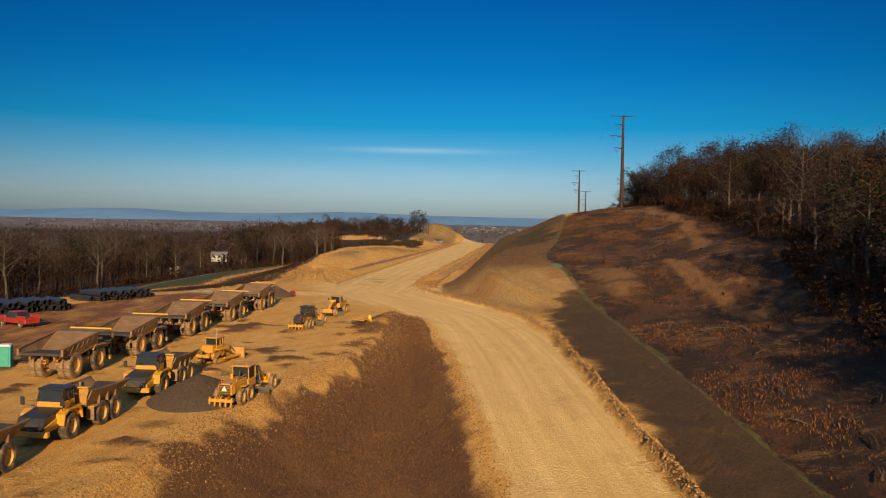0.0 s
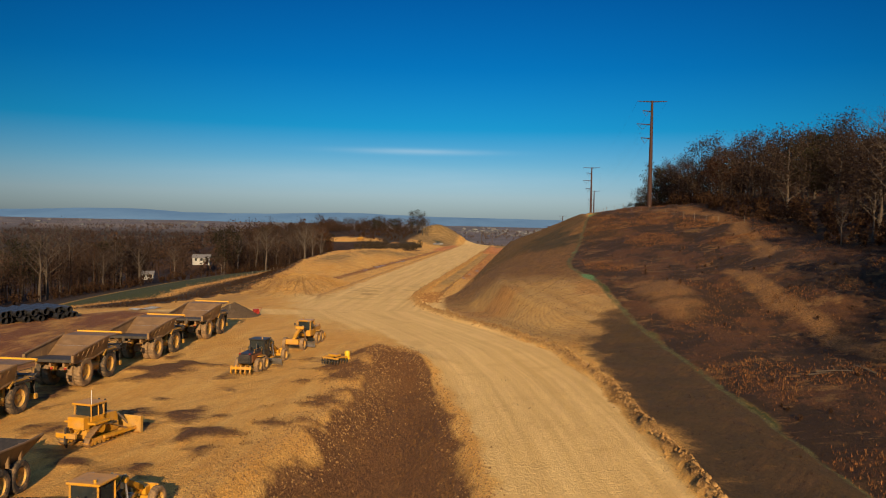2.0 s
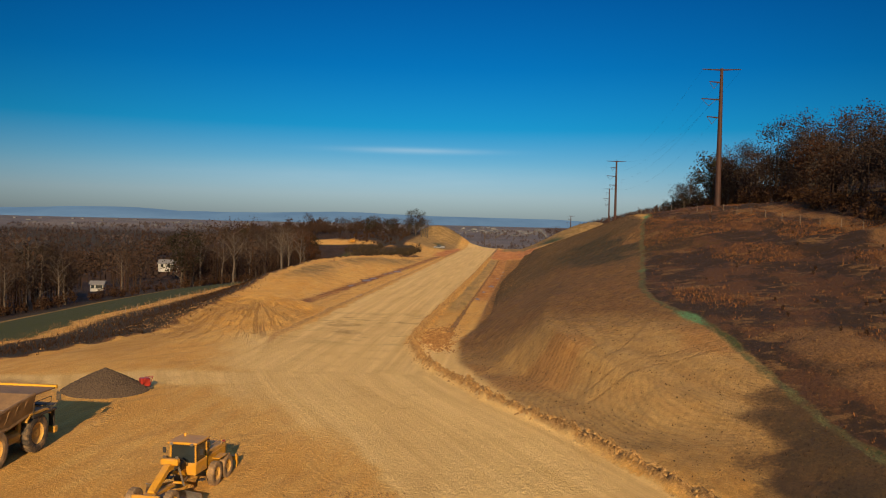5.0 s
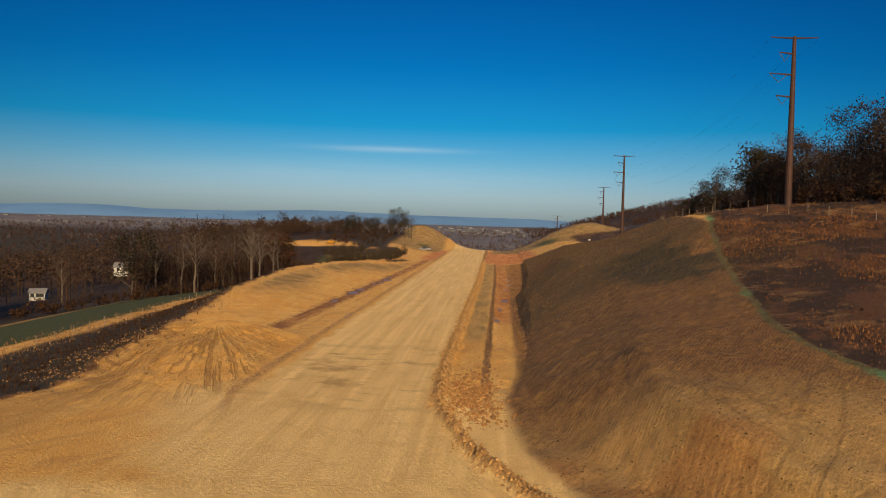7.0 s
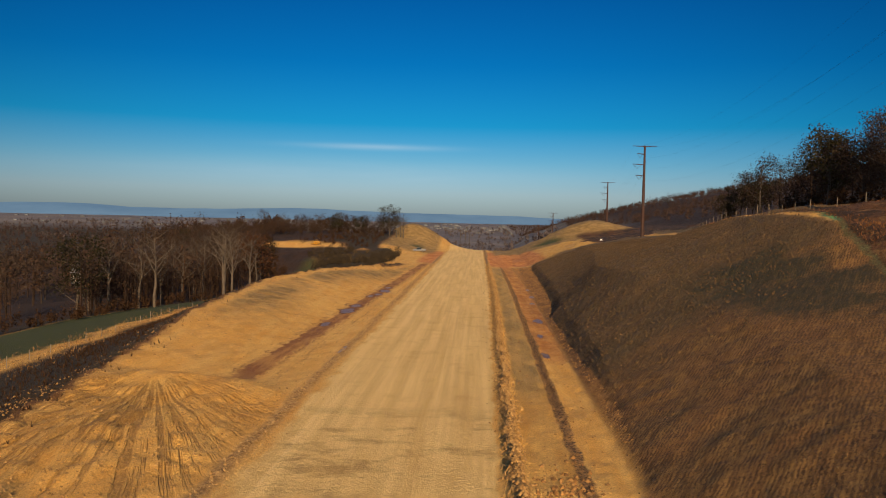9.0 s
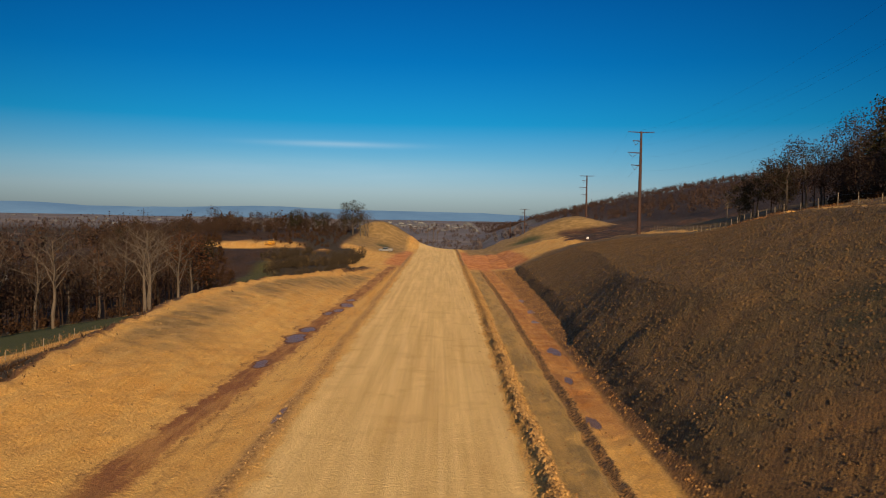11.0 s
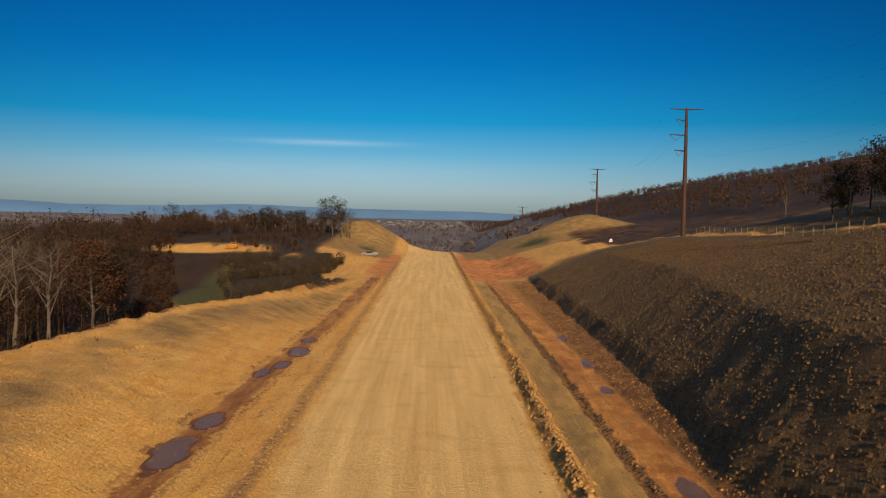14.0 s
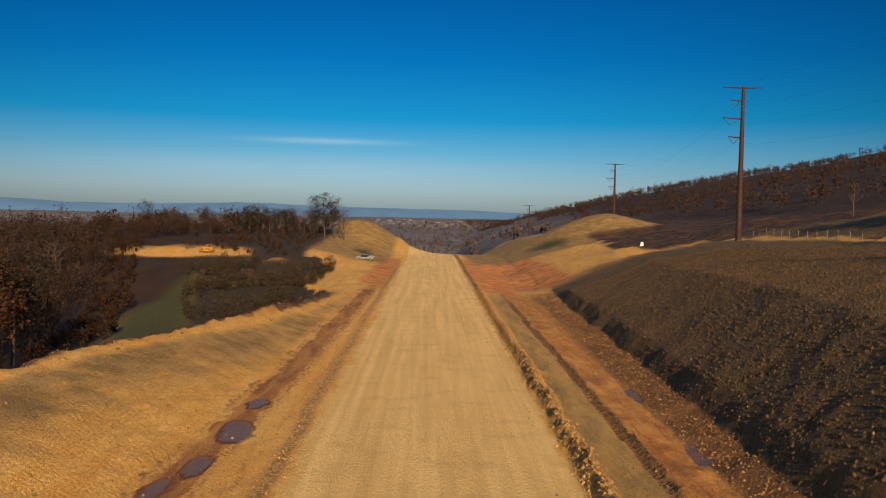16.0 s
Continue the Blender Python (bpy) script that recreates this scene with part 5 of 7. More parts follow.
# ---- shaping helpers ----
def box(bm, x0, x1, y0, y1, z0, z1, bev=0.03, top=(0, 0, 0, 0)):
    """A bevelled block; top pulls its upper face in at x0, x1, y0, y1."""
    v = [bm.verts.new(c) for c in ((x0, y0, z0), (x1, y0, z0), (x1, y1, z0), (x0, y1, z0),
                                   (x0 + top[0], y0 + top[2], z1), (x1 - top[1], y0 + top[2], z1), (x1 - top[1], y1 - top[3], z1), (x0 + top[0], y1 - top[3], z1))]
    faces = [bm.faces.new([v[i] for i in q]) for q in ((3, 2, 1, 0), (4, 5, 6, 7), (0, 1, 5, 4), (1, 2, 6, 5), (2, 3, 7, 6), (3, 0, 4, 7))]
    if bev:
        edges = list({e for f in faces for e in f.edges})
        bmesh.ops.bevel(bm, geom=edges, offset=bev, segments=1, affect="EDGES")
    return bm


def prism(bm, outline, x0, x1, bev=0.03):
    """An outline of (y, z) drawn across from x0 to x1."""
    a = [bm.verts.new((x0, y, z)) for y, z in outline]
    b = [bm.verts.new((x1, y, z)) for y, z in outline]
    k = len(outline)
    faces = [bm.faces.new(a), bm.faces.new(b[::-1])] + [bm.faces.new((a[i], b[i], b[(i + 1) % k], a[(i + 1) % k])) for i in range(k)]
    bmesh.ops.recalc_face_normals(bm, faces=faces)
    if bev:
        bmesh.ops.bevel(bm, geom=list({e for f in faces for e in f.edges}), offset=bev, segments=1, affect="EDGES")
    return bm


def slab(bm, corners, thick):
    """A plate through four corners, thickened along its normal."""
    c = [Vector(p) for p in corners]
    nrm = (c[1] - c[0]).cross(c[3] - c[0]).normalized() * thick
    a, b = [bm.verts.new(p) for p in c], [bm.verts.new(p + nrm) for p in c]
    bm.faces.new(a[::-1])
    bm.faces.new(b)
    for i in range(4):
        bm.faces.new((a[i], a[(i + 1) % 4], b[(i + 1) % 4], b[i]))
    return bm


def rod(bm, pts, r, sides=6):
    tube(bm, [Vector(p) for p in pts], [r] * len(pts), sides)
    return bm


def B():
    return bmesh.new()


def wheel(parent, x, y, z, dia, width, tyre="tyre", rim="rim", side=1, lugs=22):
    """A wheel with lugged tyre and dished rim; side says which way the dish looks."""
    w = new("wheel")
    w.parent = parent
    w.location = (x, y, z)
    R, rr = dia / 2, dia * 0.27
    bm = B()
    prof = [(-0.40, rr), (-0.5, rr * 1.25), (-0.5, R * 0.86), (-0.42, R * 0.965), (0.42, R * 0.965), (0.5, R * 0.86), (0.5, rr * 1.25), (0.40, rr)]
    k = lugs * 2
    rings = []
    for i in range(k):
        a = 6.28318 * i / k
        ring = []
        for j, (u, r) in enumerate(prof):
            if 2 <= j <= 5:
                r = r * (1.0 if (i + (j > 3)) % 2 else 1.045)
            ring.append(bm.verts.new((u * width, math.cos(a) * r, math.sin(a) * r)))
        rings.append(ring)
    for i in range(k):
        r0, r1 = rings[i], rings[(i + 1) % k]
        for j in range(len(prof) - 1):
            bm.faces.new((r0[j], r1[j], r1[j + 1], r0[j + 1]))
    part("tyre", bm, M[tyre], w)
    bm = B()
    dish = [(0.42, rr * 1.02), (0.30, rr * 0.92), (0.12, rr * 0.62), (0.14, rr * 0.45), (0.28, rr * 0.40), (0.30, 0.02)]
    k = 20
    rings = [[bm.verts.new((side * u * width, math.cos(6.28318 * i / k) * r, math.sin(6.28318 * i / k) * r)) for u, r in dish] for i in range(k)]
    for i in range(k):
        r0, r1 = rings[i], rings[(i + 1) % k]
        for j in range(len(dish) - 1):
            bm.faces.new((r0[j], r0[j + 1], r1[j + 1], r1[j]))
    back = [bm.verts.new((-side * 0.38 * width, math.cos(6.28318 * i / k) * rr, math.sin(6.28318 * i / k) * rr)) for i in range(k)]
    bm.faces.new(back)
    bmesh.ops.recalc_face_normals(bm, faces=bm.faces)
    part("rim", bm, M[rim], w)
    return w


def rail(name, parent, pts, r=0.025, mat="dark"):
    return part(name, rod(B(), pts, r, 5), M[mat], parent)


# ---- rigid haul truck: rear axle at the origin, nose towards +y ----
def haul_truck():
    t = new("haul_truck")
    d = 2.46
    for s in (-1, 1):
        wheel(t, s * 1.75, 0, d / 2, d, 0.62, "tyre_dusty", "rim", s, 24)
        wheel(t, s * 1.08, 0, d / 2, d, 0.60, "tyre_dusty", "rim", -s, 24)
        wheel(t, s * 1.72, 4.35, d / 2, d, 0.66, "tyre", "rim", s, 24)
    bm = B()
    for s in (-1, 1):
        box(bm, s * 0.62 - 0.16, s * 0.62 + 0.16, -0.9, 6.0, 1.35, 1.85)
    box(bm, -0.6, 0.6, 2.0, 2.4, 1.4, 1.8)
    box(bm, -0.6, 0.6, 0.9, 1.3, 1.4, 1.8)
    part("chassis", bm, M["yellow_old"], t)
    bm = B()
    rod(bm, [(-1.5, 0, d / 2), (1.5, 0, d / 2)], 0.34, 10)
    box(bm, -0.5, 0.5, -0.55, 0.6, 0.75, 1.65, 0.15)
    part("rear_axle", bm, M["dump"], t)
    part("front_axle", rod(B(), [(-1.5, 4.35, d / 2), (1.5, 4.35, d / 2)], 0.24, 8), M["dark"], t)
    # engine bay, bumper and deck
    part("engine_bay", box(B(), -1.05, 1.05, 4.4, 6.35, 1.2, 2.75, 0.06), M["yellow_old"], t)
    bm = B()
    for k in range(8):
        box(bm, -0.85, 0.85, 6.36, 6.42, 1.35 + 0.16 * k, 1.45 + 0.16 * k, 0)
    part("grille", bm, M["dark"], t)
    part("bumper", box(B(), -2.0, 2.0, 6.3, 6.7, 0.75, 1.2, 0.05), M["yellow_old"], t)
    bm = B()
    box(bm, -2.15, -0.95, 3.55, 6.3, 2.35, 2.5)
    box(bm, 0.95, 2.15, 3.55, 6.3, 2.35, 2.5)
    box(bm, -2.15, 2.15, 5.6, 6.4, 2.70, 2.78)
    part("deck", bm, M["dark"], t)
    for s in (-1, 1):
        part("fender", prism(B(), [(3.0, 2.2), (3.4, 2.55), (5.3, 2.55), (5.7, 2.2), (5.7, 2.35), (5.3, 2.68), (3.4, 2.68), (3.0, 2.35)], s * 1.4, s * 2.1, 0), M["yellow_old"], t)
        bm = B()
        rod(bm, [(s * 2.1, 5.7, 2.5), (s * 2.1, 5.7, 3.35), (s * 2.1, 3.7, 3.35), (s * 2.1, 3.7, 2.5)], 0.03, 5)
        rod(bm, [(s * 2.1, 5.7, 3.0), (s * 2.1, 3.7, 3.0)], 0.025, 5)
        part("handrail", bm, M["dark"], t)
    cab = part("cab", box(B(), -2.05, -0.35, 4.0, 5.6, 2.45, 3.5, 0.06, (0.08, 0.08, 0.08, 0.1)), M["yellow_old"], t)
    part("windscreen", slab(B(), [(-1.9, 5.62, 2.75), (-0.5, 5.62, 2.75), (-0.55, 5.54, 3.4), (-1.85, 5.54, 3.4)], -0.04), M["glass"], cab)
    part("side_window", slab(B(), [(-0.36, 4.2, 2.75), (-0.36, 5.4, 2.75), (-0.42, 5.4, 3.4), (-0.42, 4.2, 3.4)], 0.03), M["glass"], cab)
    part("rear_window", slab(B(), [(-1.85, 3.99, 2.75), (-0.55, 3.99, 2.75), (-0.6, 4.05, 3.4), (-1.8, 4.05, 3.4)], 0.02), M["glass"], cab)
    bm = B()
    rod(bm, [(1.6, 4.2, 2.5), (1.6, 4.2, 3.4)], 0.22, 10)
    part("air_cleaner", bm, M["yellow_old"], t)
    part("fuel_tank", rod(B(), [(1.3, 1.7, 1.35), (1.3, 2.9, 1.35)], 0.42, 12), M["yellow_old"], t)
    part("hydraulic_tank", box(B(), -1.75, -0.85, 1.7, 2.9, 1.0, 1.75, 0.08), M["yellow_old"], t)
    for s in (-1, 1):
        part("hoist_cylinder", rod(B(), [(s * 0.75, 1.4, 1.4), (s * 0.7, 2.2, 2.6)], 0.12, 8), M["steel"], t)
    # dump body: floor, sides with ribs, front wall and canopy over the cab
    body = new("dump_body")
    body.parent = t
    W, W2 = 1.88, 2.14
    bm = B()
    slab(bm, [(-W, -2.45, 2.55), (W, -2.45, 2.55), (W, 0.7, 2.36), (-W, 0.7, 2.36)], 0.12)
    box(bm, -W2 - 0.05, W2 + 0.05, -2.62, -2.40, 2.42, 2.70, 0.03)
    # floor takes the dark steel, darker than the walls
    part("floor_plate", bm, M["dark"], body, "dark steel bed floor")
    part("front_wall", slab(B(), [(-W, 0.65, 2.36), (W, 0.65, 2.36), (W2, 3.6, 3.80), (-W2, 3.6, 3.80)], 0.12), M["dump"], body, "sloping front wall of worn brown steel")
    part("wear_bar", box(B(), -1.98, 1.98, 2.0, 2.14, 3.10, 3.18, 0.02), M["steel"], body)
    for s in (-1, 1):
        bm = B()
        pts = [(-2.55, 2.36, 2.98), (-1.7, 2.32, 3.14), (1.2, 2.25, 3.52), (3.74, 2.7, 3.86)]
        for (y0, b0, t0), (y1, b1, t1) in zip(pts, pts[1:]):
            slab(bm, [(s * W, y0, b0), (s * W, y1, b1), (s * W2, y1, t1), (s * W2, y0, t0)], 0.09 * s)
        rod(bm, [(s * W2, y, z + 0.03) for y, b, z in pts], 0.10, 6)
        rod(bm, [(s * (W + 0.05), y, b) for y, b, z in pts], 0.12, 6)
        part("side_wall", bm, M["dump"], body)
        for k in range(6):
            y = -1.7 + 0.88 * k
            hi = float(np.interp(y, [q[0] for q in pts], [q[2] for q in pts]))
            lo = float(np.interp(y, [q[0] for q in pts], [q[1] for q in pts]))
            part("rib", slab(B(), [(s * (W + 0.01), y - 0.24, lo + 0.1), (s * (W + 0.01), y - 0.10, lo + 0.1), (s * (W2 + 0.01), y + 0.14, hi - 0.08), (s * (W2 + 0.01), y, hi - 0.08)], 0.09 * s), M["rib"], body)
        part("corner_post", box(B(), s * W2 - 0.12, s * W2 + 0.12, -2.64, -2.42, 2.4, 3.05, 0.03), M["dump"], body)
    bm = B()
    box(bm, -2.14, 2.14, 3.6, 6.2, 3.76, 3.86, 0.02)
    part("canopy", bm, M["dump"], body)
    bm = B()
    box(bm, -2.18, 2.18, 6.12, 6.36, 3.74, 3.98, 0.03)
    part("canopy_lip", bm, M["canopy"], body, "bright yellow canopy edge")
    bm = B()
    for x in (-1.2, 0, 1.2):
        box(bm, x - 0.1, x + 0.1, -2.3, 2.6, 1.98, 2.4, 0.02)
    part("underframe", bm, M["dump"], body)
    for s in (-1, 1):
        part("mirror_arm", rod(B(), [(s * 2.1, 5.8, 2.6), (s * 2.45, 6.0, 3.0), (s * 2.45, 6.0, 3.6)], 0.03, 5), M["dark"], t)
        part("mirror", box(B(), s * 2.45 - 0.16, s * 2.45 + 0.16, 5.95, 6.02, 3.05, 3.6, 0.02), M["dark"], t)
        part("ladder", box(B(), s * 1.7 - 0.2, s * 1.7 + 0.2, 6.4, 6.5, 0.9, 2.4, 0.02), M["dark"], t)
        part("suspension_cylinder", rod(B(), [(s * 0.9, -0.5, 1.0), (s * 0.75, -0.75, 2.0)], 0.13, 8), M["dump"], t)
        part("strut_guard", box(B(), s * 1.45 - 0.12, s * 1.45 + 0.12, 2.95, 3.25, 0.9, 2.3, 0.03), M["yellow_old"], t)
    bm = B()
    for s in (-1, 1):
        rod(bm, [(s * 1.42, 0.3, 2.4), (s * 1.42, 0.1, 1.2)], 0.05, 6)
    part("rock_ejector", bm, M["dark"], t)
    for s in (-1, 1):
        part("tail_light", box(B(), s * 0.62 - 0.12, s * 0.62 + 0.12, -0.97, -0.9, 1.5, 1.7, 0.01), M["red"], t)
    return tagged(t, "dusty rigid haul truck with a brown steel dump body", "dump truck", "parked haul trucks")


# ---- articulated dump truck: front axle at the origin, nose towards -y ----
def articulated_truck():
    t = new("articulated_dump_truck")
    d = 1.86
    for s in (-1, 1):
        for y in (0, 4.15, 6.05):
            wheel(t, s * 1.28, y, d / 2, d, 0.66, "tyre", "rim", s, 20)
    bm = B()
    prism(bm, [(-2.0, 0.95), (1.9, 0.95), (1.9, 1.55), (-2.0, 1.5)], -0.85, 0.85)
    part("front_frame", bm, M["dark"], t)
    bm = B()
    for s in (-1, 1):
        box(bm, s * 0.5 - 0.15, s * 0.5 + 0.15, 1.8, 7.2, 1.0, 1.45)
    part("rear_frame", bm, M["dark"], t)
    for y in (0, 4.15, 6.05):
        part("axle", rod(B(), [(-1.1, y, d / 2), (1.1, y, d / 2)], 0.2, 8), M["dark"], t)
    bm = B()
    prism(bm, [(-2.55, 1.05), (-2.6, 1.6), (-2.35, 1.95), (-0.35, 2.28), (-0.35, 1.3), (-1.2, 1.05)], -0.98, 0.98, 0.05)
    part("hood", bm, M["black"], t, "black sloping engine hood")
    for s in (-1, 1):
        part("hood_side", prism(B(), [(-2.5, 1.0), (-2.52, 1.35), (-0.9, 1.75), (-0.35, 1.75), (-0.35, 1.2), (-0.95, 1.0)], s * 0.96, s * 1.10, 0.02), M["yellow"], t, "yellow hood side panel")
        part("headlight", box(B(), s * 0.72 - 0.16, s * 0.72 + 0.16, -2.68, -2.58, 1.2, 1.42, 0.02), M["steel"], t)
        part("fender", prism(B(), [(-1.05, 1.2), (-0.95, 1.85), (-0.5, 2.08), (0.6, 2.08), (1.1, 1.8), (1.2, 1.25), (1.3, 1.25), (1.2, 1.92), (0.65, 2.2), (-0.55, 2.2), (-1.1, 1.95), (-1.2, 1.2)], s * 0.95, s * 1.62, 0.015), M["yellow"], t)
        bm = B()
        for k in range(4):
            box(bm, s * 1.2 - 0.25, s * 1.2 + 0.25, 1.15, 1.35, 0.55 + 0.36 * k, 0.62 + 0.36 * k, 0.01)
        part("step", bm, M["dark"], t)
        bm = B()
        rod(bm, [(s * 1.0, -0.4, 2.3), (s * 1.45, -1.1, 2.6), (s * 1.45, -1.1, 3.1)], 0.03, 5)
        part("mirror_arm", bm, M["dark"], t)
        part("mirror", box(B(), s * 1.45 - 0.14, s * 1.45 + 0.14, -1.2, -1.08, 2.55, 3.1, 0.02), M["black"], t)
        rail("handrail", t, [(s * 1.55, 1.2, 2.15), (s * 1.55, 1.2, 2.95), (s * 1.0, 1.2, 2.95)], 0.025, "yellow")
    part("bumper", box(B(), -1.35, 1.35, -2.75, -2.4, 0.7, 1.1, 0.05), M["yellow"], t)
    part("grille", box(B(), -0.7, 0.7, -2.68, -2.56, 1.12, 1.55, 0.02), M["dark"], t)
    for s in (-1, 1):
        part("engine_side", box(B(), s * 0.9 - 0.06, s * 0.9 + 0.06, -1.1, 0.9, 1.2, 1.9, 0.03), M["rust"], t)
        part("mud_flap", box(B(), s * 1.3 - 0.3, s * 1.3 + 0.3, 2.75, 2.82, 0.7, 1.75, 0.01), M["dump"], t)
        part("rear_fender", box(B(), s * 1.35 - 0.3, s * 1.35 + 0.3, 2.7, 3.3, 1.62, 1.72, 0.02), M["yellow_old"], t)
    part("front_rail", rod(B(), [(1.45, -1.1, 2.2), (1.45, -1.1, 3.0), (1.0, -0.35, 3.0), (1.0, -0.35, 2.3)], 0.03, 5), M["black"], t)
    part("cowl", box(B(), -1.35, 1.35, -0.4, 1.55, 1.35, 2.15, 0.06), M["yellow"], t)
    cab = part("cab", box(B(), -0.95, 0.95, -0.3, 1.35, 2.1, 2.6, 0.04), M["yellow"], t)
    for x in (-0.9, 0.9):
        for y0, y1 in ((-0.28, -0.05), (1.3, 1.25), (0.6, 0.6)):
            part("cab_post", rod(B(), [(x, y0, 2.55), (x * 0.93, y1, 3.4)], 0.06, 6), M["black"], cab)
    part("cab_glass", box(B(), -0.88, 0.88, -0.24, 1.28, 2.56, 3.38, 0.02, (0.06, 0.06, 0.2, 0.05)), M["glass"], cab, "dark tinted cab glass")
    part("cab_roof", box(B(), -0.98, 0.98, -0.15, 1.4, 3.38, 3.52, 0.05), M["black"], cab)
    part("air_stack", rod(B(), [(0.75, 1.65, 1.8), (0.75, 1.65, 3.2)], 0.13, 8), M["black"], t)
    part("hitch", box(B(), -0.4, 0.4, 1.5, 2.6, 0.95, 1.6, 0.08), M["dark"], t)
    body = new("dump_body")
    body.parent = t
    for s in (-1, 1):
        bm = B()
        pts = [(2.3, 1.75, 2.95), (3.3, 1.62, 2.85), (6.3, 1.62, 2.75), (8.1, 2.35, 2.8)]
        for (y0, b0, t0), (y1, b1, t1) in zip(pts, pts[1:]):
            slab(bm, [(s * 1.12, y0, b0), (s * 1.12, y1, b1), (s * 1.62, y1, t1), (s * 1.62, y0, t0)], 0.07 * s)
        rod(bm, [(s * 1.62, y, z) for y, b, z in pts], 0.08, 6)
        part("side_wall", bm, M["dump"], body, "scraped brown steel bed side")
        for k in range(3):
            part("rib", box(B(), s * 1.42 - 0.1, s * 1.42 + 0.1, 3.7 + 1.2 * k, 3.85 + 1.2 * k, 1.7, 2.75, 0.02), M["dump"], body)
    bm = B()
    slab(bm, [(-1.12, 2.3, 1.75), (1.12, 2.3, 1.75), (1.12, 6.3, 1.62), (-1.12, 6.3, 1.62)], 0.07)
    slab(bm, [(-1.12, 6.3, 1.62), (1.12, 6.3, 1.62), (1.12, 8.15, 2.4), (-1.12, 8.15, 2.4)], 0.07)
    part("floor_plate", bm, M["dark"], body, "dark steel bed floor")
    bm = B()
    slab(bm, [(-1.62, 2.05, 3.25), (1.62, 2.05, 3.25), (1.12, 2.35, 1.7), (-1.12, 2.35, 1.7)], 0.09)
    box(bm, -1.65, 1.65, 1.75, 2.15, 3.18, 3.3, 0.02)
    part("headboard", bm, M["yellow_old"], body)
    return tagged(t, "yellow articulated dump truck with black hood", "dump truck", "parked articulated trucks")


# ---- motor grader: rear tandem at the origin, nose towards +y ----
def motor_grader(paint, hood, cabmat, label, sign=False):
    g = new("motor_grader")
    d = 1.40
    for s in (-1, 1):
        for y in (-0.78, 0.78):
            wheel(g, s * 1.02, y, d / 2, d, 0.40, "tyre_dusty", "rim", s, 18)
        wheel(g, s * 1.02, 6.15, d / 2, d, 0.40, "tyre_dusty", "rim", s, 18)
        part("tandem_case", box(B(), s * 0.72 - 0.13, s * 0.72 + 0.13, -1.05, 1.05, 0.5, 0.95, 0.08), M[paint], g)
    part("rear_axle", rod(B(), [(-0.7, 0, 0.75), (0.7, 0, 0.75)], 0.2, 8), M["dark"], g)
    part("engine_hood", prism(B(), [(-1.75, 0.95), (-1.85, 1.7), (-1.6, 1.92), (1.2, 2.0), (1.2, 0.95)], -0.62, 0.62, 0.05), M[hood], g)
    bm = B()
    for k in range(6):
        box(bm, -0.5, 0.5, -1.92, -1.84, 1.05 + 0.14 * k, 1.13 + 0.14 * k, 0)
    part("radiator_grille", bm, M["dark"], g)
    for s in (-1, 1):
        part("side_panel", box(B(), s * 0.66 - 0.03, s * 0.66 + 0.03, -1.5, 0.9, 1.05, 1.75, 0.02), M["rust" if hood == "black" else paint], g)
    part("exhaust", rod(B(), [(0.35, 0.3, 1.9), (0.35, 0.3, 2.65)], 0.07, 8), M["dark"], g)
    part("air_filter", rod(B(), [(-0.35, 0.3, 1.9), (-0.35, 0.3, 2.4)], 0.14, 10), M[hood], g)
    cab = part("cab", box(B(), -0.78, 0.78, 1.25, 2.75, 1.10, 1.80, 0.05), M[cabmat], g)
    for x in (-0.74, 0.74):
        for y in (1.3, 2.7):
            part("cab_post", rod(B(), [(x, y, 1.75), (x * 0.98, y, 2.85)], 0.055, 6), M[cabmat], cab)
    part("cab_glass", box(B(), -0.71, 0.71, 1.33, 2.67, 1.79, 2.82, 0.02), M["glass"], cab)
    part("cab_roof", box(B(), -0.88, 0.88, 1.15, 2.88, 2.82, 2.96, 0.05), M[cabmat], cab)
    bm = B()
    pts = [(2.7, 1.25), (3.4, 1.9), (4.6, 2.05), (5.7, 1.5), (6.35, 1.15)]
    for (y0, z0), (y1, z1) in zip(pts, pts[1:]):
        prism(bm, [(y0, z0 - 0.17), (y0, z0 + 0.17), (y1, z1 + 0.17), (y1, z1 - 0.17)], -0.19, 0.19, 0.02)
    part("main_frame", bm, M[paint], g)
    part("front_axle", box(B(), -0.85, 0.85, 6.02, 6.28, 0.55, 0.85, 0.06), M[paint], g)
    part("front_plate", box(B(), -0.75, 0.75, 6.75, 6.95, 0.7, 1.3, 0.05), M[paint], g)
    part("nose", box(B(), -0.3, 0.3, 6.25, 6.8, 0.75, 1.25, 0.05), M[paint], g)
    bm = B()
    for k in range(24):
        a0, a1 = 6.2832 * k / 24, 6.2832 * (k + 1) / 24
        rod(bm, [(math.cos(a0) * 0.72, 3.9 + math.sin(a0) * 0.72, 0.82), (math.cos(a1) * 0.72, 3.9 + math.sin(a1) * 0.72, 0.82)], 0.08, 5)
    part("blade_circle", bm, M[paint], g)
    bm = B()
    slab(bm, [(-0.15, 3.9, 0.85), (0.15, 3.9, 0.85), (0.1, 6.2, 0.95), (-0.1, 6.2, 0.95)], 0.14)
    part("drawbar", bm, M[paint], g)
    bm = B()
    arc = [(0.16 * math.cos(a) - 0.05, 0.32 * math.sin(a)) for a in np.linspace(-1.3, 1.3, 7)]
    for (u0, v0), (u1, v1) in zip(arc, arc[1:]):
        slab(bm, [(-1.85, 4.35 - u0, 0.42 + v0), (-1.85, 4.35 - u1, 0.42 + v1), (1.85, 3.35 - u1, 0.42 + v1), (1.85, 3.35 - u0, 0.42 + v0)], 0.03)
    part("moldboard", bm, M["steel"], g, "curved grey steel grading blade")
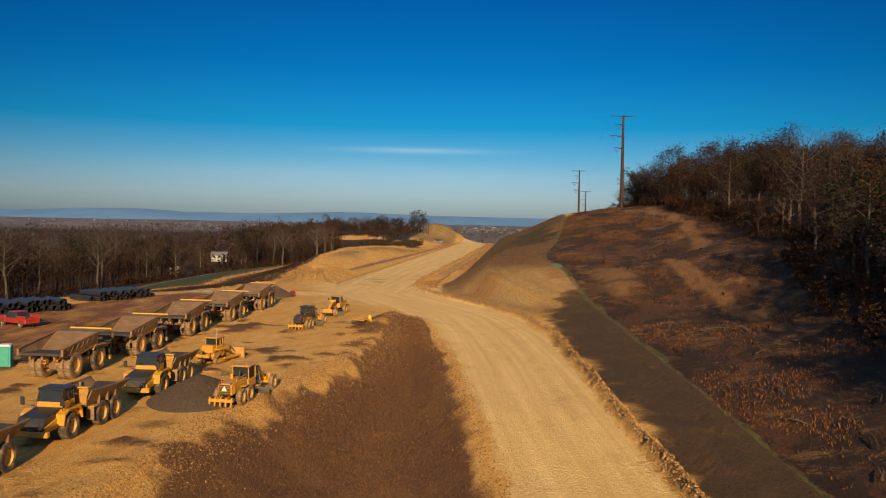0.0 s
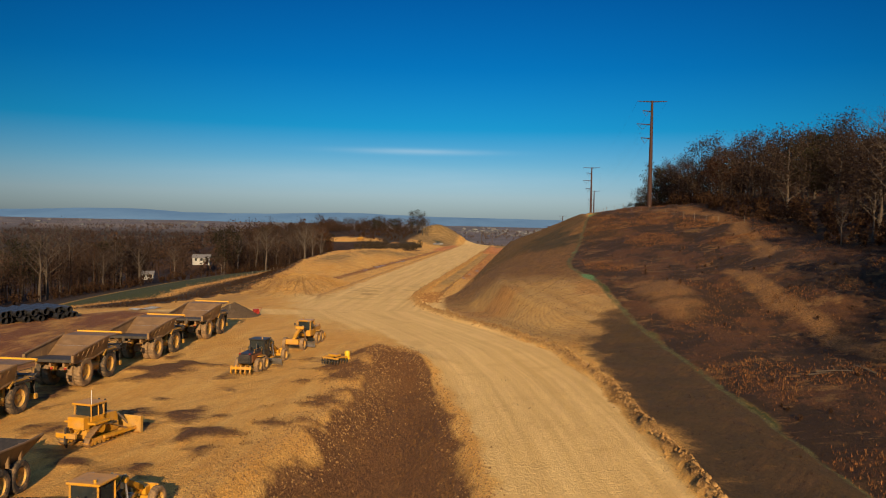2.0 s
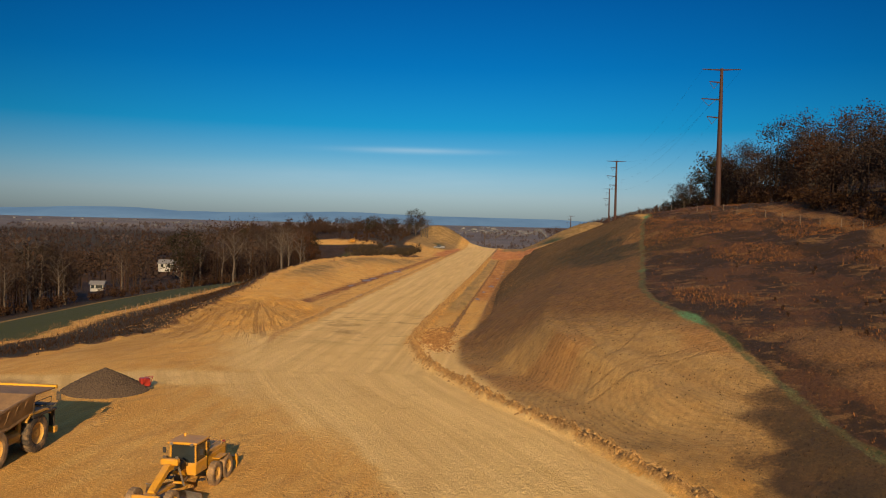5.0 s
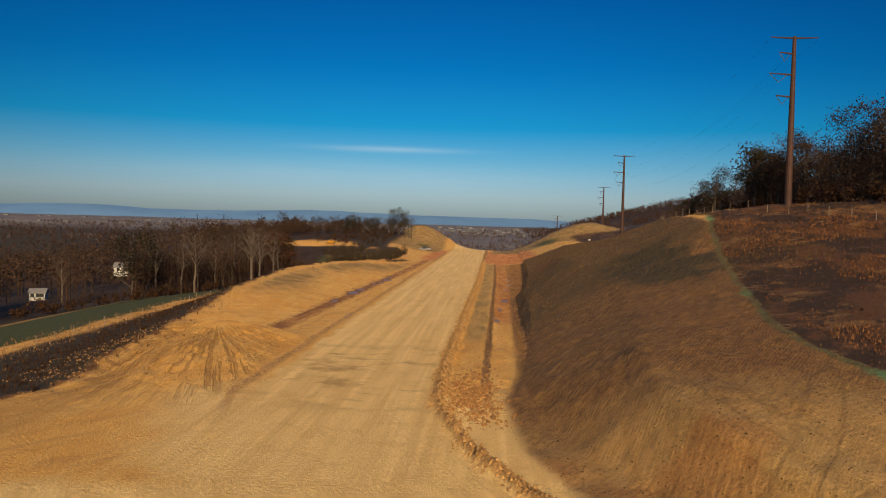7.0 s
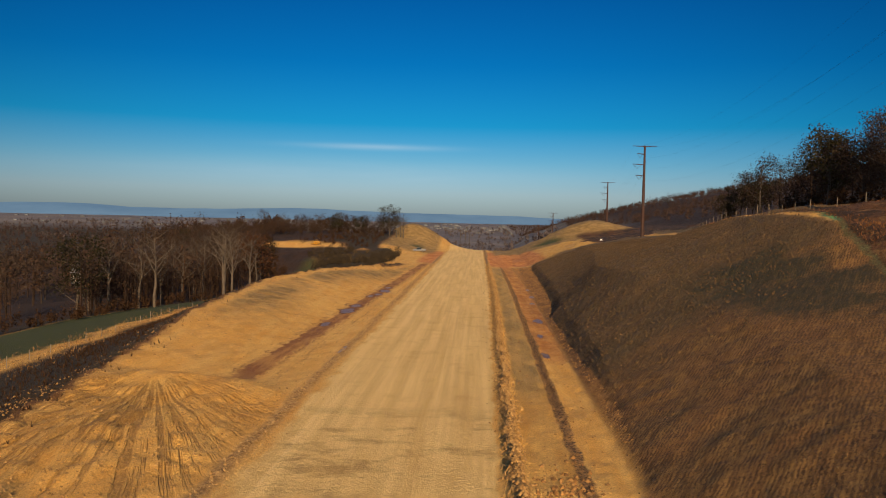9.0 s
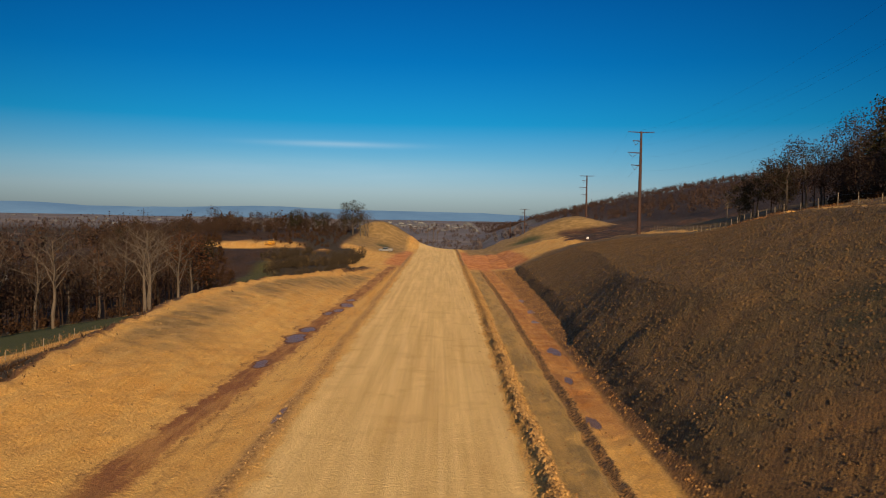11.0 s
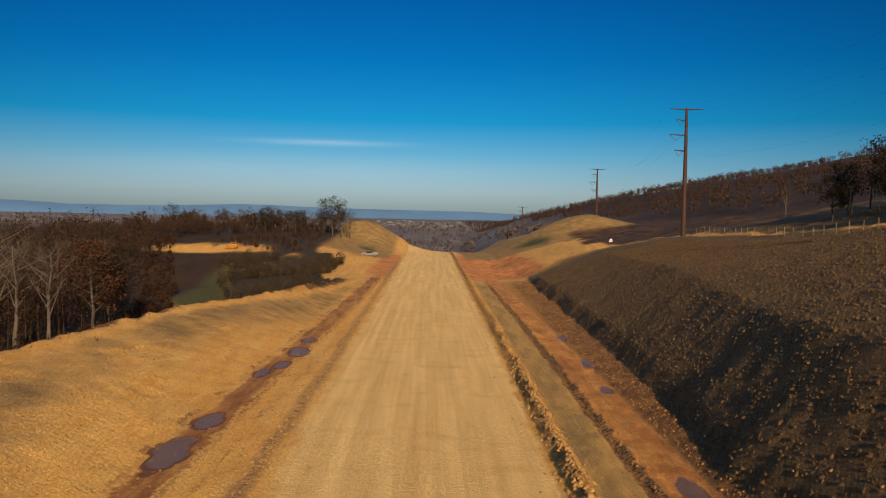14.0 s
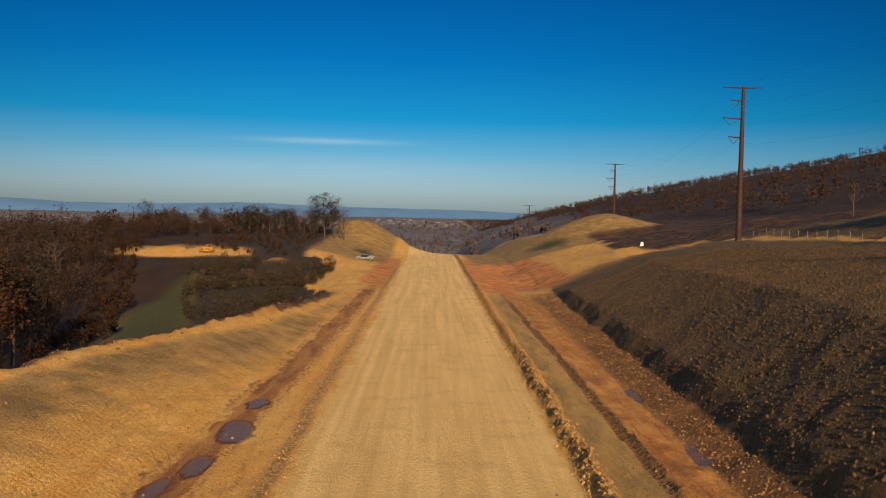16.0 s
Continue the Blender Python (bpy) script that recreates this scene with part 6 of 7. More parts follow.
    for s in (-1, 1):
        bm = B()
        rod(bm, [(s * 0.35, 4.2, 2.35), (s * 0.7, 4.0, 0.95)], 0.06, 6)
        rod(bm, [(s * 0.35, 4.2, 2.55), (s * 0.42, 4.17, 2.1)], 0.09, 6)
        part("lift_cylinder", bm, M["steel"], g)
    part("valve_block", box(B(), -0.28, 0.28, 3.0, 3.5, 1.55, 2.0, 0.04), M["dark"], g)
    part("blade_shift_cylinder", rod(B(), [(-0.55, 4.25, 2.2), (0.75, 3.75, 0.95)], 0.07, 6), M["dark"], g)
    part("hydraulic_hose", rod(B(), [(0.3, 2.9, 1.7), (0.45, 3.4, 2.2), (0.35, 4.0, 2.5)], 0.035, 5), M["black"], g)
    part("hydraulic_hose", rod(B(), [(-0.3, 2.9, 1.7), (-0.48, 3.5, 2.15), (-0.35, 4.1, 2.5)], 0.035, 5), M["black"], g)
    part("steering_cylinder", rod(B(), [(-0.7, 6.0, 0.95), (0.2, 5.85, 0.95)], 0.06, 6), M["steel"], g)
    for s in (-1, 1):
        part("mirror", box(B(), s * 1.1 - 0.1, s * 1.1 + 0.1, 2.7, 2.76, 2.3, 2.62, 0.02), M["black"], g)
        part("work_light", box(B(), s * 0.6 - 0.09, s * 0.6 + 0.09, 2.86, 2.96, 2.8, 2.94, 0.02), M["steel"], g)
        part("access_step", box(B(), s * 0.95 - 0.15, s * 0.95 + 0.15, 2.1, 2.5, 0.75, 0.82, 0.01), M["dark"], g)
        part("rear_fender", box(B(), s * 1.0 - 0.24, s * 1.0 + 0.24, -0.5, 0.6, 1.48, 1.54, 0.01), M[paint], g)
    part("beacon", rod(B(), [(0.5, 1.4, 2.94), (0.5, 1.4, 3.12)], 0.07, 8), M["canopy"], g)
    part("saddle", box(B(), -0.5, 0.5, 4.05, 4.4, 2.1, 2.45, 0.05), M[paint], g)
    part("ripper_beam", box(B(), -1.05, 1.05, -2.65, -2.4, 0.55, 0.82, 0.03), M[paint], g)
    for s in (-1, 1):
        part("ripper_arm", slab(B(), [(s * 0.4 - 0.06, -1.8, 0.9), (s * 0.4 + 0.06, -1.8, 0.9), (s * 0.4 + 0.06, -2.5, 0.78), (s * 0.4 - 0.06, -2.5, 0.78)], 0.14), M[paint], g)
    for k in range(5):
        x = -0.95 + 0.475 * k
        part("ripper_shank", prism(B(), [(-2.45, 0.95), (-2.6, 0.95), (-2.75, 0.3), (-2.5, 0.05), (-2.55, 0.35)], x - 0.05, x + 0.05, 0), M[paint], g)
    for s in (-1, 1):
        part("rear_light", box(B(), s * 0.5 - 0.08, s * 0.5 + 0.08, -1.75, -1.6, 1.86, 1.98, 0.01), M["red"], g)
        rail("handrail", g, [(s * 0.66, -1.0, 1.9), (s * 0.66, -1.0, 2.25), (s * 0.66, 0.9, 2.25), (s * 0.66, 0.9, 1.9)], 0.02, paint)
    if sign:
        bm = B()
        v = [bm.verts.new(c) for c in ((-0.24, -1.935, 1.35), (0.24, -1.935, 1.35), (0, -1.935, 1.78), (-0.24, -1.91, 1.35), (0.24, -1.91, 1.35), (0, -1.91, 1.78))]
        bm.faces.new(v[:3])
        for i in range(3):
            bm.faces.new((v[i], v[(i + 1) % 3], v[(i + 1) % 3 + 3], v[i + 3]))
        part("warning_triangle", bm, M["white"], g, "pale slow-vehicle triangle")
    return tagged(g, label, "motor grader")


# ---- crawler dozer: centre at the origin, blade towards +y ----
def dozer():
    z = new("bulldozer")
    for s in (-1, 1):
        tr = new("track")
        tr.parent = z
        tr.location = (s * 1.1, 0, 0)
        path = [Vector((0, 2.0, 0.06)), Vector((0, 2.35, 0.35)), Vector((0, 2.25, 0.7)), Vector((0, 0.5, 1.35)), Vector((0, -0.5, 1.65)), Vector((0, -1.0, 1.35)), Vector((0, -1.9, 0.75)), Vector((0, -2.1, 0.35)), Vector((0, -1.8, 0.06))]
        loop = path + [path[0]]
        shoes = B()
        for a, b in zip(loop, loop[1:]):
            cnt = max(1, int((b - a).length / 0.24))
            for k in range(cnt):
                p, q = a.lerp(b, k / cnt), a.lerp(b, (k + 0.86) / cnt)
                slab(shoes, [(-0.29, p.y, p.z), (0.29, p.y, p.z), (0.29, q.y, q.z), (-0.29, q.y, q.z)], -0.07)
        part("track_belt", shoes, M["dump"], tr)
        bm = B()
        for y, zz, r in ((1.95, 0.4, 0.32), (-1.75, 0.42, 0.34), (-0.45, 1.25, 0.36)):
            rod(bm, [(-0.16, y, zz), (0.16, y, zz)], r, 14)
        for k in range(6):
            rod(bm, [(-0.14, -1.2 + 0.5 * k, 0.25), (0.14, -1.2 + 0.5 * k, 0.25)], 0.15, 10)
        box(bm, -0.15, 0.15, -1.6, 1.8, 0.3, 0.62, 0.04)
        part("track_frame", bm, M["yellow"], tr)
    part("hull", box(B(), -0.78, 0.78, -1.7, 2.1, 0.55, 1.3, 0.06), M["yellow"], z)
    part("hood", prism(B(), [(0.35, 1.25), (0.35, 2.2), (2.0, 2.05), (2.15, 1.9), (2.15, 0.9), (1.2, 1.1)], -0.62, 0.62, 0.04), M["yellow"], z)
    part("grille", box(B(), -0.5, 0.5, 2.15, 2.2, 1.05, 1.85, 0.01), M["dark"], z)
    for s in (-1, 1):
        part("exhaust_stack", rod(B(), [(s * 0.3, 1.1, 2.1), (s * 0.3, 1.1, 3.0), (s * 0.3, 1.0, 3.15)], 0.08, 8), M["dark"], z)
        part("fender", box(B(), s * 1.05 - 0.4, s * 1.05 + 0.4, -1.5, 0.2, 1.68, 1.85, 0.03), M["yellow"], z)
    part("fuel_tank", box(B(), -0.75, 0.75, -2.0, -1.2, 1.3, 2.3, 0.08), M["yellow"], z)
    cab = part("cab", box(B(), -0.8, 0.8, -1.15, 0.35, 1.5, 2.2, 0.04), M["yellow"], z)
    part("cab_glass", box(B(), -0.74, 0.74, -1.08, 0.28, 2.2, 3.05, 0.02, (0.04, 0.04, 0.02, 0.1)), M["glass"], cab)
    for x in (-0.78, 0.78):
        for y in (-1.12, -0.3, 0.3):
            part("cab_post", rod(B(), [(x, y, 2.15), (x * 0.96, y, 3.1)], 0.05, 6), M["yellow"], cab)
    part("cab_roof", box(B(), -0.95, 0.95, -1.3, 0.5, 3.05, 3.22, 0.05), M["yellow"], cab)
    bm = B()
    arc = [(0.22 * math.cos(a), 0.70 * math.sin(a)) for a in np.linspace(-1.25, 1.25, 7)]
    prism(bm, [(3.45 - u, 0.78 + v) for u, v in arc] + [(3.37 - u, 0.78 + v) for u, v in arc[::-1]], -1.95, 1.95, 0)
    blade = part("blade", bm, M["yellow_old"], z)
    for s in (-1, 1):
        part("end_plate", slab(B(), [(s * 1.96, 3.15, 0.1), (s * 1.96, 3.5, 0.1), (s * 1.96, 3.5, 1.45), (s * 1.96, 3.25, 1.4)], 0.06), M["yellow_old"], blade)
    for s in (-1, 1):
        part("push_arm", prism(B(), [(-0.6, 0.5), (-0.6, 0.75), (3.2, 0.65), (3.2, 0.4)], s * 1.55 - 0.1, s * 1.55 + 0.1, 0.02), M["yellow"], z)
        part("lift_cylinder", rod(B(), [(s * 0.7, 2.0, 1.9), (s * 0.75, 3.2, 0.8)], 0.08, 8), M["steel"], z)
    rp = part("ripper", box(B(), -0.9, 0.9, -3.05, -2.75, 0.9, 1.3, 0.05), M["yellow"], z)
    part("shank", prism(B(), [(-2.7, 1.7), (-3.0, 1.7), (-3.1, 0.5), (-2.85, 0.15), (-2.85, 0.6)], -0.08, 0.08, 0), M["dark"], rp)
    for s in (-1, 1):
        part("ripper_link", rod(B(), [(s * 0.5, -1.7, 1.5), (s * 0.5, -2.8, 1.15)], 0.09, 6), M["yellow"], z)
    part("beacon_mast", rod(B(), [(0.85, -1.2, 3.1), (0.85, -1.2, 4.3)], 0.03, 5), M["white"], z)
    return tagged(z, "yellow crawler bulldozer with ripper on bare clay", "bulldozer")


def disc_harrow():
    h = new("disc_harrow")
    bm = B()
    for y in (-0.9, 0.9):
        box(bm, -1.5, 1.5, y - 0.1, y + 0.1, 0.75, 0.95, 0.02)
    for x in (-1.2, 0, 1.2):
        box(bm, x - 0.08, x + 0.08, -0.95, 0.95, 0.9, 1.05, 0.02)
    part("frame", bm, M["yellow"], h)
    part("drawbar", rod(B(), [(0, 0.9, 0.9), (0, 2.9, 0.6)], 0.1, 6), M["yellow"], h)
    for y in (-0.9, 0.9):
        for k in range(7):
            x = -1.45 + 0.48 * k
            bm = B()
            rod(bm, [(x - 0.03, y - 0.02, 0.42), (x + 0.03, y + 0.02, 0.42)], 0.43, 16)
            part("disc", bm, M["dark"], h)
        part("gang_shaft", rod(B(), [(-1.6, y, 0.42), (1.6, y, 0.42)], 0.06, 6), M["dark"], h)
    part("weight_box", box(B(), -0.7, 0.7, -0.5, 0.5, 1.05, 1.35, 0.04), M["yellow"], h)
    part("jack_stand", rod(B(), [(0.1, 2.7, 0.1), (0.1, 2.7, 1.3)], 0.05, 6), M["yellow"], h)
    return tagged(h, "yellow towed disc harrow with dark discs", "disc harrow")


def stand(ob, x, y, turn=0.0, s=1.0, sink=0.03):
    ob.matrix_basis = pose(x, y, ground_z(x, y) - sink, 0, 0, turn) @ Matrix.Scale(s, 4)
    return ob


first = stand(haul_truck(), -43.4, 74.9, -1)
for x, y, a in ((-43.3, 88.3, -1.5), (-43.0, 102.0, 0.5), (-42.7, 115.9, -1), (-42.6, 129.8, 0)):
    stand(copy_thing(first, pose(0, 0, 0)), x, y, a)
art = stand(articulated_truck(), -32.4, 55.4, -1)
for x, y, a in ((-32.2, 70.0, 1), (-32.1, 41.5, 0)):
    stand(copy_thing(art, pose(0, 0, 0)), x, y, a)
stand(motor_grader("yellow", "yellow", "yellow", "old yellow motor grader with rear ripper", True), -23.9, 68.6, -5)
stand(motor_grader("yellow", "black", "black", "black and yellow motor grader with dark cab"), -29.55, 112.2, -5)
stand(motor_grader("yellow", "yellow_old", "yellow", "yellow motor grader facing the parked black grader"), -28.35, 130.8, 176.5)
stand(dozer(), -32.2, 86.6, -12, 0.86)
stand(disc_harrow(), -21.9, 114.9, -30, 0.74)

# ---- loose stuff on the ground ----
def cloud_mesh(name, verts, faces, material, label, category):
    me = bpy.data.meshes.new(name)
    me.vertices.add(len(verts))
    me.vertices.foreach_set("co", verts.astype(np.float32).ravel())
    me.loops.add(faces.size)
    me.loops.foreach_set("vertex_index", faces.astype(np.int32).ravel())
    me.polygons.add(len(faces))
    me.polygons.foreach_set("loop_start", np.arange(0, faces.size, 3, dtype=np.int32))
    me.update(calc_edges=True)
    me.materials.append(M[material])
    return tagged(new(name, me), label, category, kind="stuff")


def pick(seed, count, box_, weight):
    """Places in a stretch of the plan, as dense as weight says."""
    r = np.random.default_rng(seed)
    xs, ys, zs = [], [], []
    got = 0
    while got < count:
        x, y = r.uniform(box_[0], box_[1], count * 3), r.uniform(box_[2], box_[3], count * 3)
        q = plan(x, y)
        keep = r.uniform(size=len(x)) < weight(x, y, q)
        xs.append(x[keep]), ys.append(y[keep]), zs.append(q["z"][keep])
        got += int(keep.sum())
    return r, np.concatenate(xs)[:count], np.concatenate(ys)[:count], np.concatenate(zs)[:count]


def stones(name, seed, material, count, box_, weight, size, label):
    r, x, y, z = pick(seed, count, box_, weight)
    s = size[0] + (size[1] - size[0]) * r.uniform(size=count) ** 2.5
    a = r.uniform(0, 6.2832, count)
    base = np.array([(1, 0, -0.3), (0, 1, -0.3), (-1, 0, -0.3), (0, -1, -0.3), (0, 0, 0.75)])
    v = base[None] * r.uniform(0.6, 1.3, (count, 5, 1)) + r.normal(0, 0.14, (count, 5, 3))
    c, sn = np.cos(a)[:, None], np.sin(a)[:, None]
    v = np.stack([v[..., 0] * c - v[..., 1] * sn, v[..., 0] * sn + v[..., 1] * c, v[..., 2]], -1) * s[:, None, None]
    v = v + np.stack([x, y, z + s * 0.18], -1)[:, None]
    f = np.array([(0, 1, 4), (1, 2, 4), (2, 3, 4), (3, 0, 4)])
    faces = (np.arange(count) * 5)[:, None, None] + f[None]
    return cloud_mesh(name, v.reshape(-1, 3), faces.reshape(-1, 3), material, label, "rubble")


def tufts(name, seed, material, count, box_, weight, high, label, blades=3):
    r, x, y, z = pick(seed, count, box_, weight)
    n = count * blades
    own = np.repeat(np.arange(count), blades)
    h = r.uniform(*high, count)[own] * r.uniform(0.6, 1.1, n)
    a = r.uniform(0, 6.2832, n)
    root = np.stack([x[own], y[own], z[own] - 0.04], -1) + np.stack([np.cos(a), np.sin(a), 0 * a], -1) * (h * 0.12)[:, None]
    tip = root + np.stack([np.cos(a) * h * 0.55, np.sin(a) * h * 0.55, h], -1) + r.normal(0, 0.05, (n, 3))
    w = np.stack([-np.sin(a), np.cos(a), 0 * a], -1) * (h * 0.13)[:, None]
    v = np.stack([root - w, root + w, tip], 1).reshape(-1, 3)
    return cloud_mesh(name, v, np.arange(n * 3).reshape(-1, 3), material, label, "grass")


stones("berm_rubble", 101, "berm_clod", 18000, (-25, 14, 50, 440), lambda x, y, q: np.exp(-((x - road_right(y) - 0.9) / 0.6) ** 2), (0.04, 0.20), "crumbled clay clods along the haul road's edge")
stones("berm_rubble", 102, "berm_clod", 5000, (-46, -38, 185, 440), lambda x, y, q: np.exp(-((x - road_left(y) + 0.9) / 0.8) ** 2), (0.03, 0.13), "small clods along the road's edge")
stones("hollow_rubble", 103, "hollow_clod", 18000, (-28, 2, 44, 130), lambda x, y, q: np.exp(-((x - rim_x(y) - 0.6) / 2.0) ** 2) + 0.8 * np.exp(-((x - road_left(y) + 0.8) / 0.9) ** 2) * (y < 122), (0.03, 0.12), "loose pale stones round the overgrown hollow")
stones("edge_rubble", 104, "hollow_clod", 1300, (-70, -44, 170, 420), lambda x, y, q: np.exp(-((x - crest_x(y) + 1.0) / 1.6) ** 2), (0.04, 0.15), "rubble and debris along the bank's outer edge")
stones("clods", 105, "clod", 46000, (-18, 22, 215, 430), lambda x, y, q: q["bank"] * q["brush"] * 0.9, (0.05, 0.20), "dark earth clods on the track-worked bank")
stones("clods", 106, "clod", 9000, (-24, 14, 135, 230), lambda x, y, q: 0.5 * q["bank"] + 0.5 * q["red"], (0.02, 0.10), "clay clods on the bank's bare nose")
stones("clods", 107, "ditch_clod", 9000, (-25, -8, 205, 430), lambda x, y, q: 0.05 + smooth(8.2, 8.8, q["off"]) * smooth(0.3, -0.2, q["scp"]) + 0.6 * np.exp(-((q["off"] - 5.2) / 0.35) ** 2), (0.03, 0.14), "clay crumbs along the drainage ditch")
stones("clods", 108, "berm_clod", 9000, (-64, -42, 190, 420), lambda x, y, q: 0.12 + 0.88 * q["fan"], (0.03, 0.14), "clay clods on the spoil heap and bank")
stones("clods", 109, "hollow_clod", 2500, (-28, 2, 44, 130), lambda x, y, q: q["brush"], (0.02, 0.08), "dark clods and pebbles in the hollow")
stones("berm_rubble", 110, "ditch_clod", 2200, (-23, -15, 178, 206), lambda x, y, q: np.exp(-((q["off"] - 3.6) / 1.7) ** 2 - ((y - 190) / 7.0) ** 2), (0.05, 0.26), "heap of pushed-up clay lumps below the bank")
tufts("dry_grass", 111, "scrub", 42000, (6, 48, 52, 270), lambda x, y, q: q["brush"] * 0.9, (0.04, 0.20), "low brown weeds over the hillside")
tufts("dry_grass", 112, "rusty_weed", 32000, (8, 48, 58, 330), lambda x, y, q: q["brush"] * smooth(-0.3, 0.5, q["gln"]) * (0.08 + 0.92 * smooth(0.1, 0.6, fbm(x, y, 12, 3, 91))), (0.10, 0.38), "tawny dry grass in patches on the hillside")
tufts("dry_grass", 113, "hollow_weed", 30000, (-24, 2, 46, 130), lambda x, y, q: q["brush"], (0.06, 0.24), "rusty brown weeds in the hollow")
tufts("dry_grass", 114, "dry_grass", 1500, (-24, 2, 46, 130), lambda x, y, q: q["brush"] * 0.6, (0.06, 0.24), "straw-coloured weeds in the hollow")
tufts("dry_grass", 115, "dry_grass", 6000, (-86, -58, 150, 400), lambda x, y, q: np.exp(-((x - crest_x(y) + 16) / 3.5) ** 2), (0.12, 0.4), "strip of tall dry grass beside the green field")
tufts("dry_grass", 116, "scrub", 9000, (-75, -50, 160, 420), lambda x, y, q: np.exp(-((x - crest_x(y) + 7.0) / 4.5) ** 2), (0.15, 0.55), "dark weeds on the bank's outer slope")
tufts("dry_grass", 117, "straw", 14000, (-18, 40, 215, 440), lambda x, y, q: q["brush"] * 0.5, (0.04, 0.14), "sparse straw on the dark bank")
thicket("scrub", 29, "scrub", 70, within(12, 46, 70, 250, lambda x, y: x > np.interp(y, (60, 130, 175, 250), (24, 18, 11, 18))), (0.3, 0.8), 60, 0.09, 0.0, "low dark bushes on the hillside", "bushes")
thicket("scrub", 30, "scrub", 120, within(-66, -52, 350, 400, lambda x, y: (x < np.interp(y, (350, 400), (-60, -53)))), (0.5, 2.0), 40, 0.2, 0.0, "dark brush along the bank's edge", "bushes")


def heap(name, x, y, rx, ry, h, material, label, seed):
    """A gravel pile: a rough cone under loose stones."""
    me_v, r = [], np.random.default_rng(seed)
    n = 5200
    a, d = r.uniform(0, 6.2832, n), np.sqrt(r.uniform(0, 1, n))
    px, py = x + np.cos(a) * d * rx, y + np.sin(a) * d * ry
    pz = plan(px, py)["z"] + h * np.clip(1 - d, 0, 1) ** 0.9
    s = r.uniform(0.04, 0.10, n)
    base = np.array([(1, 0, 0), (0, 1, 0), (-1, 0, 0), (0, -1, 0), (0, 0, 0.8), (0, 0, -0.8)])
    v = (base[None] * r.uniform(0.6, 1.3, (n, 6, 1)) + r.normal(0, 0.15, (n, 6, 3))) * s[:, None, None] + np.stack([px, py, pz], -1)[:, None]
    f = np.array([(0, 1, 4), (1, 2, 4), (2, 3, 4), (3, 0, 4), (1, 0, 5), (2, 1, 5), (3, 2, 5), (0, 3, 5)])
    faces = ((np.arange(n) * 6)[:, None, None] + f[None]).reshape(-1, 3)
    v = v.reshape(-1, 3)
    k, seg, rings = len(v), 40, 12
    ca = np.linspace(0, 6.2832, seg, endpoint=False)
    cone = []
    for i in range(rings + 1):
        d = i / rings
        qx, qy = x + np.cos(ca) * d * rx * 1.02, y + np.sin(ca) * d * ry * 1.02
        cone.append(np.stack([qx, qy, plan(qx, qy)["z"] + h * (1 - d) ** 0.9 - 0.03], -1))
    cone = np.concatenate(cone)
    tri = []
    for i in range(rings):
        for j in range(seg):
            a0, a1, b0, b1 = i * seg + j, i * seg + (j + 1) % seg, (i + 1) * seg + j, (i + 1) * seg + (j + 1) % seg
            tri += [(a0, b0, b1), (a0, b1, a1)]
    return tagged(cloud_mesh(name, np.concatenate([v, cone]), np.concatenate([faces, np.array(tri) + k]), material, label, "gravel pile"), kind="stuff")


heap("gravel_pile", -27.3, 69.6, 4.0, 5.6, 2.0, "gravel", "dark grey gravel pile beside the parked grader", 5)
heap("gravel_pile", -45.2, 152.0, 3.6, 3.4, 1.9, "gravel", "grey gravel pile ahead of the haul trucks", 6)


def pipe_stack(x, y, turn, seed):
    st = new("pipe_stack")
    r = random.Random(seed)
    for row in range(2):
        for k in range(13 - 2 * row):
            b = B()
            cx, cz = (k - (12 - 2 * row) / 2) * 0.95 + r.uniform(-0.06, 0.06), 0.45 + row * 0.80
            y0 = r.uniform(-1.1, 1.1)
            sides = 14
            outer = [[b.verts.new((cx + math.cos(6.2832 * i / sides) * q, yy, cz + math.sin(6.2832 * i / sides) * q)) for i in range(sides)] for yy, q in ((y0 - 3, 0.46), (y0 + 3, 0.46), (y0 + 3, 0.38), (y0 - 3, 0.38))]
            for p0, p1 in zip(outer, outer[1:] + outer[:1]):
                for i in range(sides):
                    b.faces.new((p0[i], p0[(i + 1) % sides], p1[(i + 1) % sides], p1[i]))
            part("pipe", b, M["pipe"], st)
    stand(st, x, y, turn, 1.0, -0.0)
    return tagged(st, "stack of black corrugated drainage pipes on bare soil", "pipes", "pipe stacks")


pipe_stack(-71.5, 142, 62, 1)
pipe_stack(-75, 121, 55, 2)


def pickup(name, paint, label, cat):
    """A small road vehicle: cab, bed, wheels."""
    t = new(name)
    part("body", box(B(), -0.95, 0.95, -2.7, 2.6, 0.45, 1.05, 0.08), M[paint], t)
    part("hood", box(B(), -0.9, 0.9, 1.2, 2.55, 1.0, 1.2, 0.06, (0.05, 0.05, 0, 0.1)), M[paint], t)
    part("cab_glass", box(B(), -0.88, 0.88, -0.9, 1.3, 1.02, 1.7, 0.05, (0.12, 0.12, 0.15, 0.45)), M["glass"], t)
    part("roof", box(B(), -0.76, 0.76, -0.72, 0.84, 1.68, 1.76, 0.03), M[paint], t)
    for s in (-1, 1):
        part("bed_side", box(B(), s * 0.9 - 0.05, s * 0.9 + 0.05, -2.65, -0.95, 1.0, 1.35, 0.02), M[paint], t)
        for y in (-1.7, 1.65):
            wheel(t, s * 0.85, y, 0.38, 0.76, 0.26, "tyre", "steel", s, 10)
    return tagged(t, label, cat)


stand(pickup("pickup_truck", "red", "red pickup truck parked beside the pipe stacks", "pickup truck"), -66.4, 105.5, 65, 1.15)
stand(pickup("pickup_truck", "silver", "silver-grey pickup truck on the dirt crossing", "pickup truck"), -51.5, 524, 80, 1.05)


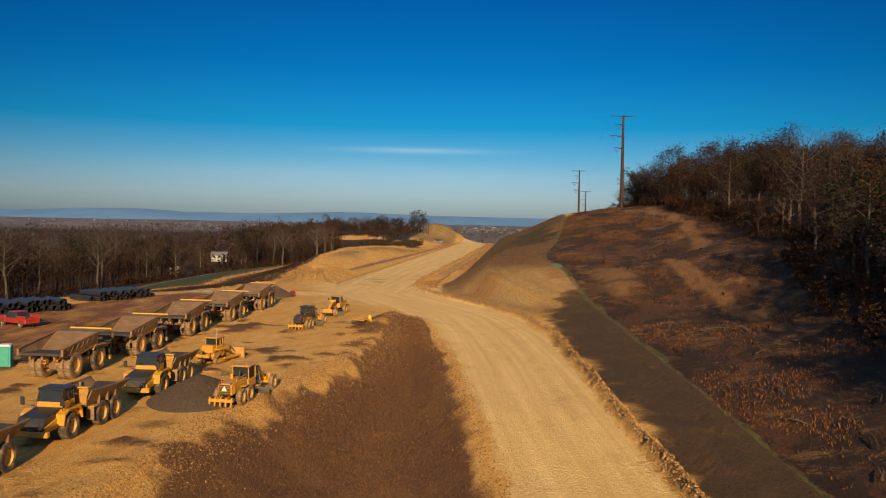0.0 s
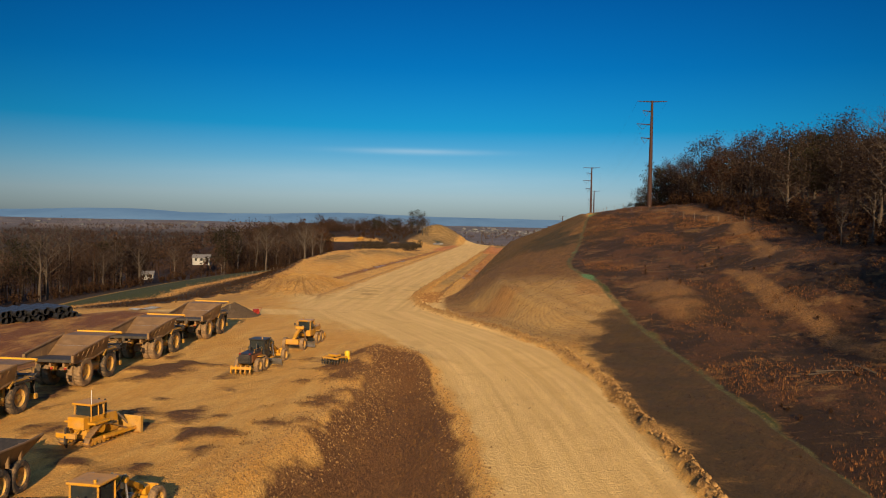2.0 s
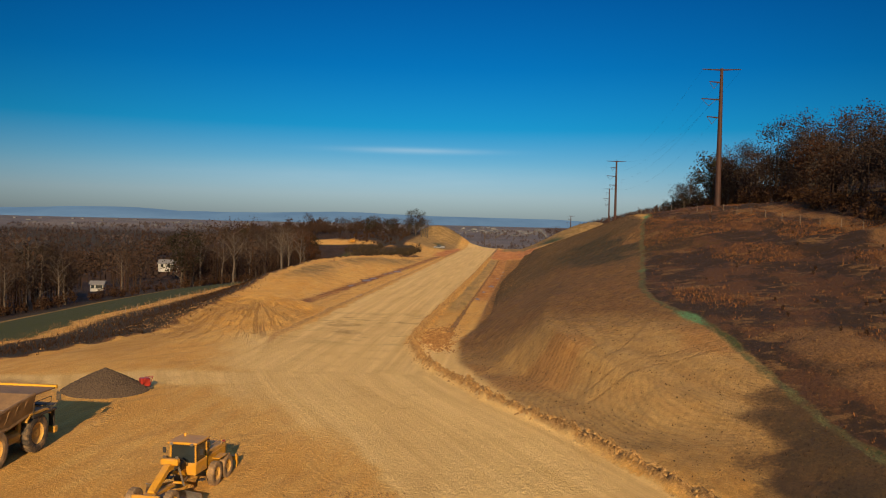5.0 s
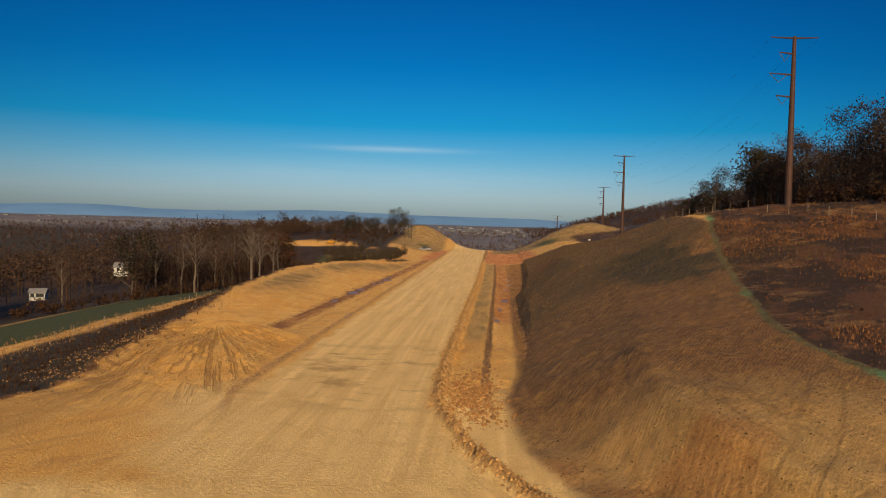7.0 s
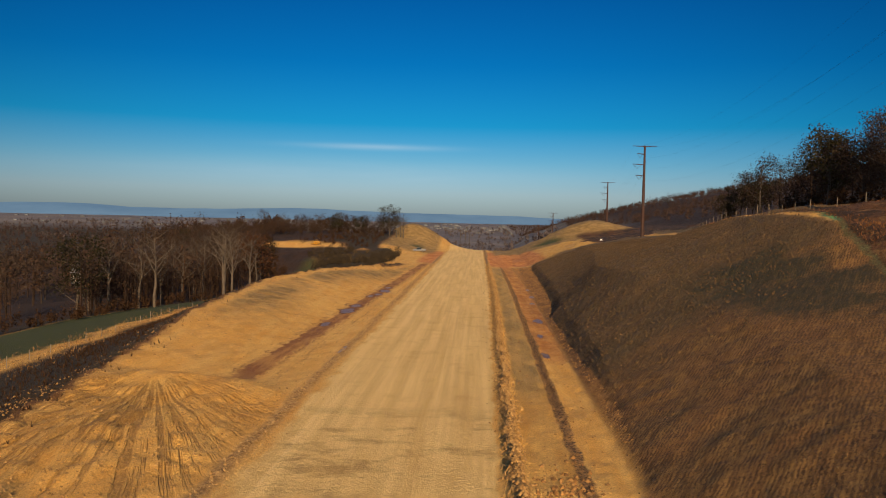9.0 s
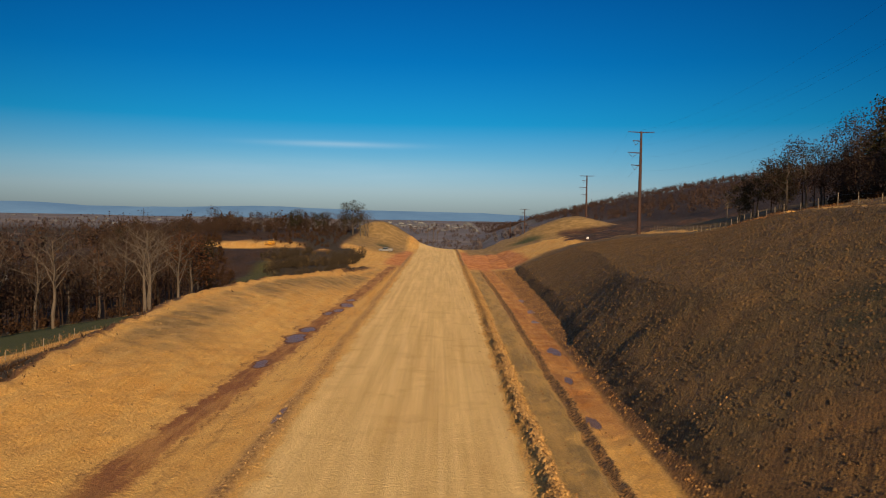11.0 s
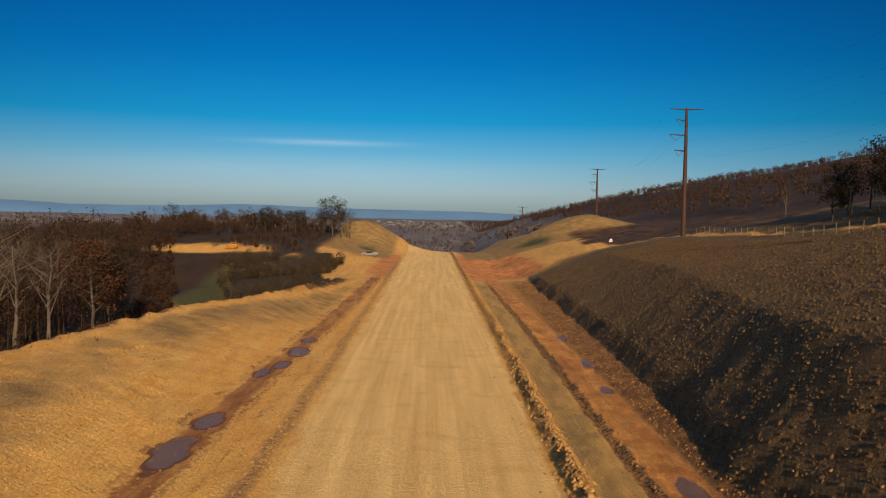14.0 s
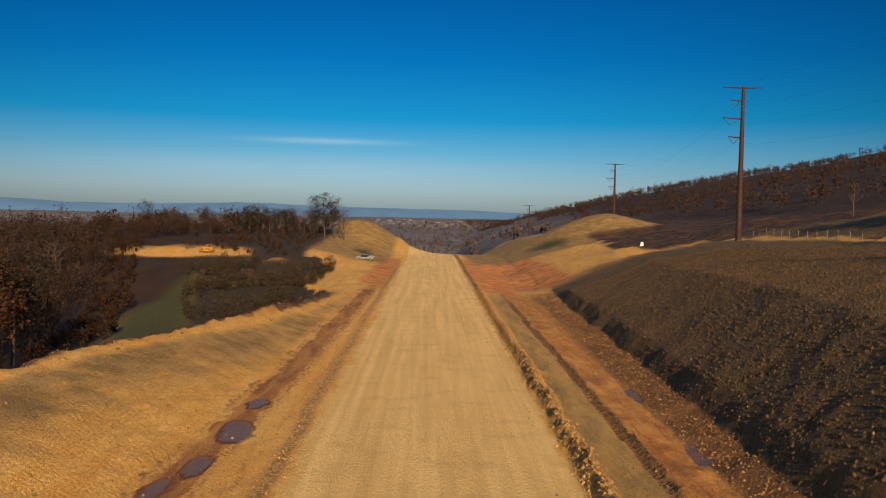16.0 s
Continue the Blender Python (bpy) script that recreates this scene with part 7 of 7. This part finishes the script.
def shed_unit():
    u = new("portable_toilet")
    part("body", box(B(), -0.6, 0.6, -0.6, 0.6, 0.05, 2.1, 0.05), M["teal"], u)
    part("roof", box(B(), -0.64, 0.64, -0.64, 0.64, 2.1, 2.3, 0.06, (0.15, 0.15, 0.15, 0.15)), M["white"], u)
    part("door", box(B(), -0.4, 0.4, -0.64, -0.6, 0.15, 1.95, 0.01), M["teal"], u)
    return tagged(u, "teal plastic portable toilet in the yard", "portable toilet")


stand(shed_unit(), -50.7, 78.4, 20)


def barrel():
    b = new("plastic_barrel")
    m = B()
    tube(m, [Vector((0, 0, z)) for z in (0, 0.3, 0.32, 0.6, 0.62, 0.95)], [0.29, 0.31, 0.28, 0.28, 0.31, 0.27], 14)
    part("drum", m, M["barrel"], b)
    part("lid", rod(B(), [(0, 0, 0.93), (0, 0, 0.98)], 0.25, 14), M["barrel"], b)
    return tagged(b, "yellow plastic barrel beside the disc harrow", "barrel")


stand(barrel(), -21.0, 116.7, 0, 0.95)


def sheet():
    b = B()
    r = random.Random(3)
    g = [[b.verts.new((-2.6 + 0.52 * i, -1.2 + 0.4 * j, 0.08 + r.uniform(0, 0.12) + 0.1 * math.sin(i))) for j in range(7)] for i in range(11)]
    for i in range(10):
        for j in range(6):
            b.faces.new((g[i][j], g[i + 1][j], g[i + 1][j + 1], g[i][j + 1]))
    bmesh.ops.solidify(b, geom=b.faces[:], thickness=0.02)
    return tagged(part("tarpaulin", b, M["white"], None), "crumpled pale tarpaulin on bare soil", "tarpaulin")


stand(sheet(), -60.7, 156.8, 60)


def compactor():
    c = new("plate_compactor")
    part("plate", box(B(), -0.4, 0.4, -0.5, 0.5, 0.05, 0.2, 0.04), M["dark"], c)
    part("engine", box(B(), -0.3, 0.3, -0.25, 0.35, 0.2, 0.75, 0.05), M["red"], c)
    part("handle", rod(B(), [(-0.25, -0.3, 0.3), (-0.25, -1.0, 1.0), (0.25, -1.0, 1.0), (0.25, -0.3, 0.3)], 0.03, 6), M["red"], c)
    return tagged(c, "small red compactor beside the gravel pile", "compactor")


stand(compactor(), -42.4, 153.5, 40, 1.3)


def house(label, w, d, h):
    e = new("house")
    part("wall", box(B(), -w / 2, w / 2, -d / 2, d / 2, -1.0, h, 0), M["siding"], e)
    part("roof", prism(B(), [(-d / 2 - 0.4, h - 0.1), (0, h + d * 0.3), (d / 2 + 0.4, h - 0.1), (d / 2 + 0.4, h - 0.3), (-d / 2 - 0.4, h - 0.3)], -w / 2 - 0.4, w / 2 + 0.4, 0), M["roof"], e)
    for x in (-w * 0.3, w * 0.05, w * 0.32):
        win = part("window", box(B(), x - 0.5, x + 0.5, -d / 2 - 0.05, -d / 2 + 0.02, 1.0, 2.2, 0), M["glass"], e)
        part("sill", box(B(), x - 0.6, x + 0.6, -d / 2 - 0.12, -d / 2, 0.9, 1.0, 0), M["siding"], win)
    part("door", box(B(), w * 0.18 - 0.45, w * 0.18 + 0.45, -d / 2 - 0.05, -d / 2 + 0.02, 0.0, 2.05, 0), M["dark"], e)
    return tagged(e, label, "house")


def settle(ob, x, y, z, turn):
    ob.matrix_basis = pose(x, y, z, 0, 0, turn)
    return ob


settle(house("small white shed at the field's edge", 4.2, 3.6, 2.4), -150, 352, ground_z(-150, 352), 15)
settle(house("long white house among the bare trees", 8.0, 5.0, 2.6), -157, 426, max(ground_z(-157, 426), -6.6), 10)


def fence(points, gap, high, label, wires=True):
    """Posts with two wires along a line of the plan."""
    f = new("fence")
    tops = []
    for (x0, y0), (x1, y1) in zip(points, points[1:]):
        k = max(1, int(math.hypot(x1 - x0, y1 - y0) / gap))
        for i in range(k):
            x, y = x0 + (x1 - x0) * i / k, y0 + (y1 - y0) * i / k
            z = ground_z(x, y)
            lean = 0.06 * math.sin(3.7 * i + x)
            part("post", rod(B(), [(x, y, z - 0.3), (x + lean, y, z + high * (0.9 + 0.1 * math.sin(5.1 * i)))], 0.045, 6), M["wood"], f)
            tops.append((x, y, z))
    if wires:
        for d in (0.35, 0.8):
            part("wire", rod(B(), [(x, y, z + high * d) for x, y, z in tops], 0.012, 3), M["wire"], f)
    return tagged(f, label, "fence")


fence([(41, 205), (33, 226), (27, 250), (20, 268), (18, 300), (24, 350), (30, 400), (34, 440)], 4.2, 1.5, "pale wooden post fence along the hill's brow")
fence([(-74, 215), (-77, 262), (-80, 300), (-75, 330)], 5.0, 1.3, "wooden post fence along the green field")
fence([(-66, 330), (-64, 346), (-61, 360), (-58, 380), (-54, 400)], 3.2, 1.3, "wire fence along the bank's top")
fence([(50, 400), (60, 330), (66, 300)], 6, 1.4, "post fence below the wood")


def concrete_block():
    b = new("stacked_pallets")
    for k in range(5):
        part("board", box(B(), -0.9 + 0.36 * k, -0.62 + 0.36 * k, -0.08, 0.08, 0, 1.9 + 0.1 * (k % 2), 0.02), M["wood"], b)
    part("rail", box(B(), -0.95, 0.95, 0.08, 0.14, 0.6, 0.75, 0.01), M["wood"], b)
    part("rail", box(B(), -0.95, 0.95, 0.08, 0.14, 1.4, 1.55, 0.01), M["wood"], b)
    return tagged(b, "pale board panel leaning at the fence line", "gate panel")


stand(concrete_block(), -64.3, 353.0, 30)


def marker_box():
    m = new("traffic_barrier")
    part("base", box(B(), -0.75, 0.75, -0.3, 0.3, 0, 0.5, 0.05), M["white"], m)
    part("board", box(B(), -0.6, 0.6, -0.08, 0.08, 0.5, 1.15, 0.03), M["white"], m)
    part("top_board", box(B(), -0.45, 0.45, -0.06, 0.06, 1.25, 1.8, 0.03), M["white"], m)
    part("upright", box(B(), -0.05, 0.05, 0.06, 0.12, 0.4, 1.8, 0), M["steel"], m)
    return tagged(m, "white barrier boards beside the dirt track", "barrier")


stand(marker_box(), 23.4, 484, 0, 0.8)
# bulldozer copy, scaled down, stands in for a small far excavator
extra = copy_thing([o for o in scene.objects if o.name == "bulldozer"][0], pose(0, 0, 0))
stand(extra, -93, 499, 70, 0.62)

# logs and dead branches low on the hillside
lr = random.Random(8)
for k in range(9):
    x, y = lr.uniform(24, 34), lr.uniform(62, 120)
    z, a, q = ground_z(x, y), lr.uniform(0, 3.14), lr.uniform(0.8, 2.0)
    b = B()
    p0, p1 = Vector((x - math.cos(a) * q, y - math.sin(a) * q, z + 0.12)), Vector((x + math.cos(a) * q, y + math.sin(a) * q, z + lr.uniform(0.15, 0.9)))
    tube(b, [p0, p0.lerp(p1, 0.5) + Vector((0, 0, 0.08)), p1], [0.10, 0.07, 0.03], 6)
    for j in range(4):
        s0 = p0.lerp(p1, lr.uniform(0.3, 0.95))
        tube(b, [s0, s0 + Vector((lr.uniform(-0.7, 0.7), lr.uniform(-0.7, 0.7), lr.uniform(0.1, 0.9)))], [0.035, 0.012], 4)
    tagged(part("fallen_branch", b, M["bark"], None), "bleached fallen branch on the weedy hillside", "branch", "fallen branches")

# far town on the valley floor
tr = np.random.default_rng(17)
n = 170
hx, hy = np.minimum(tr.normal(-120, 330, n), 60), tr.uniform(2300, 3000, n)
hx = np.concatenate([hx, tr.uniform(-2000, -500, 40)])
hy = np.concatenate([hy, tr.uniform(2400, 3000, 40)])
hz = plan(hx, hy)["z"]
w, d, h = tr.uniform(3, 9, len(hx)), tr.uniform(3, 6, len(hx)), tr.uniform(1.2, 2.8, len(hx))
cube = np.array([(-1, -1, -0.3), (1, -1, -0.3), (1, 1, -0.3), (-1, 1, -0.3), (-1, -1, 1), (1, -1, 1), (1, 1, 1), (-1, 1, 1), (-1, 0, 1.5), (1, 0, 1.5)])
tv = cube[None] * np.stack([w, d, h], -1)[:, None] + np.stack([hx, hy, hz], -1)[:, None]
tf = np.array([(0, 1, 5), (0, 5, 4), (1, 2, 6), (1, 6, 5), (2, 3, 7), (2, 7, 6), (3, 0, 4), (3, 4, 7), (4, 5, 9), (4, 9, 8), (6, 7, 8), (6, 8, 9), (5, 6, 9), (7, 4, 8)])
cloud_mesh("far_town", tv.reshape(-1, 3), ((np.arange(len(hx)) * 10)[:, None, None] + tf[None]).reshape(-1, 3), "town", "pale roofs and walls of a far town", "town")
